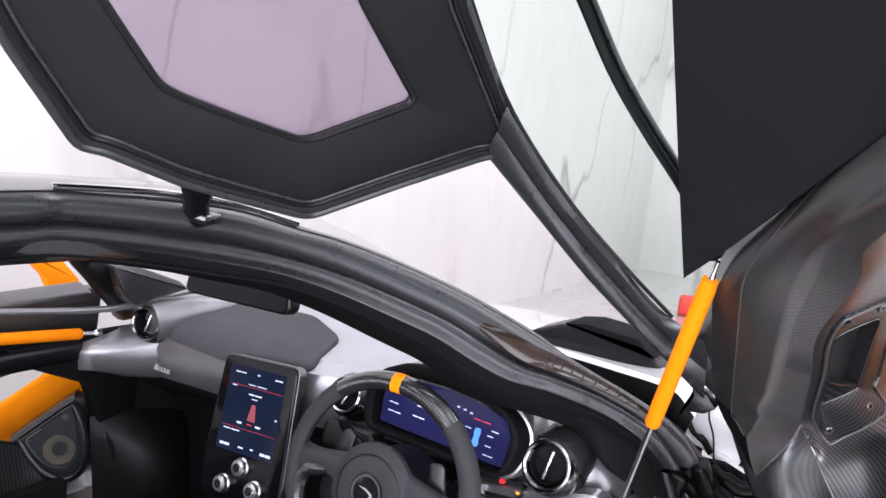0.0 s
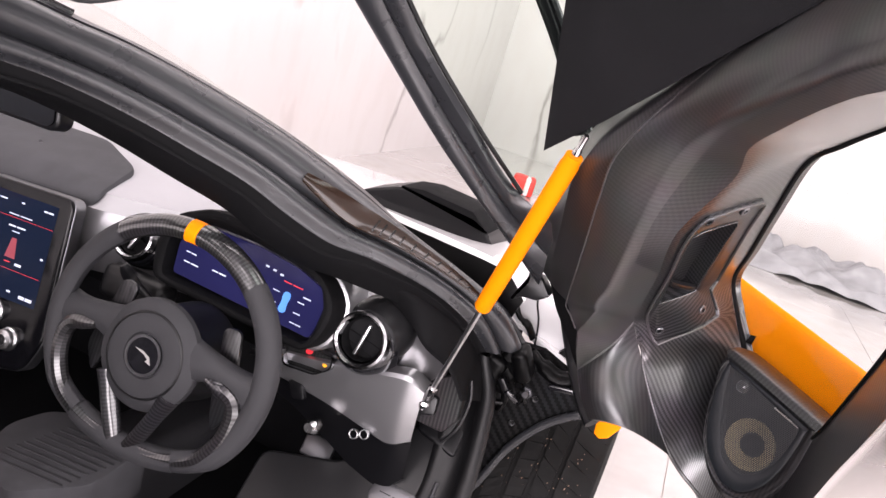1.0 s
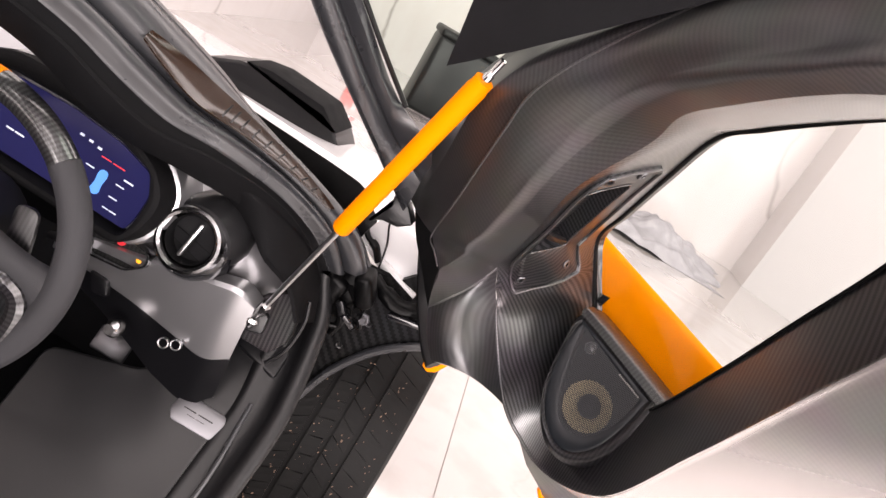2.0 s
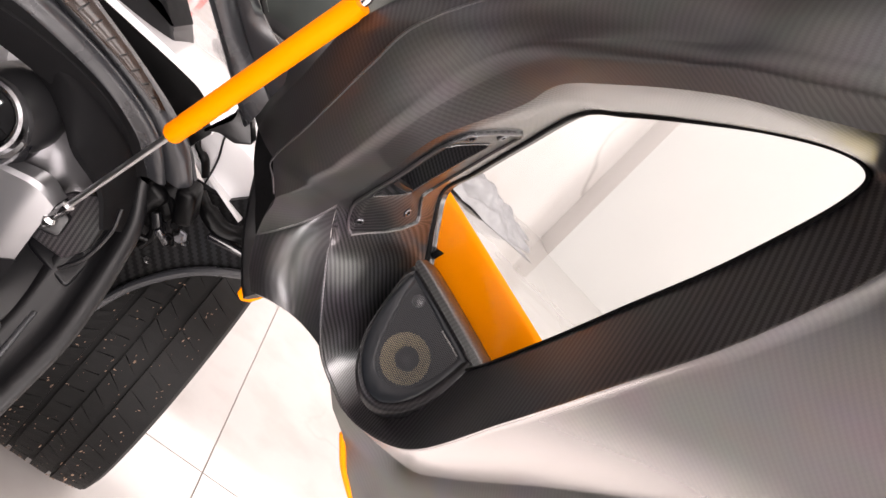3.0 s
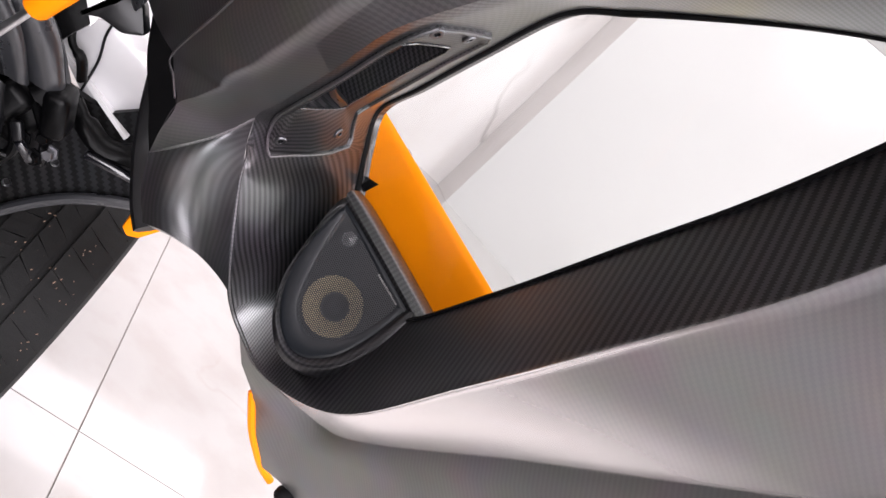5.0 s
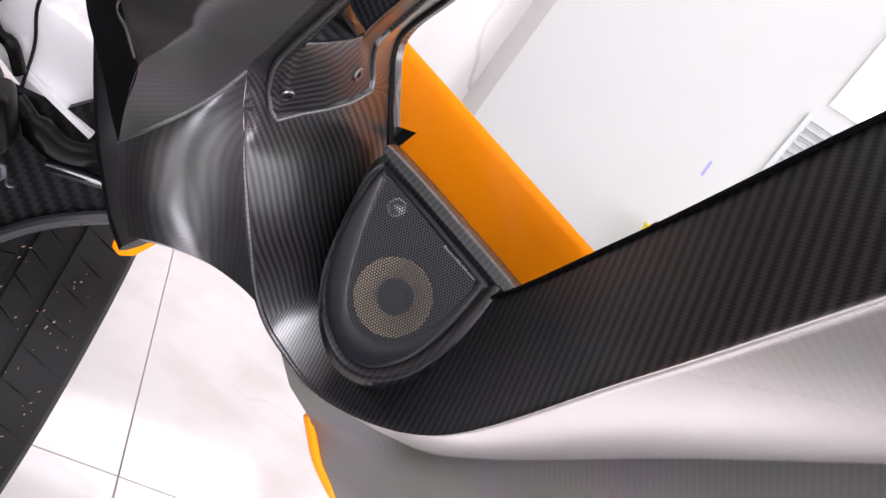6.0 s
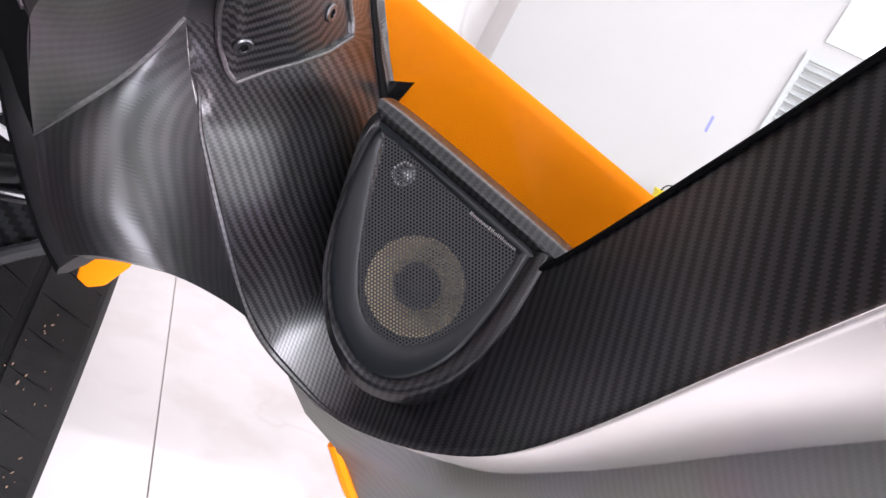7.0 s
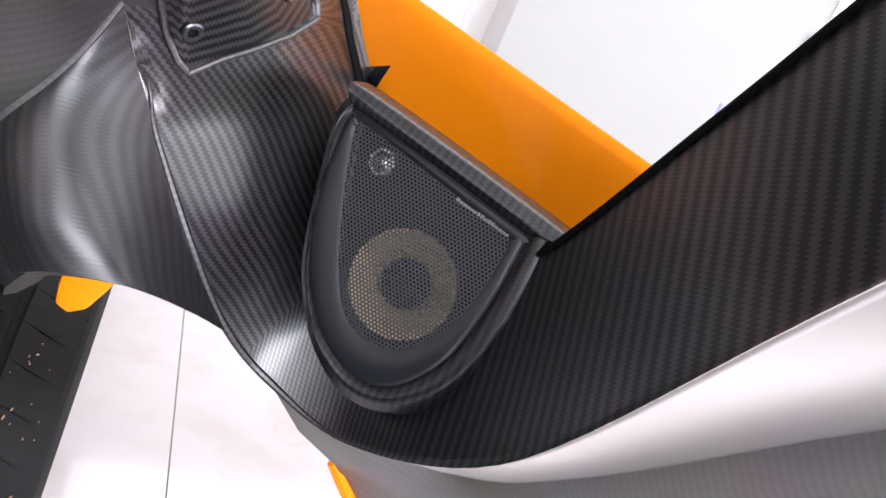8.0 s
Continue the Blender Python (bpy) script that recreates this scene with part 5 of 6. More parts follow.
part("car_symbol", slab(rounded([(0.069, 0.004), (0.079, 0.004), (0.081, -0.004), (0.079, -0.013), (0.081, -0.026), (0.077, -0.030), (0.071, -0.030), (0.067, -0.026), (0.069, -0.013), (0.067, -0.004)], 0.004, 3), CL, 0.0325, 0.0335), LIT_BLUE, cluster)

# centre screen
SC = plane_at((-1.075, 1.108, 0.745), (1.0, 0.02, 0.06), (-0.02, 0.229, 0.973))
sc_o = rounded([(-0.105, 0.115), (0.098, 0.118), (0.110, -0.13), (0.085, -0.185), (-0.02, -0.205), (-0.10, -0.175), (-0.112, -0.12)], 0.018, 5)
screen = part("centre_screen", slab(sc_o, SC, -0.02, 0.006, 0.004, 3), BEZEL, car, "gloss black portrait screen showing dark blue menu")
part("screen_rim", slab(inset(sc_o, -0.002), SC, -0.022, 0.001, 0.002, 2), GUNMETAL, screen)
part("display", slab(rounded([(-0.083, 0.098), (0.072, 0.098), (0.078, -0.078), (-0.082, -0.080)], 0.003), SC, 0.006, 0.0068), SCREEN, screen, "lit dark blue menu display")
bars([(-0.066, 0.083, 0.030, 0.004), (0.045, 0.083, 0.020, 0.005), (-0.004, 0.084, 0.006, 0.005), (-0.024, 0.062, 0.050, 0.003), (-0.068, 0.054, 0.012, 0.004), (-0.018, 0.042, 0.036, 0.005), (-0.008, 0.034, 0.016, 0.003), (-0.070, -0.036, 0.045, 0.004), (-0.072, -0.070, 0.026, 0.010), (0.042, -0.070, 0.028, 0.010), (-0.02, -0.068, 0.014, 0.005), (0.014, -0.066, 0.008, 0.006), (-0.036, -0.020, 0.013, 0.008), (0.016, -0.020, 0.013, 0.008), (0.064, 0.004, 0.005, 0.006)], SC, 0.007, LIT_WHITE, screen)
bars([(-0.075, 0.0575, 0.148, 0.0008), (-0.075, -0.029, 0.148, 0.0008), (-0.008, -0.018, 0.012, 0.003)], SC, 0.007, LIT_RED, screen)
part("menu_symbol", slab([(-0.004, 0.024), (0.006, 0.024), (0.012, -0.010), (-0.010, -0.010)], SC, 0.007, 0.0076), material("dim_red_symbol", (0.16, 0.03, 0.04), 0.3, emit=0.9), screen)
for kx, ky in ((0.002, -0.104), (-0.040, -0.146), (0.046, -0.140)):
    kn = part("knob", turned([(0.0, 0.018), (0.010, 0.018), (0.011, 0.016), (0.0165, 0.015), (0.0175, 0.012), (0.0175, 0.007), (0.020, 0.004), (0.020, 0.0), (0.0, 0.0)], SC @ pose(kx, ky, 0.006), 28, False), STEEL, screen, "knurled silver rotary knob")
    part("knob_cap", turned([(0.0, 0.0195), (0.0085, 0.0192), (0.010, 0.017), (0.010, 0.014)], SC @ pose(kx, ky, 0.006), 24, False), BLACK, kn)
part("launch_button", turned([(0.0, 0.003), (0.0035, 0.003), (0.004, 0.002), (0.004, 0.0)], SC @ pose(0.004, -0.174, 0.006), 20, False), LIT_AMBER, screen, "small amber lit button")


# round air vents
def air_vent(o, u, v, r, parent):
    m = plane_at(o, u, v)
    ob = part("air_vent", turned([(r * 0.80, -0.03), (r * 0.84, -0.006), (r * 0.88, 0.003), (r * 0.97, 0.006), (r * 1.06, 0.004), (r * 1.10, -0.004), (r * 1.22, -0.016), (r * 1.30, -0.03)], m, 40, False), VENT_RING, parent, "round air vent with dark chrome ring")
    part("vent_sleeve", turned([(r * 1.10, -0.006), (r * 1.20, -0.010), (r * 1.34, -0.022), (r * 1.40, -0.06), (r * 1.3, -0.06)], m, 40, False), GLOSS_BLACK, ob)
    part("vent_throat", turned([(0.0, -0.03), (r * 0.78, -0.03), (r * 0.80, -0.005), (r * 0.78, -0.006), (r * 0.70, -0.034), (0.0, -0.034)], m, 32, False), RUBBER_MATT, ob)
    part("vane", brick_box(m @ pose(0, 0, -0.024, 0, 0, -18), r * 1.4, 0.0014, 0.008, 0.0005), RUBBER_MATT, ob)
    part("vane_handle", brick_box(m @ pose(0, 0, -0.010, 0, 0, -18), 0.0055, r * 1.25, 0.010, 0.002), STEEL, ob)
    return ob


air_vent((-0.460, 1.205, 0.812), (1, 0.05, 0.12), (-0.10, 0.229, 0.97), 0.043, dash)
air_vent((-0.905, 1.19, 0.822), (1, 0.03, 0), (0, 0.35, 0.93), 0.036, dash)
air_vent((-1.470, 1.135, 0.853), (1, 0.35, 0.1), (0, 0.229, 0.973), 0.036, dash)
part("vent_pod", tube(smooth_open([(-1.475, 1.15, 0.853), (-1.45, 1.25, 0.868), (-1.42, 1.36, 0.88)], 10), [0.05, 0.05, 0.048, 0.046, 0.043, 0.04, 0.035, 0.03, 0.022, 0.012], 18), TRIM, dash, "pale grey vent fairing")
part("vent_pod", tube(smooth_open([(-0.455, 1.225, 0.812), (-0.45, 1.29, 0.822), (-0.445, 1.38, 0.83)], 10), [0.050, 0.055, 0.057, 0.057, 0.055, 0.05, 0.044, 0.036, 0.026, 0.012], 18), SATIN_BLACK, dash, "dark satin vent fairing")

# black trim between the dashboard and the pillar
tr_o = smooth_open([(-0.66, 1.03, 1.015), (-0.60, 1.085, 0.975), (-0.53, 1.14, 0.938), (-0.46, 1.185, 0.928), (-0.39, 1.25, 0.90), (-0.335, 1.31, 0.855), (-0.300, 1.37, 0.79), (-0.275, 1.37, 0.72)], 30)
tr_i = smooth_open([(-0.72, 1.25, 0.89), (-0.62, 1.262, 0.89), (-0.529, 1.26, 0.885), (-0.459, 1.25, 0.878), (-0.403, 1.245, 0.857), (-0.365, 1.24, 0.83), (-0.318, 1.25, 0.805), (-0.288, 1.26, 0.76)], 30)
rows = [[p_.lerp(q_, t) + Vector((0.2, -0.5, 0.4)) * h for p_, q_ in zip(tr_o, tr_i)] for t, h in ((0.0, -0.004), (0.12, 0.004), (0.4, 0.010), (0.7, 0.008), (0.93, 0.003), (1.0, -0.01))]
part("pillar_trim", grid_mesh(rows), LINING_MATT, dash, "dark moulded trim at the pillar's foot", angle=60)

# switch tray, lower fascia with stalk and switches
TR = plane_at((-0.553, 1.240, 0.730), (1, 0.02, 0.10), (0, 0.229, 0.973))
tray_o = rounded([(-0.050, 0.006), (-0.040, 0.020), (0.0, 0.022), (0.046, 0.012), (0.048, -0.008), (0.020, -0.026), (-0.040, -0.026)], 0.008, 4)
tray = part("switch_tray", slab(tray_o, TR, -0.012, 0.012, 0.003, 2, hole=inset(tray_o, 0.003)), VENT_RING, dash, "switch tray with red and amber lights")
part("tray_floor", slab(inset(tray_o, 0.002), TR, -0.012, -0.004), CARBON_DEEP, tray)
part("hazard_button", turned([(0.0, 0.004), (0.005, 0.004), (0.006, 0.0), (0.006, -0.004)], TR @ pose(-0.004, 0.008, -0.002), 18, False), LIT_RED, tray)
part("amber_light", turned([(0.0, 0.002), (0.004, 0.002), (0.004, -0.004)], TR @ pose(0.030, -0.006, -0.002), 16, False), LIT_AMBER, tray)
fascia = [(-0.64, 1.235, 0.72), (-0.60, 1.238, 0.722), (-0.50, 1.24, 0.742), (-0.42, 1.232, 0.765), (-0.375, 1.232, 0.775), (-0.345, 1.245, 0.76)]
fl_ = [(-0.66, 1.275, 0.63), (-0.60, 1.272, 0.625), (-0.52, 1.268, 0.605), (-0.44, 1.262, 0.580), (-0.385, 1.258, 0.565), (-0.345, 1.262, 0.600)]
a, b = smooth_open(fascia, 30), smooth_open(fl_, 30)
rows = [[p.lerp(q, t) + Vector((0, -1, 0.3)) * h for p, q in zip(a, b)] for t, h in ((-0.06, -0.03), (0.0, -0.004), (0.04, 0.002), (0.3, 0.008), (0.6, 0.006), (0.64, 0.005))]
part("lower_fascia", grid_mesh(rows), FASCIA, dash, "pale grey lower fascia beside the wheel")
rows = [[p.lerp(q, t) + Vector((0, -1, 0.3)) * h for p, q in zip(a, b)] for t, h in ((0.64, 0.005), (0.66, -0.002), (0.85, -0.004), (1.15, -0.008), (1.2, -0.06))]
low_dash = part("knee_panel", grid_mesh(rows), BLACK, dash, "black knee panel with switches")
SW = plane_at((-0.545, 1.245, 0.640), (1, -0.02, 0.10), (0, 0.229, 0.973))
part("lamp_switch", turned([(0.0, 0.016), (0.008, 0.016), (0.010, 0.010), (0.014, 0.004), (0.014, -0.01)], SW @ pose(0.03, -0.03, 0.004), 20, False), CHROME, low_dash, "chrome rotary light switch")
part("column_switch", slab(rounded([(-0.036, 0.034), (-0.006, 0.030), (0.004, 0.008), (-0.020, 0.004)], 0.006), SW, 0.0, 0.010, 0.002), BLACK, low_dash)
for dx in (0.106, 0.124):
    part("round_button", turned([(0.0065, 0.002), (0.0075, 0.003), (0.0085, 0.002), (0.0085, -0.004)], SW @ pose(dx, -0.018 + (dx - 0.1) * 0.3, 0.004), 20, False), STEEL, low_dash)
st = part("stalk", tube(smooth_open([(-0.80, 1.13, 0.760), (-0.835, 1.12, 0.785), (-0.845, 1.105, 0.812)], 8), [0.006, 0.007, 0.008, 0.010, 0.011, 0.011, 0.010, 0.006], 10, 0.6), BLACK, car, "black column stalk")
part("stalk", tube(smooth_open([(-0.60, 1.13, 0.755), (-0.555, 1.12, 0.775), (-0.535, 1.105, 0.79)], 8), [0.006, 0.007, 0.008, 0.010, 0.011, 0.011, 0.010, 0.006], 10, 0.6), BLACK, car, "black column stalk")
part("column_pod", brick_box(pose(-0.86, 1.17, 0.745, -13), 0.13, 0.05, 0.06, 0.015, 3), BLACK_SOFT, dash)

# strut bracket, kick panel, sill with its plate
bracket = part("strut_bracket", slab(rounded([(-0.035, -0.02), (0.03, -0.028), (0.05, 0.0), (0.05, 0.05), (0.03, 0.07), (-0.01, 0.05)], 0.008, 3), plane_at((-0.335, 1.272, 0.715), (1, 0.06, 0.1), (0, 0.25, 0.97)), -0.02, 0.006, 0.003), CARBON_DEEP, car, "carbon bracket round the strut foot")
part("bracket_trim", tube(smooth_open([(-0.300, 1.272, 0.672), (-0.283, 1.276, 0.705), (-0.279, 1.286, 0.752), (-0.288, 1.292, 0.785)], 14), 0.003, 8), BLACK, bracket)
part("bracket_socket", slab(rounded([(-0.02, -0.02), (0.022, -0.014), (0.022, 0.016), (-0.016, 0.02)], 0.006, 3), plane_at((-0.345, 1.262, 0.728), (1, 0.06, 0.1), (0, 0.25, 0.97)), -0.01, 0.008, 0.002), BLACK, bracket)
KICK = plane_at((-0.40, 1.262, 0.536), (1, 0, 0), (0, 0.65, 0.76))
kick = part("sill_panel", slab(rounded([(-0.20, -0.55), (0.075, -0.50), (0.075, -0.20), (0.085, 0.02), (0.10, 0.11), (0.065, 0.150), (0.03, 0.13), (-0.06, 0.02), (-0.20, -0.02)], 0.02, 3), KICK, -0.03, 0.0, 0.006, 3), SATIN_BLACK, car, "dark glossy sill panel")
part("kick_panel", slab(rounded([(0.035, 0.125), (0.118, 0.105), (0.118, 0.21), (0.09, 0.25), (0.05, 0.22)], 0.01, 3), KICK, -0.01, 0.014, 0.004, 3), BLACK, kick)
tp = part("tread_plate", slab(rounded([(0.014, 0.024), (0.088, 0.022), (0.093, 0.010), (0.086, -0.020), (0.018, -0.021), (0.008, -0.006)], 0.005, 3), KICK, 0.0, 0.003, 0.001), GUNMETAL, kick, "brushed metal tread plate with dark print")
bars([(0.026, 0.003, 0.050, 0.004), (0.036, -0.004, 0.030, 0.0018)], KICK, 0.0032, BLACK, tp, "print_bar")
part("sill_trim", tube(smooth_open([(-0.292, 1.30, 0.58), (-0.285, 1.23, 0.497), (-0.288, 1.17, 0.432), (-0.29, 1.05, 0.37)], 20), 0.004, 8), SEAL, kick)

# cabin tub: floor, tunnel, firewall, bulkhead, pedals, console
tub = part("cabin_tub", brick_box(pose(XC, 0.65, 0.15), 1.36, 2.2, 0.04, 0.005), CARPET, car, "black carpeted cabin floor and bulkheads")
part("firewall", brick_box(pose(XC, 1.76, 0.45), 1.3, 0.04, 0.76, 0.005), CARPET, tub)
part("bulkhead", brick_box(pose(XC, -0.42, 0.55), 1.3, 0.05, 0.85, 0.01), CARPET, tub)
for sx in (-1, 1):
    part("tub_wall", brick_box(pose(XC + sx * 0.655, 0.5, 0.25), 0.05, 1.9, 0.22, 0.02), CARPET, tub)
part("tunnel", brick_box(pose(XC, 0.75, 0.27, -6), 0.16, 1.9, 0.26, 0.03, 3), SUEDE, tub, "dark suede centre tunnel")
for sx in (-0.29, 0.29):
    seat = part("seat", merge(brick_box(pose(XC + sx, 0.15, 0.30, 8), 0.44, 0.52, 0.12, 0.05, 3), brick_box(pose(XC + sx, -0.20, 0.62, -68), 0.44, 0.66, 0.11, 0.05, 3)), SUEDE, car, "dark suede bucket seat")
part("pedal", brick_box(pose(-0.50, 1.50, 0.38, -30), 0.045, 0.012, 0.10, 0.004), GUNMETAL, tub, "metal pedal")
part("pedal", brick_box(pose(-0.60, 1.50, 0.40, -30), 0.07, 0.012, 0.05, 0.004), GUNMETAL, tub, "metal pedal")
console = part("console", slab(rounded([(-0.05, -0.30), (0.05, -0.30), (0.045, 0.10), (0.03, 0.13), (-0.03, 0.13), (-0.045, 0.10)], 0.015, 4), plane_at((-0.84, 0.76, 0.585), (0.97, 0.24, 0.0), (-0.24, 0.95, 0.18)), -0.20, 0.0, 0.008, 3), BLACK, car, "black centre console with silver toggles")
for k in range(3):
    part("toggle", brick_box(plane_at((-0.84, 0.76, 0.585), (0.97, 0.24, 0.0), (-0.24, 0.95, 0.18)) @ pose(0.0, 0.085 - 0.045 * k, 0.006, 0, 12), 0.036, 0.012, 0.010, 0.004, 3), GUNMETAL, console, "silver console toggle")

# padded side of the passenger footwell
rows = []
for i in range(13):
    u = i / 12
    col = []
    for k in range(11):
        v = k / 10
        out = 0.085 * math.sin(math.pi * u) ** 0.9 * math.sin(math.pi * v) ** 0.6
        col.append(Vector((-1.588 + out, 1.08 + 0.30 * u + 0.03 * v, 0.60 - 0.34 * v - 0.05 * u * u)))
    rows.append(col)
part("footwell_pad", grid_mesh(rows), BLACK_SOFT, tub, "grey padded side of the passenger footwell")
# ribbed mat on the tunnel's front
mat_o = [(-1.063, 1.142), (-1.048, 1.217), (-0.98, 1.264), (-0.836, 1.262), (-0.830, 1.10), (-0.91, 1.00), (-1.03, 1.04)]
mat = part("tunnel_mat", slab(rounded(mat_o, 0.02, 3), Matrix.Translation((0, 0, 0.40)), -0.10, 0.0, 0.006, 2), SUEDE_GREY, tub, "grey ribbed mat on the centre tunnel")
for k in range(11):
    part("mat_rib", brick_box(pose(-0.935 + 0.003 * k, 1.06 + 0.0165 * k, 0.3998, 0, 0, 8), 0.15, 0.006, 0.003, 0.001, 1), SUEDE, mat)

# interior mirror
MR = plane_at((-0.975, 0.945, 1.058), (1.0, 0.12, 0.0), (0.0, 0.14, 1.0))
mr_o = rounded([(-0.118, -0.022), (-0.108, -0.030), (0.108, -0.030), (0.118, -0.018), (0.112, 0.026), (-0.112, 0.030)], 0.012, 4)
mirror = part("interior_mirror", slab(mr_o, MR, -0.022, 0.006, 0.005, 3), BLACK, car, "black framed interior mirror")
part("mirror_glass", slab(inset(mr_o, 0.006), MR, 0.0, 0.0095), MIRROR, mirror, "interior mirror glass, dark reflection in its colour")
part("mirror_stem", tube(smooth_open([MR @ Vector((-0.01, 0.02, -0.02)), MR @ Vector((-0.015, 0.05, -0.035)), MR @ Vector((-0.02, 0.075, -0.06))], 8), 0.012, 10), BLACK, mirror)
part("mirror_mount", brick_box(pose(-1.0, 0.97, 1.10), 0.16, 0.05, 0.05, 0.015, 3), BLACK, car)

# roof spine, windscreen
sp = []
for i in range(13):
    y = -0.5 + 1.30 * i / 12
    z = 1.235 - 0.04 * max(0.0, (y - 0.55)) - 0.05 * max(0.0, -y)
    sp.append([Vector((XC + x, y, z + h)) for x, h in ((-0.10, -0.08), (-0.098, -0.01), (-0.09, 0.004), (-0.04, 0.014), (0.04, 0.014), (0.09, 0.004), (0.098, -0.01), (0.10, -0.08))])
part("roof_spine", grid_mesh(sp), GLOSS_BLACK, car, "gloss black roof spine", thick=0.004)
part("spine_brightwork", tube(smooth_open([(-0.872, 0.53, 1.246), (-0.868, 0.62, 1.243), (-0.862, 0.70, 1.238), (-0.850, 0.80, 1.224), (-0.815, 0.905, 1.196)], 20), 0.005, 8), CHROME, car)
ws_r = smooth_open(PT[3:], 30)
rows = []
for q in ws_r:
    rows.append([Vector((XC + (q.x - XC) * k / 10, q.y + 0.10 * (1 - (k / 10) ** 2), q.z + 0.02 * (1 - (k / 10) ** 2))) for k in range(-10, 11)])
g = part("windscreen", grid_mesh(rows), GLASS, car, "clear curved windscreen")
g.visible_shadow = False

# bonnet and wings
rows = []
for j in range(41):
    y = 1.50 + 1.9 * j / 40
    row = []
    for i in range(61):
        x = -0.80 + 1.6 * i / 60
        ax = abs(x)
        crown = math.exp(-((ax - 0.62) / 0.16) ** 2) * (0.055 * math.exp(-((y - 2.0) / 0.5) ** 2))
        z = 0.80 - 0.06 * (y - 1.5) - 0.09 * max(0.0, y - 2.2) ** 1.4 + crown - 0.10 * max(0.0, ax - 0.72) ** 1.0 * 4 * 0.3
        row.append(Vector((XC + x, y + 0.12 * (1 - (ax / 0.8) ** 2), z)))
    rows.append(row)
part("bonnet", grid_mesh(rows), WHITE_PAINT, car, "white painted bonnet and wings", thick=0.006)
vent_o = [(-0.958, 0.793), (-0.857, 0.837), (-0.767, 0.856), (-0.608, 0.846), (-0.552, 0.800), (-0.515, 0.757), (-0.56, 0.71), (-0.93, 0.72)]
wv = part("wing_vent", slab(rounded(vent_o, 0.012, 3), Matrix.Translation((0, 2.2, 0)) @ pose(0, 0, 0, 90), -0.13, 0.03, 0.010, 3), BLACK, car, "black louvred wing vent")
part("vent_top", slab(rounded([(-0.84, 0.846), (-0.767, 0.859), (-0.608, 0.849), (-0.548, 0.802), (-0.60, 0.825), (-0.76, 0.838)], 0.006, 2), Matrix.Translation((0, 2.196, 0)) @ pose(0, 0, 0, 90), -0.13, 0.034, 0.004, 2), RUBBER_MATT, wv, "grey upper face of the wing vent")
strip = smooth_open([(-0.64, 1.51, 0.941), (-0.536, 1.50, 0.939), (-0.447, 1.49, 0.938), (-0.361, 1.475, 0.938), (-0.316, 1.46, 0.934), (-0.275, 1.445, 0.904)], 30)
rows = []
for o, grow in (((0, 0.008, 0.0), 1), ((0, 0.003, 0.002), 1), ((0.002, 0.0, 0.003), 0), ((0.003, -0.004, -0.003), 0), ((0.002, -0.006, -0.010), 0)):
    rows.append([q + Vector(o) + Vector((0.02, 0.03, 0.004)) * grow * max(0.0, (i - 20) / 9) for i, q in enumerate(strip)])
part("wing_edge", grid_mesh(rows), WHITE_PAINT, car, "white painted edge of the wing", thick=0.003)
rows = [[q + Vector(o) for q in strip] for o in ((0.001, -0.003, -0.008), (-0.006, -0.01, -0.03), (-0.015, -0.015, -0.07), (-0.02, -0.015, -0.14))]
part("cowl_side", grid_mesh(rows), HINGE_BLACK, car, "black louvred cowl side under the pillar", thick=0.003)
# white inner face of the wing above the liner, with its shut line
up = smooth_open([(-0.38, 1.565, 0.915), (-0.32, 1.552, 0.925), (-0.26, 1.546, 0.928), (-0.20, 1.542, 0.930), (-0.15, 1.545, 0.920)], 24)
dn_ = smooth_open([(-0.39, 1.545, 0.880), (-0.34, 1.535, 0.850), (-0.28, 1.528, 0.812), (-0.22, 1.524, 0.785), (-0.15, 1.528, 0.780)], 24)
rows = []
for t, bow in ((-0.06, -0.02), (0.0, 0.0), (0.12, 0.010), (0.3, 0.018), (0.5, 0.016), (0.65, 0.004), (0.8, -0.004), (1.0, -0.012)):
    rows.append([p_.lerp(q_, t) + Vector((0, -bow, 0)) for p_, q_ in zip(up, dn_)])
wing_face = part("wing_return", grid_mesh(rows), WHITE_PAINT, car, "white painted inner face of the wing", thick=0.003)
part("shut_line", tube(smooth_open([(-0.266, 1.530, 0.915), (-0.262, 1.518, 0.880), (-0.248, 1.516, 0.845), (-0.240, 1.516, 0.800)], 14), 0.0018, 8), BLACK, wing_face)
part("wing_strap", tube(smooth_open([(-0.300, 1.515, 0.865), (-0.282, 1.500, 0.846), (-0.262, 1.498, 0.838), (-0.246, 1.505, 0.815)], 14), [0.006] * 7 + [0.009] * 7, 10, 0.6), HINGE_BLACK, wing_face, "black rubber strap at the wing's edge")

# passenger's strut, lying flat with the door shut
foot, head = Vector((-1.58, 1.085, 0.812)), Vector((-1.575, 0.55, 0.862))
ax = (head - foot).normalized()
fm = plane_at(foot, ax.orthogonal(), ax.cross(ax.orthogonal()))
pst = part("gas_strut", turned([(0.0, 0.045), (0.0115, 0.045), (0.0135, 0.05), (0.0135, 0.50), (0.0, 0.50)], fm, 24, False), ORANGE_SATIN, car, "orange gas strut lying along the shut door")
part("end_fitting", turned([(0.0, -0.012), (0.008, -0.008), (0.009, 0.006), (0.005, 0.012), (0.005, 0.046), (0.0, 0.046)], fm, 16, False), CHROME, pst)
part("passenger_sill", brick_box(pose(-1.60, 0.75, 0.775, 0, 0, 0), 0.06, 0.75, 0.05, 0.015, 3), BLACK, car, "black ledge of the passenger door opening")
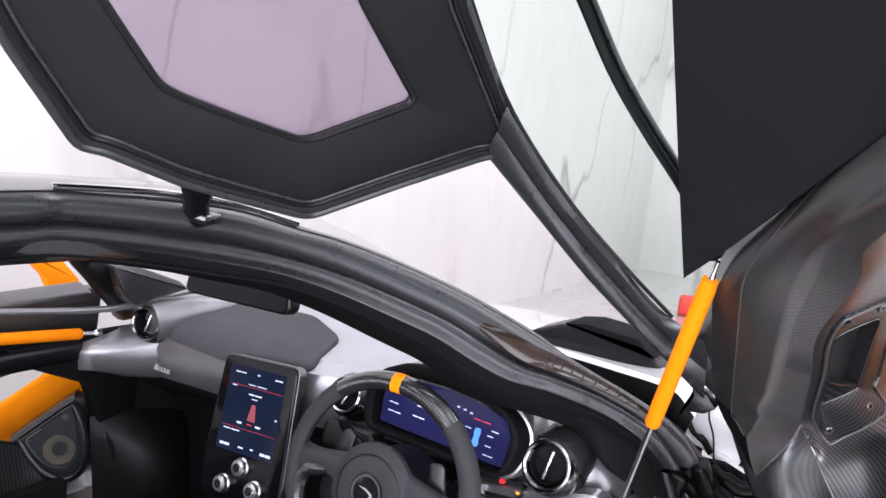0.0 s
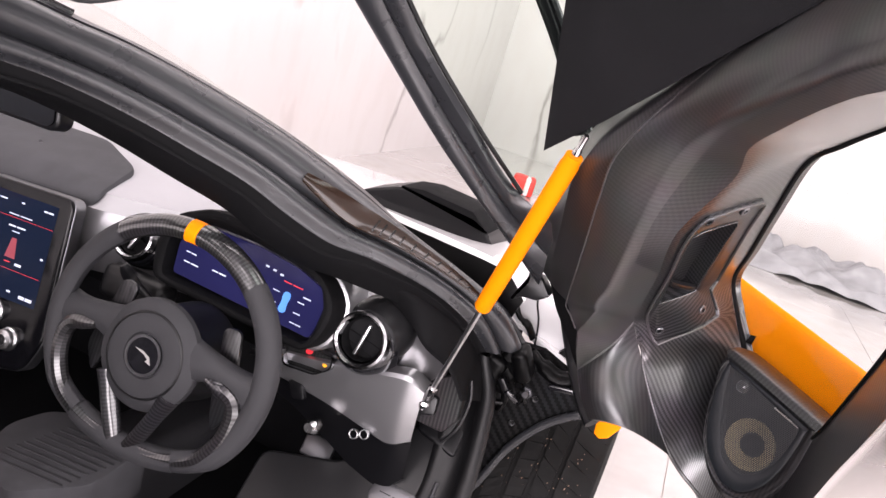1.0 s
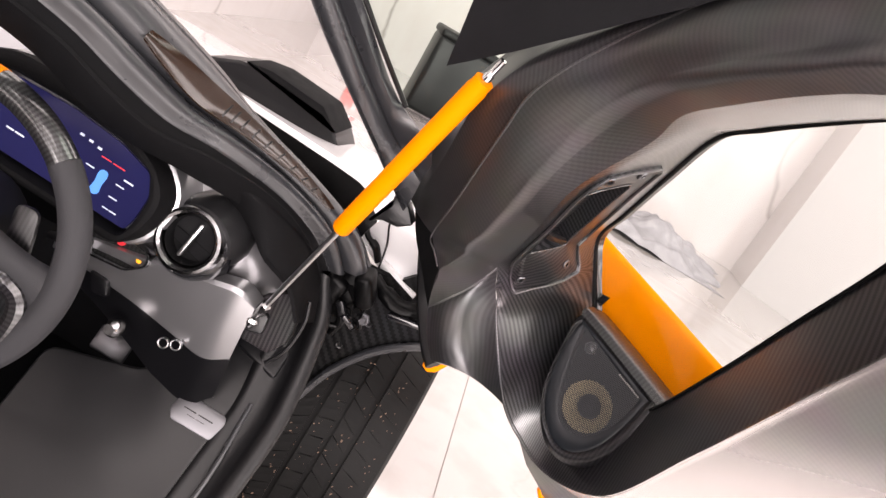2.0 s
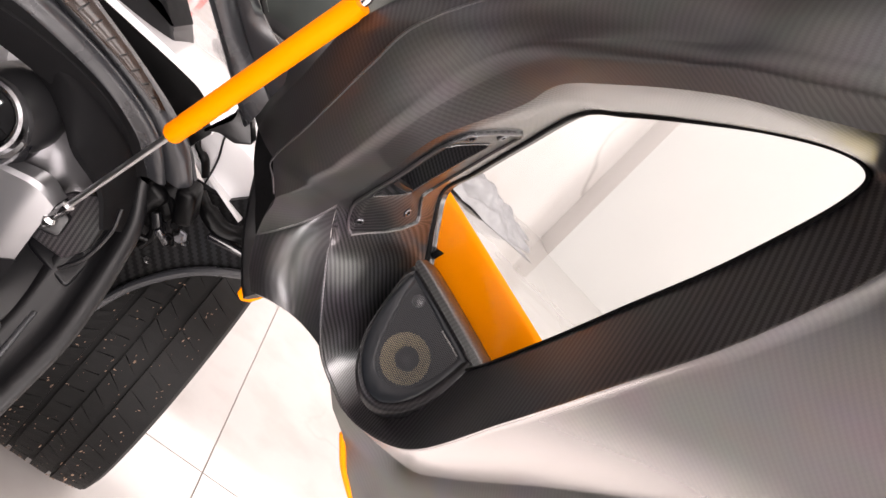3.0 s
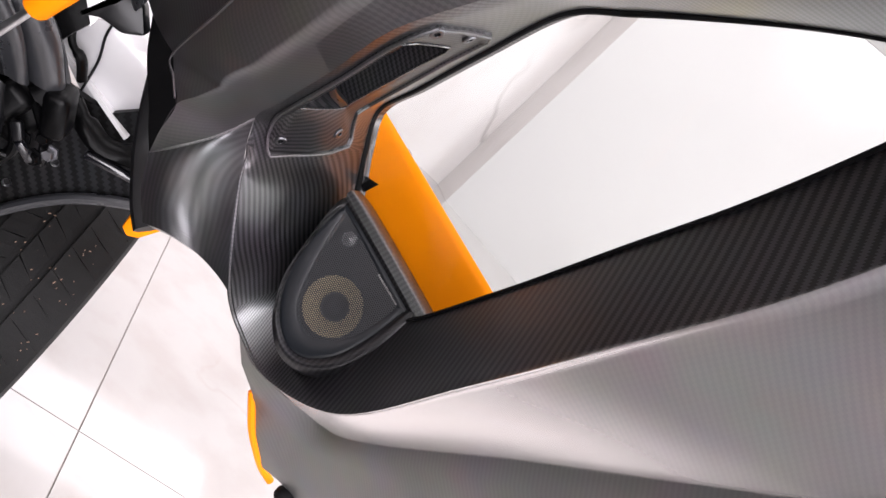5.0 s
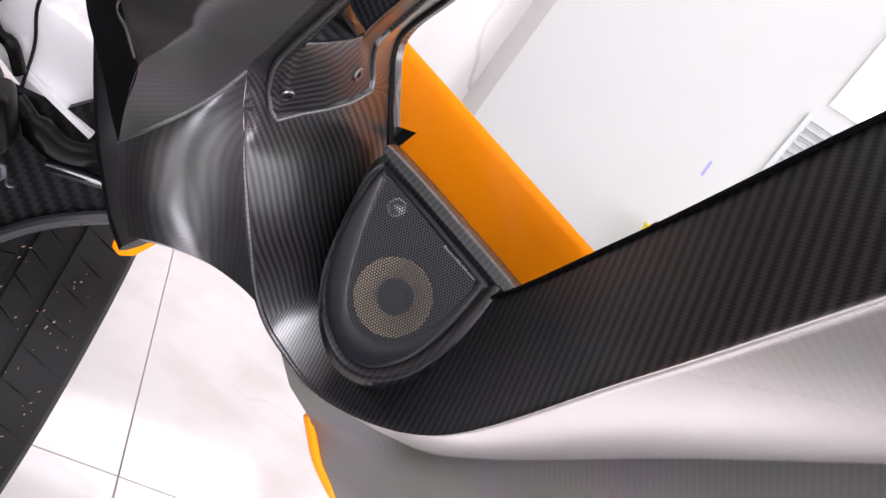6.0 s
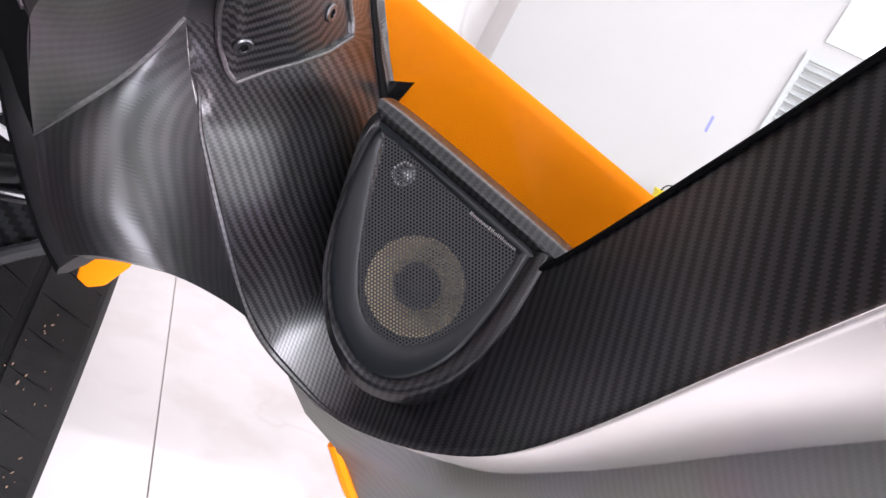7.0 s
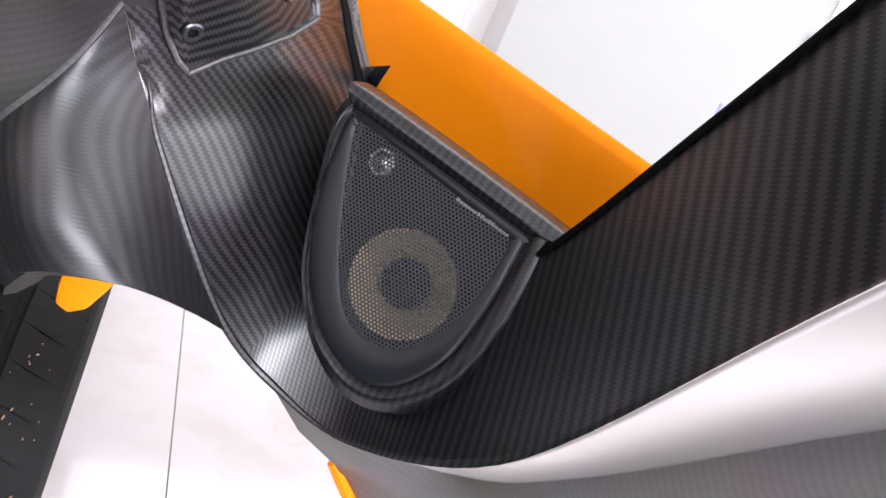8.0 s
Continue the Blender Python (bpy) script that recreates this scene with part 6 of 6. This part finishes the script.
part("passenger_ledge", brick_box(pose(-1.63, 0.68, 0.89, 2, 18, 0), 0.06, 0.80, 0.035, 0.012, 3), CARBON_SMOOTH, car, "grey upper ledge of the passenger door")
part("door_infill", brick_box(pose(-1.645, 0.70, 0.85, 0, 6, 0), 0.03, 0.85, 0.13, 0.01, 2), CARBON_SMOOTH, car, "dark upper panel of the passenger door")
part("far_wing_blade", slab(rounded([(1.05, 0.965), (1.154, 0.942), (1.218, 0.872), (1.204, 0.850), (1.135, 0.852), (1.118, 0.892)], 0.012, 3), Matrix(((0, 0, 1, -1.86), (1, 0, 0, 0), (0, 1, 0, 0), (0, 0, 0, 1))), -0.03, 0.0, 0.006), ORANGE, car, "orange wing blade outside the passenger window")

EDGE_ON = Matrix(((0, 0, 1, -1.46), (1, 0, 0, 0), (0, 1, 0, 0), (0, 0, 0, 1)))
part("far_pillar_panel", slab(rounded([(1.033, 1.0), (1.09, 0.997), (1.219, 0.947), (1.246, 0.925), (1.096, 0.900), (1.067, 0.930)], 0.01, 3), EDGE_ON, -0.05, 0.0, 0.006), CARBON, car, "carbon panel at the foot of the far pillar")
part("demister_strip", tube(smooth_open([(-1.55, 0.80, 0.905), (-1.52, 1.01, 0.889), (-1.50, 1.126, 0.892), (-1.50, 1.289, 0.908), (-1.44, 1.42, 0.905)], 24), 0.008, 10), TRIM, car, "grey satin strip along the far window's foot")
# end of the dashboard that wraps round to the shut door
rows = []
for i in range(15):
    u = i / 14
    x, y = -1.590 + 0.135 * u ** 0.8, 1.030 + 0.130 * u ** 1.4
    back = 0.10 * (1 - u) ** 2
    rows.append([Vector((x + dx_ * (1 - u), y + dy_ + back * (dy_ > 0.02), z_)) for dx_, dy_, z_ in ((0.0, 0.12, 0.845), (0.0, 0.05, 0.838 - 0.02 * (1 - u)), (0.0, 0.012, 0.820 - 0.025 * (1 - u)), (0.004, 0.0, 0.790 - 0.02 * (1 - u)), (0.004, 0.004, 0.750 - 0.02 * (1 - u)), (0.0, 0.022, 0.722 - 0.02 * (1 - u)), (0.0, 0.08, 0.700))])
part("dash_end", grid_mesh(rows), TRIM, dash, "grey satin end of the dashboard", angle=60)
part("door_panel", slab(rounded([(0.55, 0.835), (1.00, 0.806), (1.015, 0.790), (0.99, 0.756), (0.86, 0.738), (0.55, 0.730)], 0.012, 3), Matrix(((0, 0, 1, -1.600), (1, 0, 0, 0), (0, 1, 0, 0), (0, 0, 0, 1))), -0.02, 0.0, 0.005), CARBON_SMOOTH, car, "grey satin inner panel of the shut door")
part("pillar_foot_lining", slab(rounded([(0.86, 0.815), (1.20, 0.812), (1.20, 0.60), (1.10, 0.58), (1.06, 0.69), (0.90, 0.765)], 0.012, 3), Matrix(((0, 0, 1, -1.575), (1, 0, 0, 0), (0, 1, 0, 0), (0, 0, 0, 1))), -0.03, 0.0, 0.006), LINING_MATT, car, "matt black lining at the passenger door's front edge")
part("footwell_side", brick_box(pose(-1.60, 1.50, 0.42), 0.03, 0.70, 0.58, 0.01, 2), CARPET, car, "black side of the passenger footwell")
part("door_card", brick_box(pose(-1.62, 0.62, 0.28), 0.04, 0.85, 0.34, 0.015, 2), CARPET, car, "black lower card of the passenger door")

# hinge hardware below the pillar
hw = part("door_hinge", merge(brick_box(pose(-0.262, 1.43, 0.775, 0, 20, 10), 0.05, 0.05, 0.09, 0.012, 3), brick_box(pose(-0.235, 1.41, 0.80, 10, -25, 0), 0.03, 0.05, 0.06, 0.010, 3)), HINGE_BLACK, car, "black door hinge hardware")
for k, (hx, hy, hz) in enumerate(((-0.228, 1.405, 0.765), (-0.213, 1.41, 0.750), (-0.222, 1.40, 0.738), (-0.245, 1.40, 0.748))):
    part("hinge_bolt", turned([(0.0, 0.010), (0.006, 0.010), (0.0075, 0.008), (0.0075, 0.0), (0.011, 0.0), (0.011, -0.004)], look((hx, hy, hz), (hx, hy + 1, hz)), 6, False), GUNMETAL if k == 1 else HINGE_BLACK, hw)
part("hinge_arm", tube(smooth_open([(-0.235, 1.475, 0.800), (-0.205, 1.468, 0.786), (-0.170, 1.462, 0.780), (-0.135, 1.465, 0.800), (-0.120, 1.47, 0.84)], 18), [0.010] * 4 + [0.016] * 8 + [0.020] * 6, 12, 0.6), HINGE_BLACK, hw)
part("hinge_link", brick_box(pose(-0.150, 1.45, 0.770, 0, -12, 0), 0.07, 0.02, 0.010, 0.004, 2), GLOSS_BLACK, hw)

for k, pts in enumerate((((-0.30, 1.42, 0.74), (-0.27, 1.405, 0.76), (-0.245, 1.40, 0.735), (-0.25, 1.41, 0.70)), ((-0.285, 1.43, 0.80), (-0.25, 1.405, 0.785), (-0.225, 1.41, 0.76), (-0.215, 1.44, 0.72)), ((-0.29, 1.41, 0.70), (-0.265, 1.395, 0.715), (-0.245, 1.40, 0.72)))):
    part("hinge_cable", tube(smooth_open(pts, 16), 0.007 - 0.001 * k, 10), HINGE_BLACK, hw)
part("hinge_clip", brick_box(pose(-0.232, 1.392, 0.742, 10, 30, 20), 0.030, 0.012, 0.010, 0.003, 2), GLOSS_BLACK, hw, "black hinge clip")
part("hinge_clip", brick_box(pose(-0.252, 1.39, 0.758, 0, -40, 0), 0.012, 0.012, 0.024, 0.003, 2), BLACK, hw)
part("hinge_block", brick_box(pose(-0.283, 1.405, 0.765, 0, 15, 0), 0.04, 0.03, 0.07, 0.012, 3), HINGE_BLACK, hw)

# wheel arch liner and its lip
liner = [(-0.29, 0.42), (-0.262, 0.47), (-0.235, 0.545), (-0.20, 0.62), (-0.15, 0.685), (-0.09, 0.73), (-0.06, 0.74), (-0.06, 0.83), (-0.172, 0.83), (-0.195, 0.802), (-0.226, 0.795), (-0.29, 0.79)]
LN = Matrix.Translation((0, 1.515, 0)) @ pose(0, 0, 0, 90)
lin = part("arch_liner", slab(liner, LN, -0.02, 0.0), LINER, car, "black woven wheel arch liner")
arch = smooth_open([(-0.29, 1.50, 0.42), (-0.255, 1.502, 0.495), (-0.223, 1.505, 0.585), (-0.168, 1.505, 0.668), (-0.10, 1.505, 0.722), (-0.055, 1.51, 0.735)], 30)
part("arch_lip", tube(arch, 0.008, 10), SEAL, lin)
for bx, bz in ((-0.205, 0.70), (-0.232, 0.635)):
    part("liner_fixing", turned([(0.0, 0.004), (0.004, 0.004), (0.006, 0.0)], look((bx, 1.512, bz), (bx, 1.0, bz)), 12, False), STEEL, lin)
part("wing_corner", slab(rounded([(-0.086, 0.690), (-0.084, 0.667), (-0.071, 0.660), (-0.056, 0.668), (-0.040, 0.698), (-0.045, 0.73), (-0.08, 0.73)], 0.003, 2), Matrix.Translation((0, 1.55, 0)) @ pose(0, 0, 0, 90), -0.06, 0.0, 0.003), ORANGE, car, "orange painted lower corner of the wing")


# front wheel: carcass, grooves between real tread blocks
def road_wheel(cx, cy, r, w, near):
    m = Matrix.Translation((cx, cy, r)) @ pose(0, 0, 0, 0, 90, 0)
    h = w / 2
    prof = [(r * 0.74, -h * 0.86), (r * 0.80, -h * 1.0), (r * 0.90, -h * 1.03), (r * 0.955, -h * 0.97), (r - 0.009, -h * 0.86), (r - 0.008, 0.0), (r - 0.009, h * 0.86), (r * 0.955, h * 0.97), (r * 0.90, h * 1.03), (r * 0.80, h * 1.0), (r * 0.74, h * 0.86)]
    ob = part("front_wheel", turned(prof, m, 90, False), TYRE, car, "worn road tyre with dusty tread")
    part("wheel_rim", turned([(0.0, h * 0.3), (0.05, h * 0.32), (0.08, h * 0.15), (r * 0.60, h * 0.30), (r * 0.72, h * 0.72), (r * 0.745, h * 0.85), (r * 0.745, -h * 0.8), (0.0, -h * 0.8)], m, 48, False), GLOSS_BLACK, ob)
    if not near:
        return ob
    ribs = ((-0.93, -0.755, 46), (-0.675, -0.40, 52), (-0.31, -0.035, 52), (0.055, 0.34, 52), (0.43, 0.93, 46))
    data = {}
    for ri, (a, b, n) in enumerate(ribs):
        bm = bmesh.new()
        step = 2 * math.pi / n
        gap = 0.10 if ri in (0, 4) else 0.06
        pts = []
        skew = 0.5 * step if ri < 2 else -0.5 * step if ri > 2 else 0.25 * step
        for s_ in (a, b):
            edge = r - 0.0005 - 0.010 * max(0.0, abs(s_) - 0.62) / 0.3
            k_ = skew * (1 if s_ == b else 0)
            g_ = gap * 1.1 if s_ == (a if ri % 2 else b) else 0.004
            for f in (g_ / 2, 0.5, 1 - g_ / 2):
                t = (f - 0.5) * step + k_
                pts.append((s_ * h, t, edge))
        top = [bm.verts.new((e * math.cos(t), x, e * math.sin(t))) for x, t, e in pts]
        bot = [bm.verts.new(((e - 0.009) * math.cos(t), x, (e - 0.009) * math.sin(t))) for x, t, e in pts]
        for f in ((0, 1, 4, 3), (1, 2, 5, 4)):
            bm.faces.new([top[i] for i in f])
        ring_ = (0, 1, 2, 5, 4, 3)
        for i in range(6):
            p, q = ring_[i], ring_[(i + 1) % 6]
            bm.faces.new((top[p], top[q], bot[q], bot[p]))
        bmesh.ops.recalc_face_normals(bm, faces=bm.faces[:])
        me = bpy.data.meshes.new("tread_block")
        bm.to_mesh(me)
        bm.free()
        me.materials.append(TYRE)
        data[ri] = (me, n, step)
    for ri, (me, n, step) in data.items():
        for i in range(n):
            t = i * step + ri * 0.37 * step
            back = math.cos(t)
            if not (0.1 < back and math.sin(t) > -1):
                pass
            tb = new("tread_block", me)
            tb.parent = ob
            tb.matrix_parent_inverse = Matrix.Identity(4)
            tb.matrix_basis = Matrix.Translation((cx, cy, r)) @ Matrix(((0, 1, 0, 0), (-1, 0, 0, 0), (0, 0, 1, 0), (0, 0, 0, 1))) @ Matrix.Rotation(t, 4, "Y")
    rnd = random.Random(5)
    bm = bmesh.new()
    for i in range(260):
        s_, t = rnd.uniform(-0.9, 0.9), rnd.uniform(-1.0, 0.9)
        e = r - 0.001 - 0.010 * max(0.0, abs(s_) - 0.62) / 0.3
        pos = Vector((cx + s_ * h, cy - e * math.cos(t), r + e * math.sin(t)))
        sz = rnd.choice((0.0006, 0.0008, 0.001, 0.0012, 0.0025 if i % 40 == 0 else 0.0009))
        bmesh.ops.create_icosphere(bm, subdivisions=1, radius=sz * (3.4 if i in (7, 31, 60, 101, 144, 190) else 1), matrix=Matrix.Translation(pos) @ pose(0, 0, 0, rnd.uniform(0, 90), rnd.uniform(0, 90), 0) @ Matrix.Diagonal((1, rnd.uniform(1, 3.5), 0.7, 1)))
    gr = part("tread_grit", bm, GRIT, ob, "pale grit and crumbs stuck in the tread")
    gr["kind"] = "stuff"
    return ob


road_wheel(-0.165, 1.83, 0.327, 0.245, True)
road_wheel(2 * XC + 0.165, 1.83, 0.327, 0.245, False)
for sx in (1, -1):
    road_wheel(XC + sx * 0.80, -0.84, 0.345, 0.31, False)

# --- the rest of the body shell: nose, wing sides, rear deck and haunches
def bonnet_z(y):
    return 0.79 - 0.06 * (y - 1.5) - 0.09 * max(0.0, y - 2.2) ** 1.4


front = [Vector((XC - 0.80 + 1.6 * i / 40, 3.40 + 0.12 * (1 - ((-0.80 + 1.6 * i / 40) / 0.8) ** 2), bonnet_z(3.40) + 0.006)) for i in range(41)]
rows = [[q + Vector((0, dy, 0)) if dz is None else Vector((q.x, q.y + dy, dz)) for q in front] for dy, dz in ((0.0, None), (0.08, 0.52), (0.16, 0.44), (0.20, 0.34), (0.18, 0.24), (0.08, 0.16))]
part("nose", grid_mesh(rows), WHITE_PAINT, car, "white painted nose", thick=0.004)
for sx in (-1, 1):
    rows = []
    for t, out in ((0.0, 0.0), (0.1, 0.012), (0.3, 0.028), (0.6, 0.03), (0.85, 0.015), (1.0, -0.01)):
        rows.append([Vector((XC + sx * (0.80 + out), y, bonnet_z(y) * (1 - t) + 0.18 * t)) for y in [2.29 + 1.11 * k / 16 for k in range(17)]])
    part("wing_side", grid_mesh(rows), WHITE_PAINT, car, "white painted side of the front wing", thick=0.004)
rows = []
for k in range(37):
    y = -0.46 - 1.50 * k / 36
    half = 0.90 + 0.07 * math.sin(math.pi * min(1.0, k / 30))
    reach = 0.41 ** 2 - (y + 0.83) ** 2
    low = 0.34 + math.sqrt(reach) if reach > 0 else 0.20
    deck = 0.96 - 0.12 * (k / 36) ** 1.5
    prof = [(half - 0.01, low), (half, low + 0.3 * (0.80 - low)), (half - 0.01, 0.80), (half - 0.06, 0.87), (half - 0.18, 0.90), (half - 0.36, deck - 0.03), (0.25, deck), (0.0, deck + 0.01)]
    rows.append([Vector((XC - a, y, z)) for a, z in prof] + [Vector((XC + a, y, z)) for a, z in reversed(prof[:-1])])
part("rear_body", grid_mesh(rows), WHITE_PAINT, car, "white painted rear deck and haunches", thick=0.004)
tail = rows[-1]
rows = [tail, [q + Vector((0, -0.05, -0.01)) for q in tail], [Vector((XC + (q.x - XC) * 0.97, q.y - 0.08, 0.55 + (q.z - 0.55) * 0.8)) for q in tail], [Vector((XC + (q.x - XC) * 0.9, q.y - 0.06, 0.50 + (q.z - 0.55) * 0.1)) for q in tail]]
part("tail_panel", grid_mesh(rows), BLACK, car, "black tail panel", thick=0.004)

# ---- loose things in the showroom ----
def crumpled(name, cx, cy, w, d, h, seed, mat, label):
    rnd = random.Random(seed)
    off = Vector((rnd.uniform(0, 50), rnd.uniform(0, 50), 0))
    rows = []
    n, k = 70, 44
    for j in range(k + 1):
        row = []
        for i in range(n + 1):
            u, v = i / n * 2 - 1, j / k * 2 - 1
            r = (u * u + v * v) ** 0.5
            wob = 1 + 0.25 * noise.noise(Vector((u * 2, v * 2, seed)))
            x, y = cx + u * w / 2 * wob, cy + v * d / 2 * wob
            fold = abs(noise.noise(Vector((x * 2.2, y * 2.2, 0)) + off)) * 0.9 + abs(noise.noise(Vector((x * 5.5, y * 5.5, 3)) + off)) * 0.45
            z = h * max(0.0, 1 - r ** 3 * 0.8) * (0.25 + fold) * (1 if r < 1.1 else 0)
            row.append(Vector((x, y, 0.004 + max(0.0, z))))
        rows.append(row)
    ob = part(name, grid_mesh(rows), mat, thick=0.002, angle=80)
    return tagged(ob, label, "sheet")


crumpled("dust_sheet", 1.30, 8.6, 2.4, 1.5, 0.34, 3, CLOTH, "crumpled pale grey dust sheet on the floor")

bar = thing("barrier_block", (-1.62, 7.3, 0.0), "red and white plastic barrier block on the floor", "barrier")
part("base", brick_box(pose(-1.62, 7.3, 0.09, 0, 0, 12), 0.22, 0.20, 0.18, 0.03, 3), RED, bar)
part("band", brick_box(pose(-1.58, 7.3, 0.093, 0, 0, 12), 0.06, 0.206, 0.186, 0.03, 3), WHITE_PAINT, bar)
case = thing("black_case", (-1.0, 7.9, 0.0), "black wheeled equipment case standing on the floor", "case")
part("body", brick_box(pose(-1.0, 7.9, 0.42, 0, 0, 20), 0.62, 0.42, 0.78, 0.05, 3), BLACK, case)
part("lid", brick_box(pose(-1.0, 7.9, 0.83, 0, 0, 20), 0.64, 0.44, 0.08, 0.03, 3), BLACK_SOFT, case)

# things on the far plain wall: louvre door, high window, bucket, tape
WNE = plane_at((3.06, 9.24, 0.0), (0.771, -0.637, 0.0), (0, 0, 1))
s0 = 2.95
shutter = thing("louvre_door", tuple(WNE @ Vector((s0 + 1.0, 0, 0))), "pale grey louvred shutter on the wall", "shutter")
part("frame", slab([(s0, 0.0), (s0 + 2.0, 0.0), (s0 + 2.0, 2.70), (s0, 2.70)], WNE, 0.0, 0.05, 0.0, 1, hole=[(s0 + 0.06, 0.05), (s0 + 1.94, 0.05), (s0 + 1.94, 2.64), (s0 + 0.06, 2.64)]), LOUVRE, shutter)
sl = brick_box(Matrix.Identity(4), 1.88, 0.10, 0.012)
me = bpy.data.meshes.new("slat")
sl.to_mesh(me)
sl.free()
me.materials.append(LOUVRE)
for k in range(28):
    ob = new("slat", me)
    ob.parent = shutter
    ob.matrix_parent_inverse = Matrix.Translation(-shutter.location)
    ob.matrix_basis = WNE @ pose(s0 + 1.0, 0.10 + 0.092 * k, 0.03, -50)
win = thing("high_window", tuple(WNE @ Vector((s0 + 1.4, 3.5, 0))), "bright high window with daylight behind", "window")
tagged(win, kind="structure")
part("window_frame", slab([(s0 + 0.1, 2.86), (s0 + 2.7, 2.86), (s0 + 2.7, 4.3), (s0 + 0.1, 4.3)], WNE, 0.0, 0.04, 0.0, 1, hole=[(s0 + 0.15, 2.91), (s0 + 2.65, 2.91), (s0 + 2.65, 4.25), (s0 + 0.15, 4.25)]), WHITE_PAINT, win)
part("pane", slab([(s0 + 0.15, 2.91), (s0 + 2.65, 2.91), (s0 + 2.65, 4.25), (s0 + 0.15, 4.25)], WNE, 0.005, 0.012), material("daylit_pane", (1.0, 1.0, 1.0), 0.3, emit=1.6), win)
bp = WNE @ Vector((2.60, 0.0, 0.6))
bucket = thing("mop_bucket", tuple(bp), "yellow plastic mop bucket on a black castor frame", "bucket")
part("pail", turned([(0.0, 0.30), (0.16, 0.30), (0.20, 0.81), (0.212, 0.82), (0.212, 0.84), (0.19, 0.84), (0.155, 0.32)], Matrix.Translation(bp), 28, False), YELLOW, bucket)
part("castor_frame", brick_box(Matrix.Translation(bp) @ pose(0, 0, 0.27), 0.36, 0.36, 0.05, 0.015, 2), BLACK, bucket)
for cx, cy in ((-0.14, -0.14), (0.14, -0.14), (-0.14, 0.14), (0.14, 0.14)):
    part("leg", tube([bp + Vector((cx, cy, 0.26)), bp + Vector((cx, cy, 0.09))], 0.018, 10), BLACK, bucket)
    part("castor", turned([(0.0, -0.015), (0.045, -0.015), (0.05, -0.008), (0.05, 0.008), (0.045, 0.015), (0.0, 0.015)], Matrix.Translation(bp) @ pose(cx, cy, 0.05, 90), 20, False), BLACK, bucket)
part("handle", tube(smooth_open([bp + Vector((-0.19, 0, 0.79)), bp + Vector((-0.15, -0.05, 0.92)), bp + Vector((0.15, -0.05, 0.92)), bp + Vector((0.19, 0, 0.79))], 12), 0.008, 6), BLACK, bucket)
tagged(part("tape_mark", slab([(2.485, 1.57), (2.515, 1.57), (2.505, 1.75), (2.475, 1.75)], WNE, 0.0, 0.003), BLUE), "strip of blue tape stuck on the wall", "tape")

# ---- floor tiles, the nearest of them last ----
T = 1.2
bm = brick_box(Matrix.Identity(4), T - 0.003, T - 0.003, 0.012, 0.0008, 1)
me = bpy.data.meshes.new("floor_tile")
bm.to_mesh(me)
bm.free()
me.materials.append(TILE)
for i in range(-8, 8):
    for j in range(-8, 8):
        x, y = 0.19 + T * (i + 0.5), 2.0 + T * (j + 0.5)
        if not (-9.4 < x < 9.2 and -7.4 < y < 11.0):
            continue
        ob = new("floor_tile", me)
        ob.parent = floor
        ob.matrix_parent_inverse = Matrix.Identity(4)
        ob.matrix_basis = Matrix.Translation((x, y, -0.006))
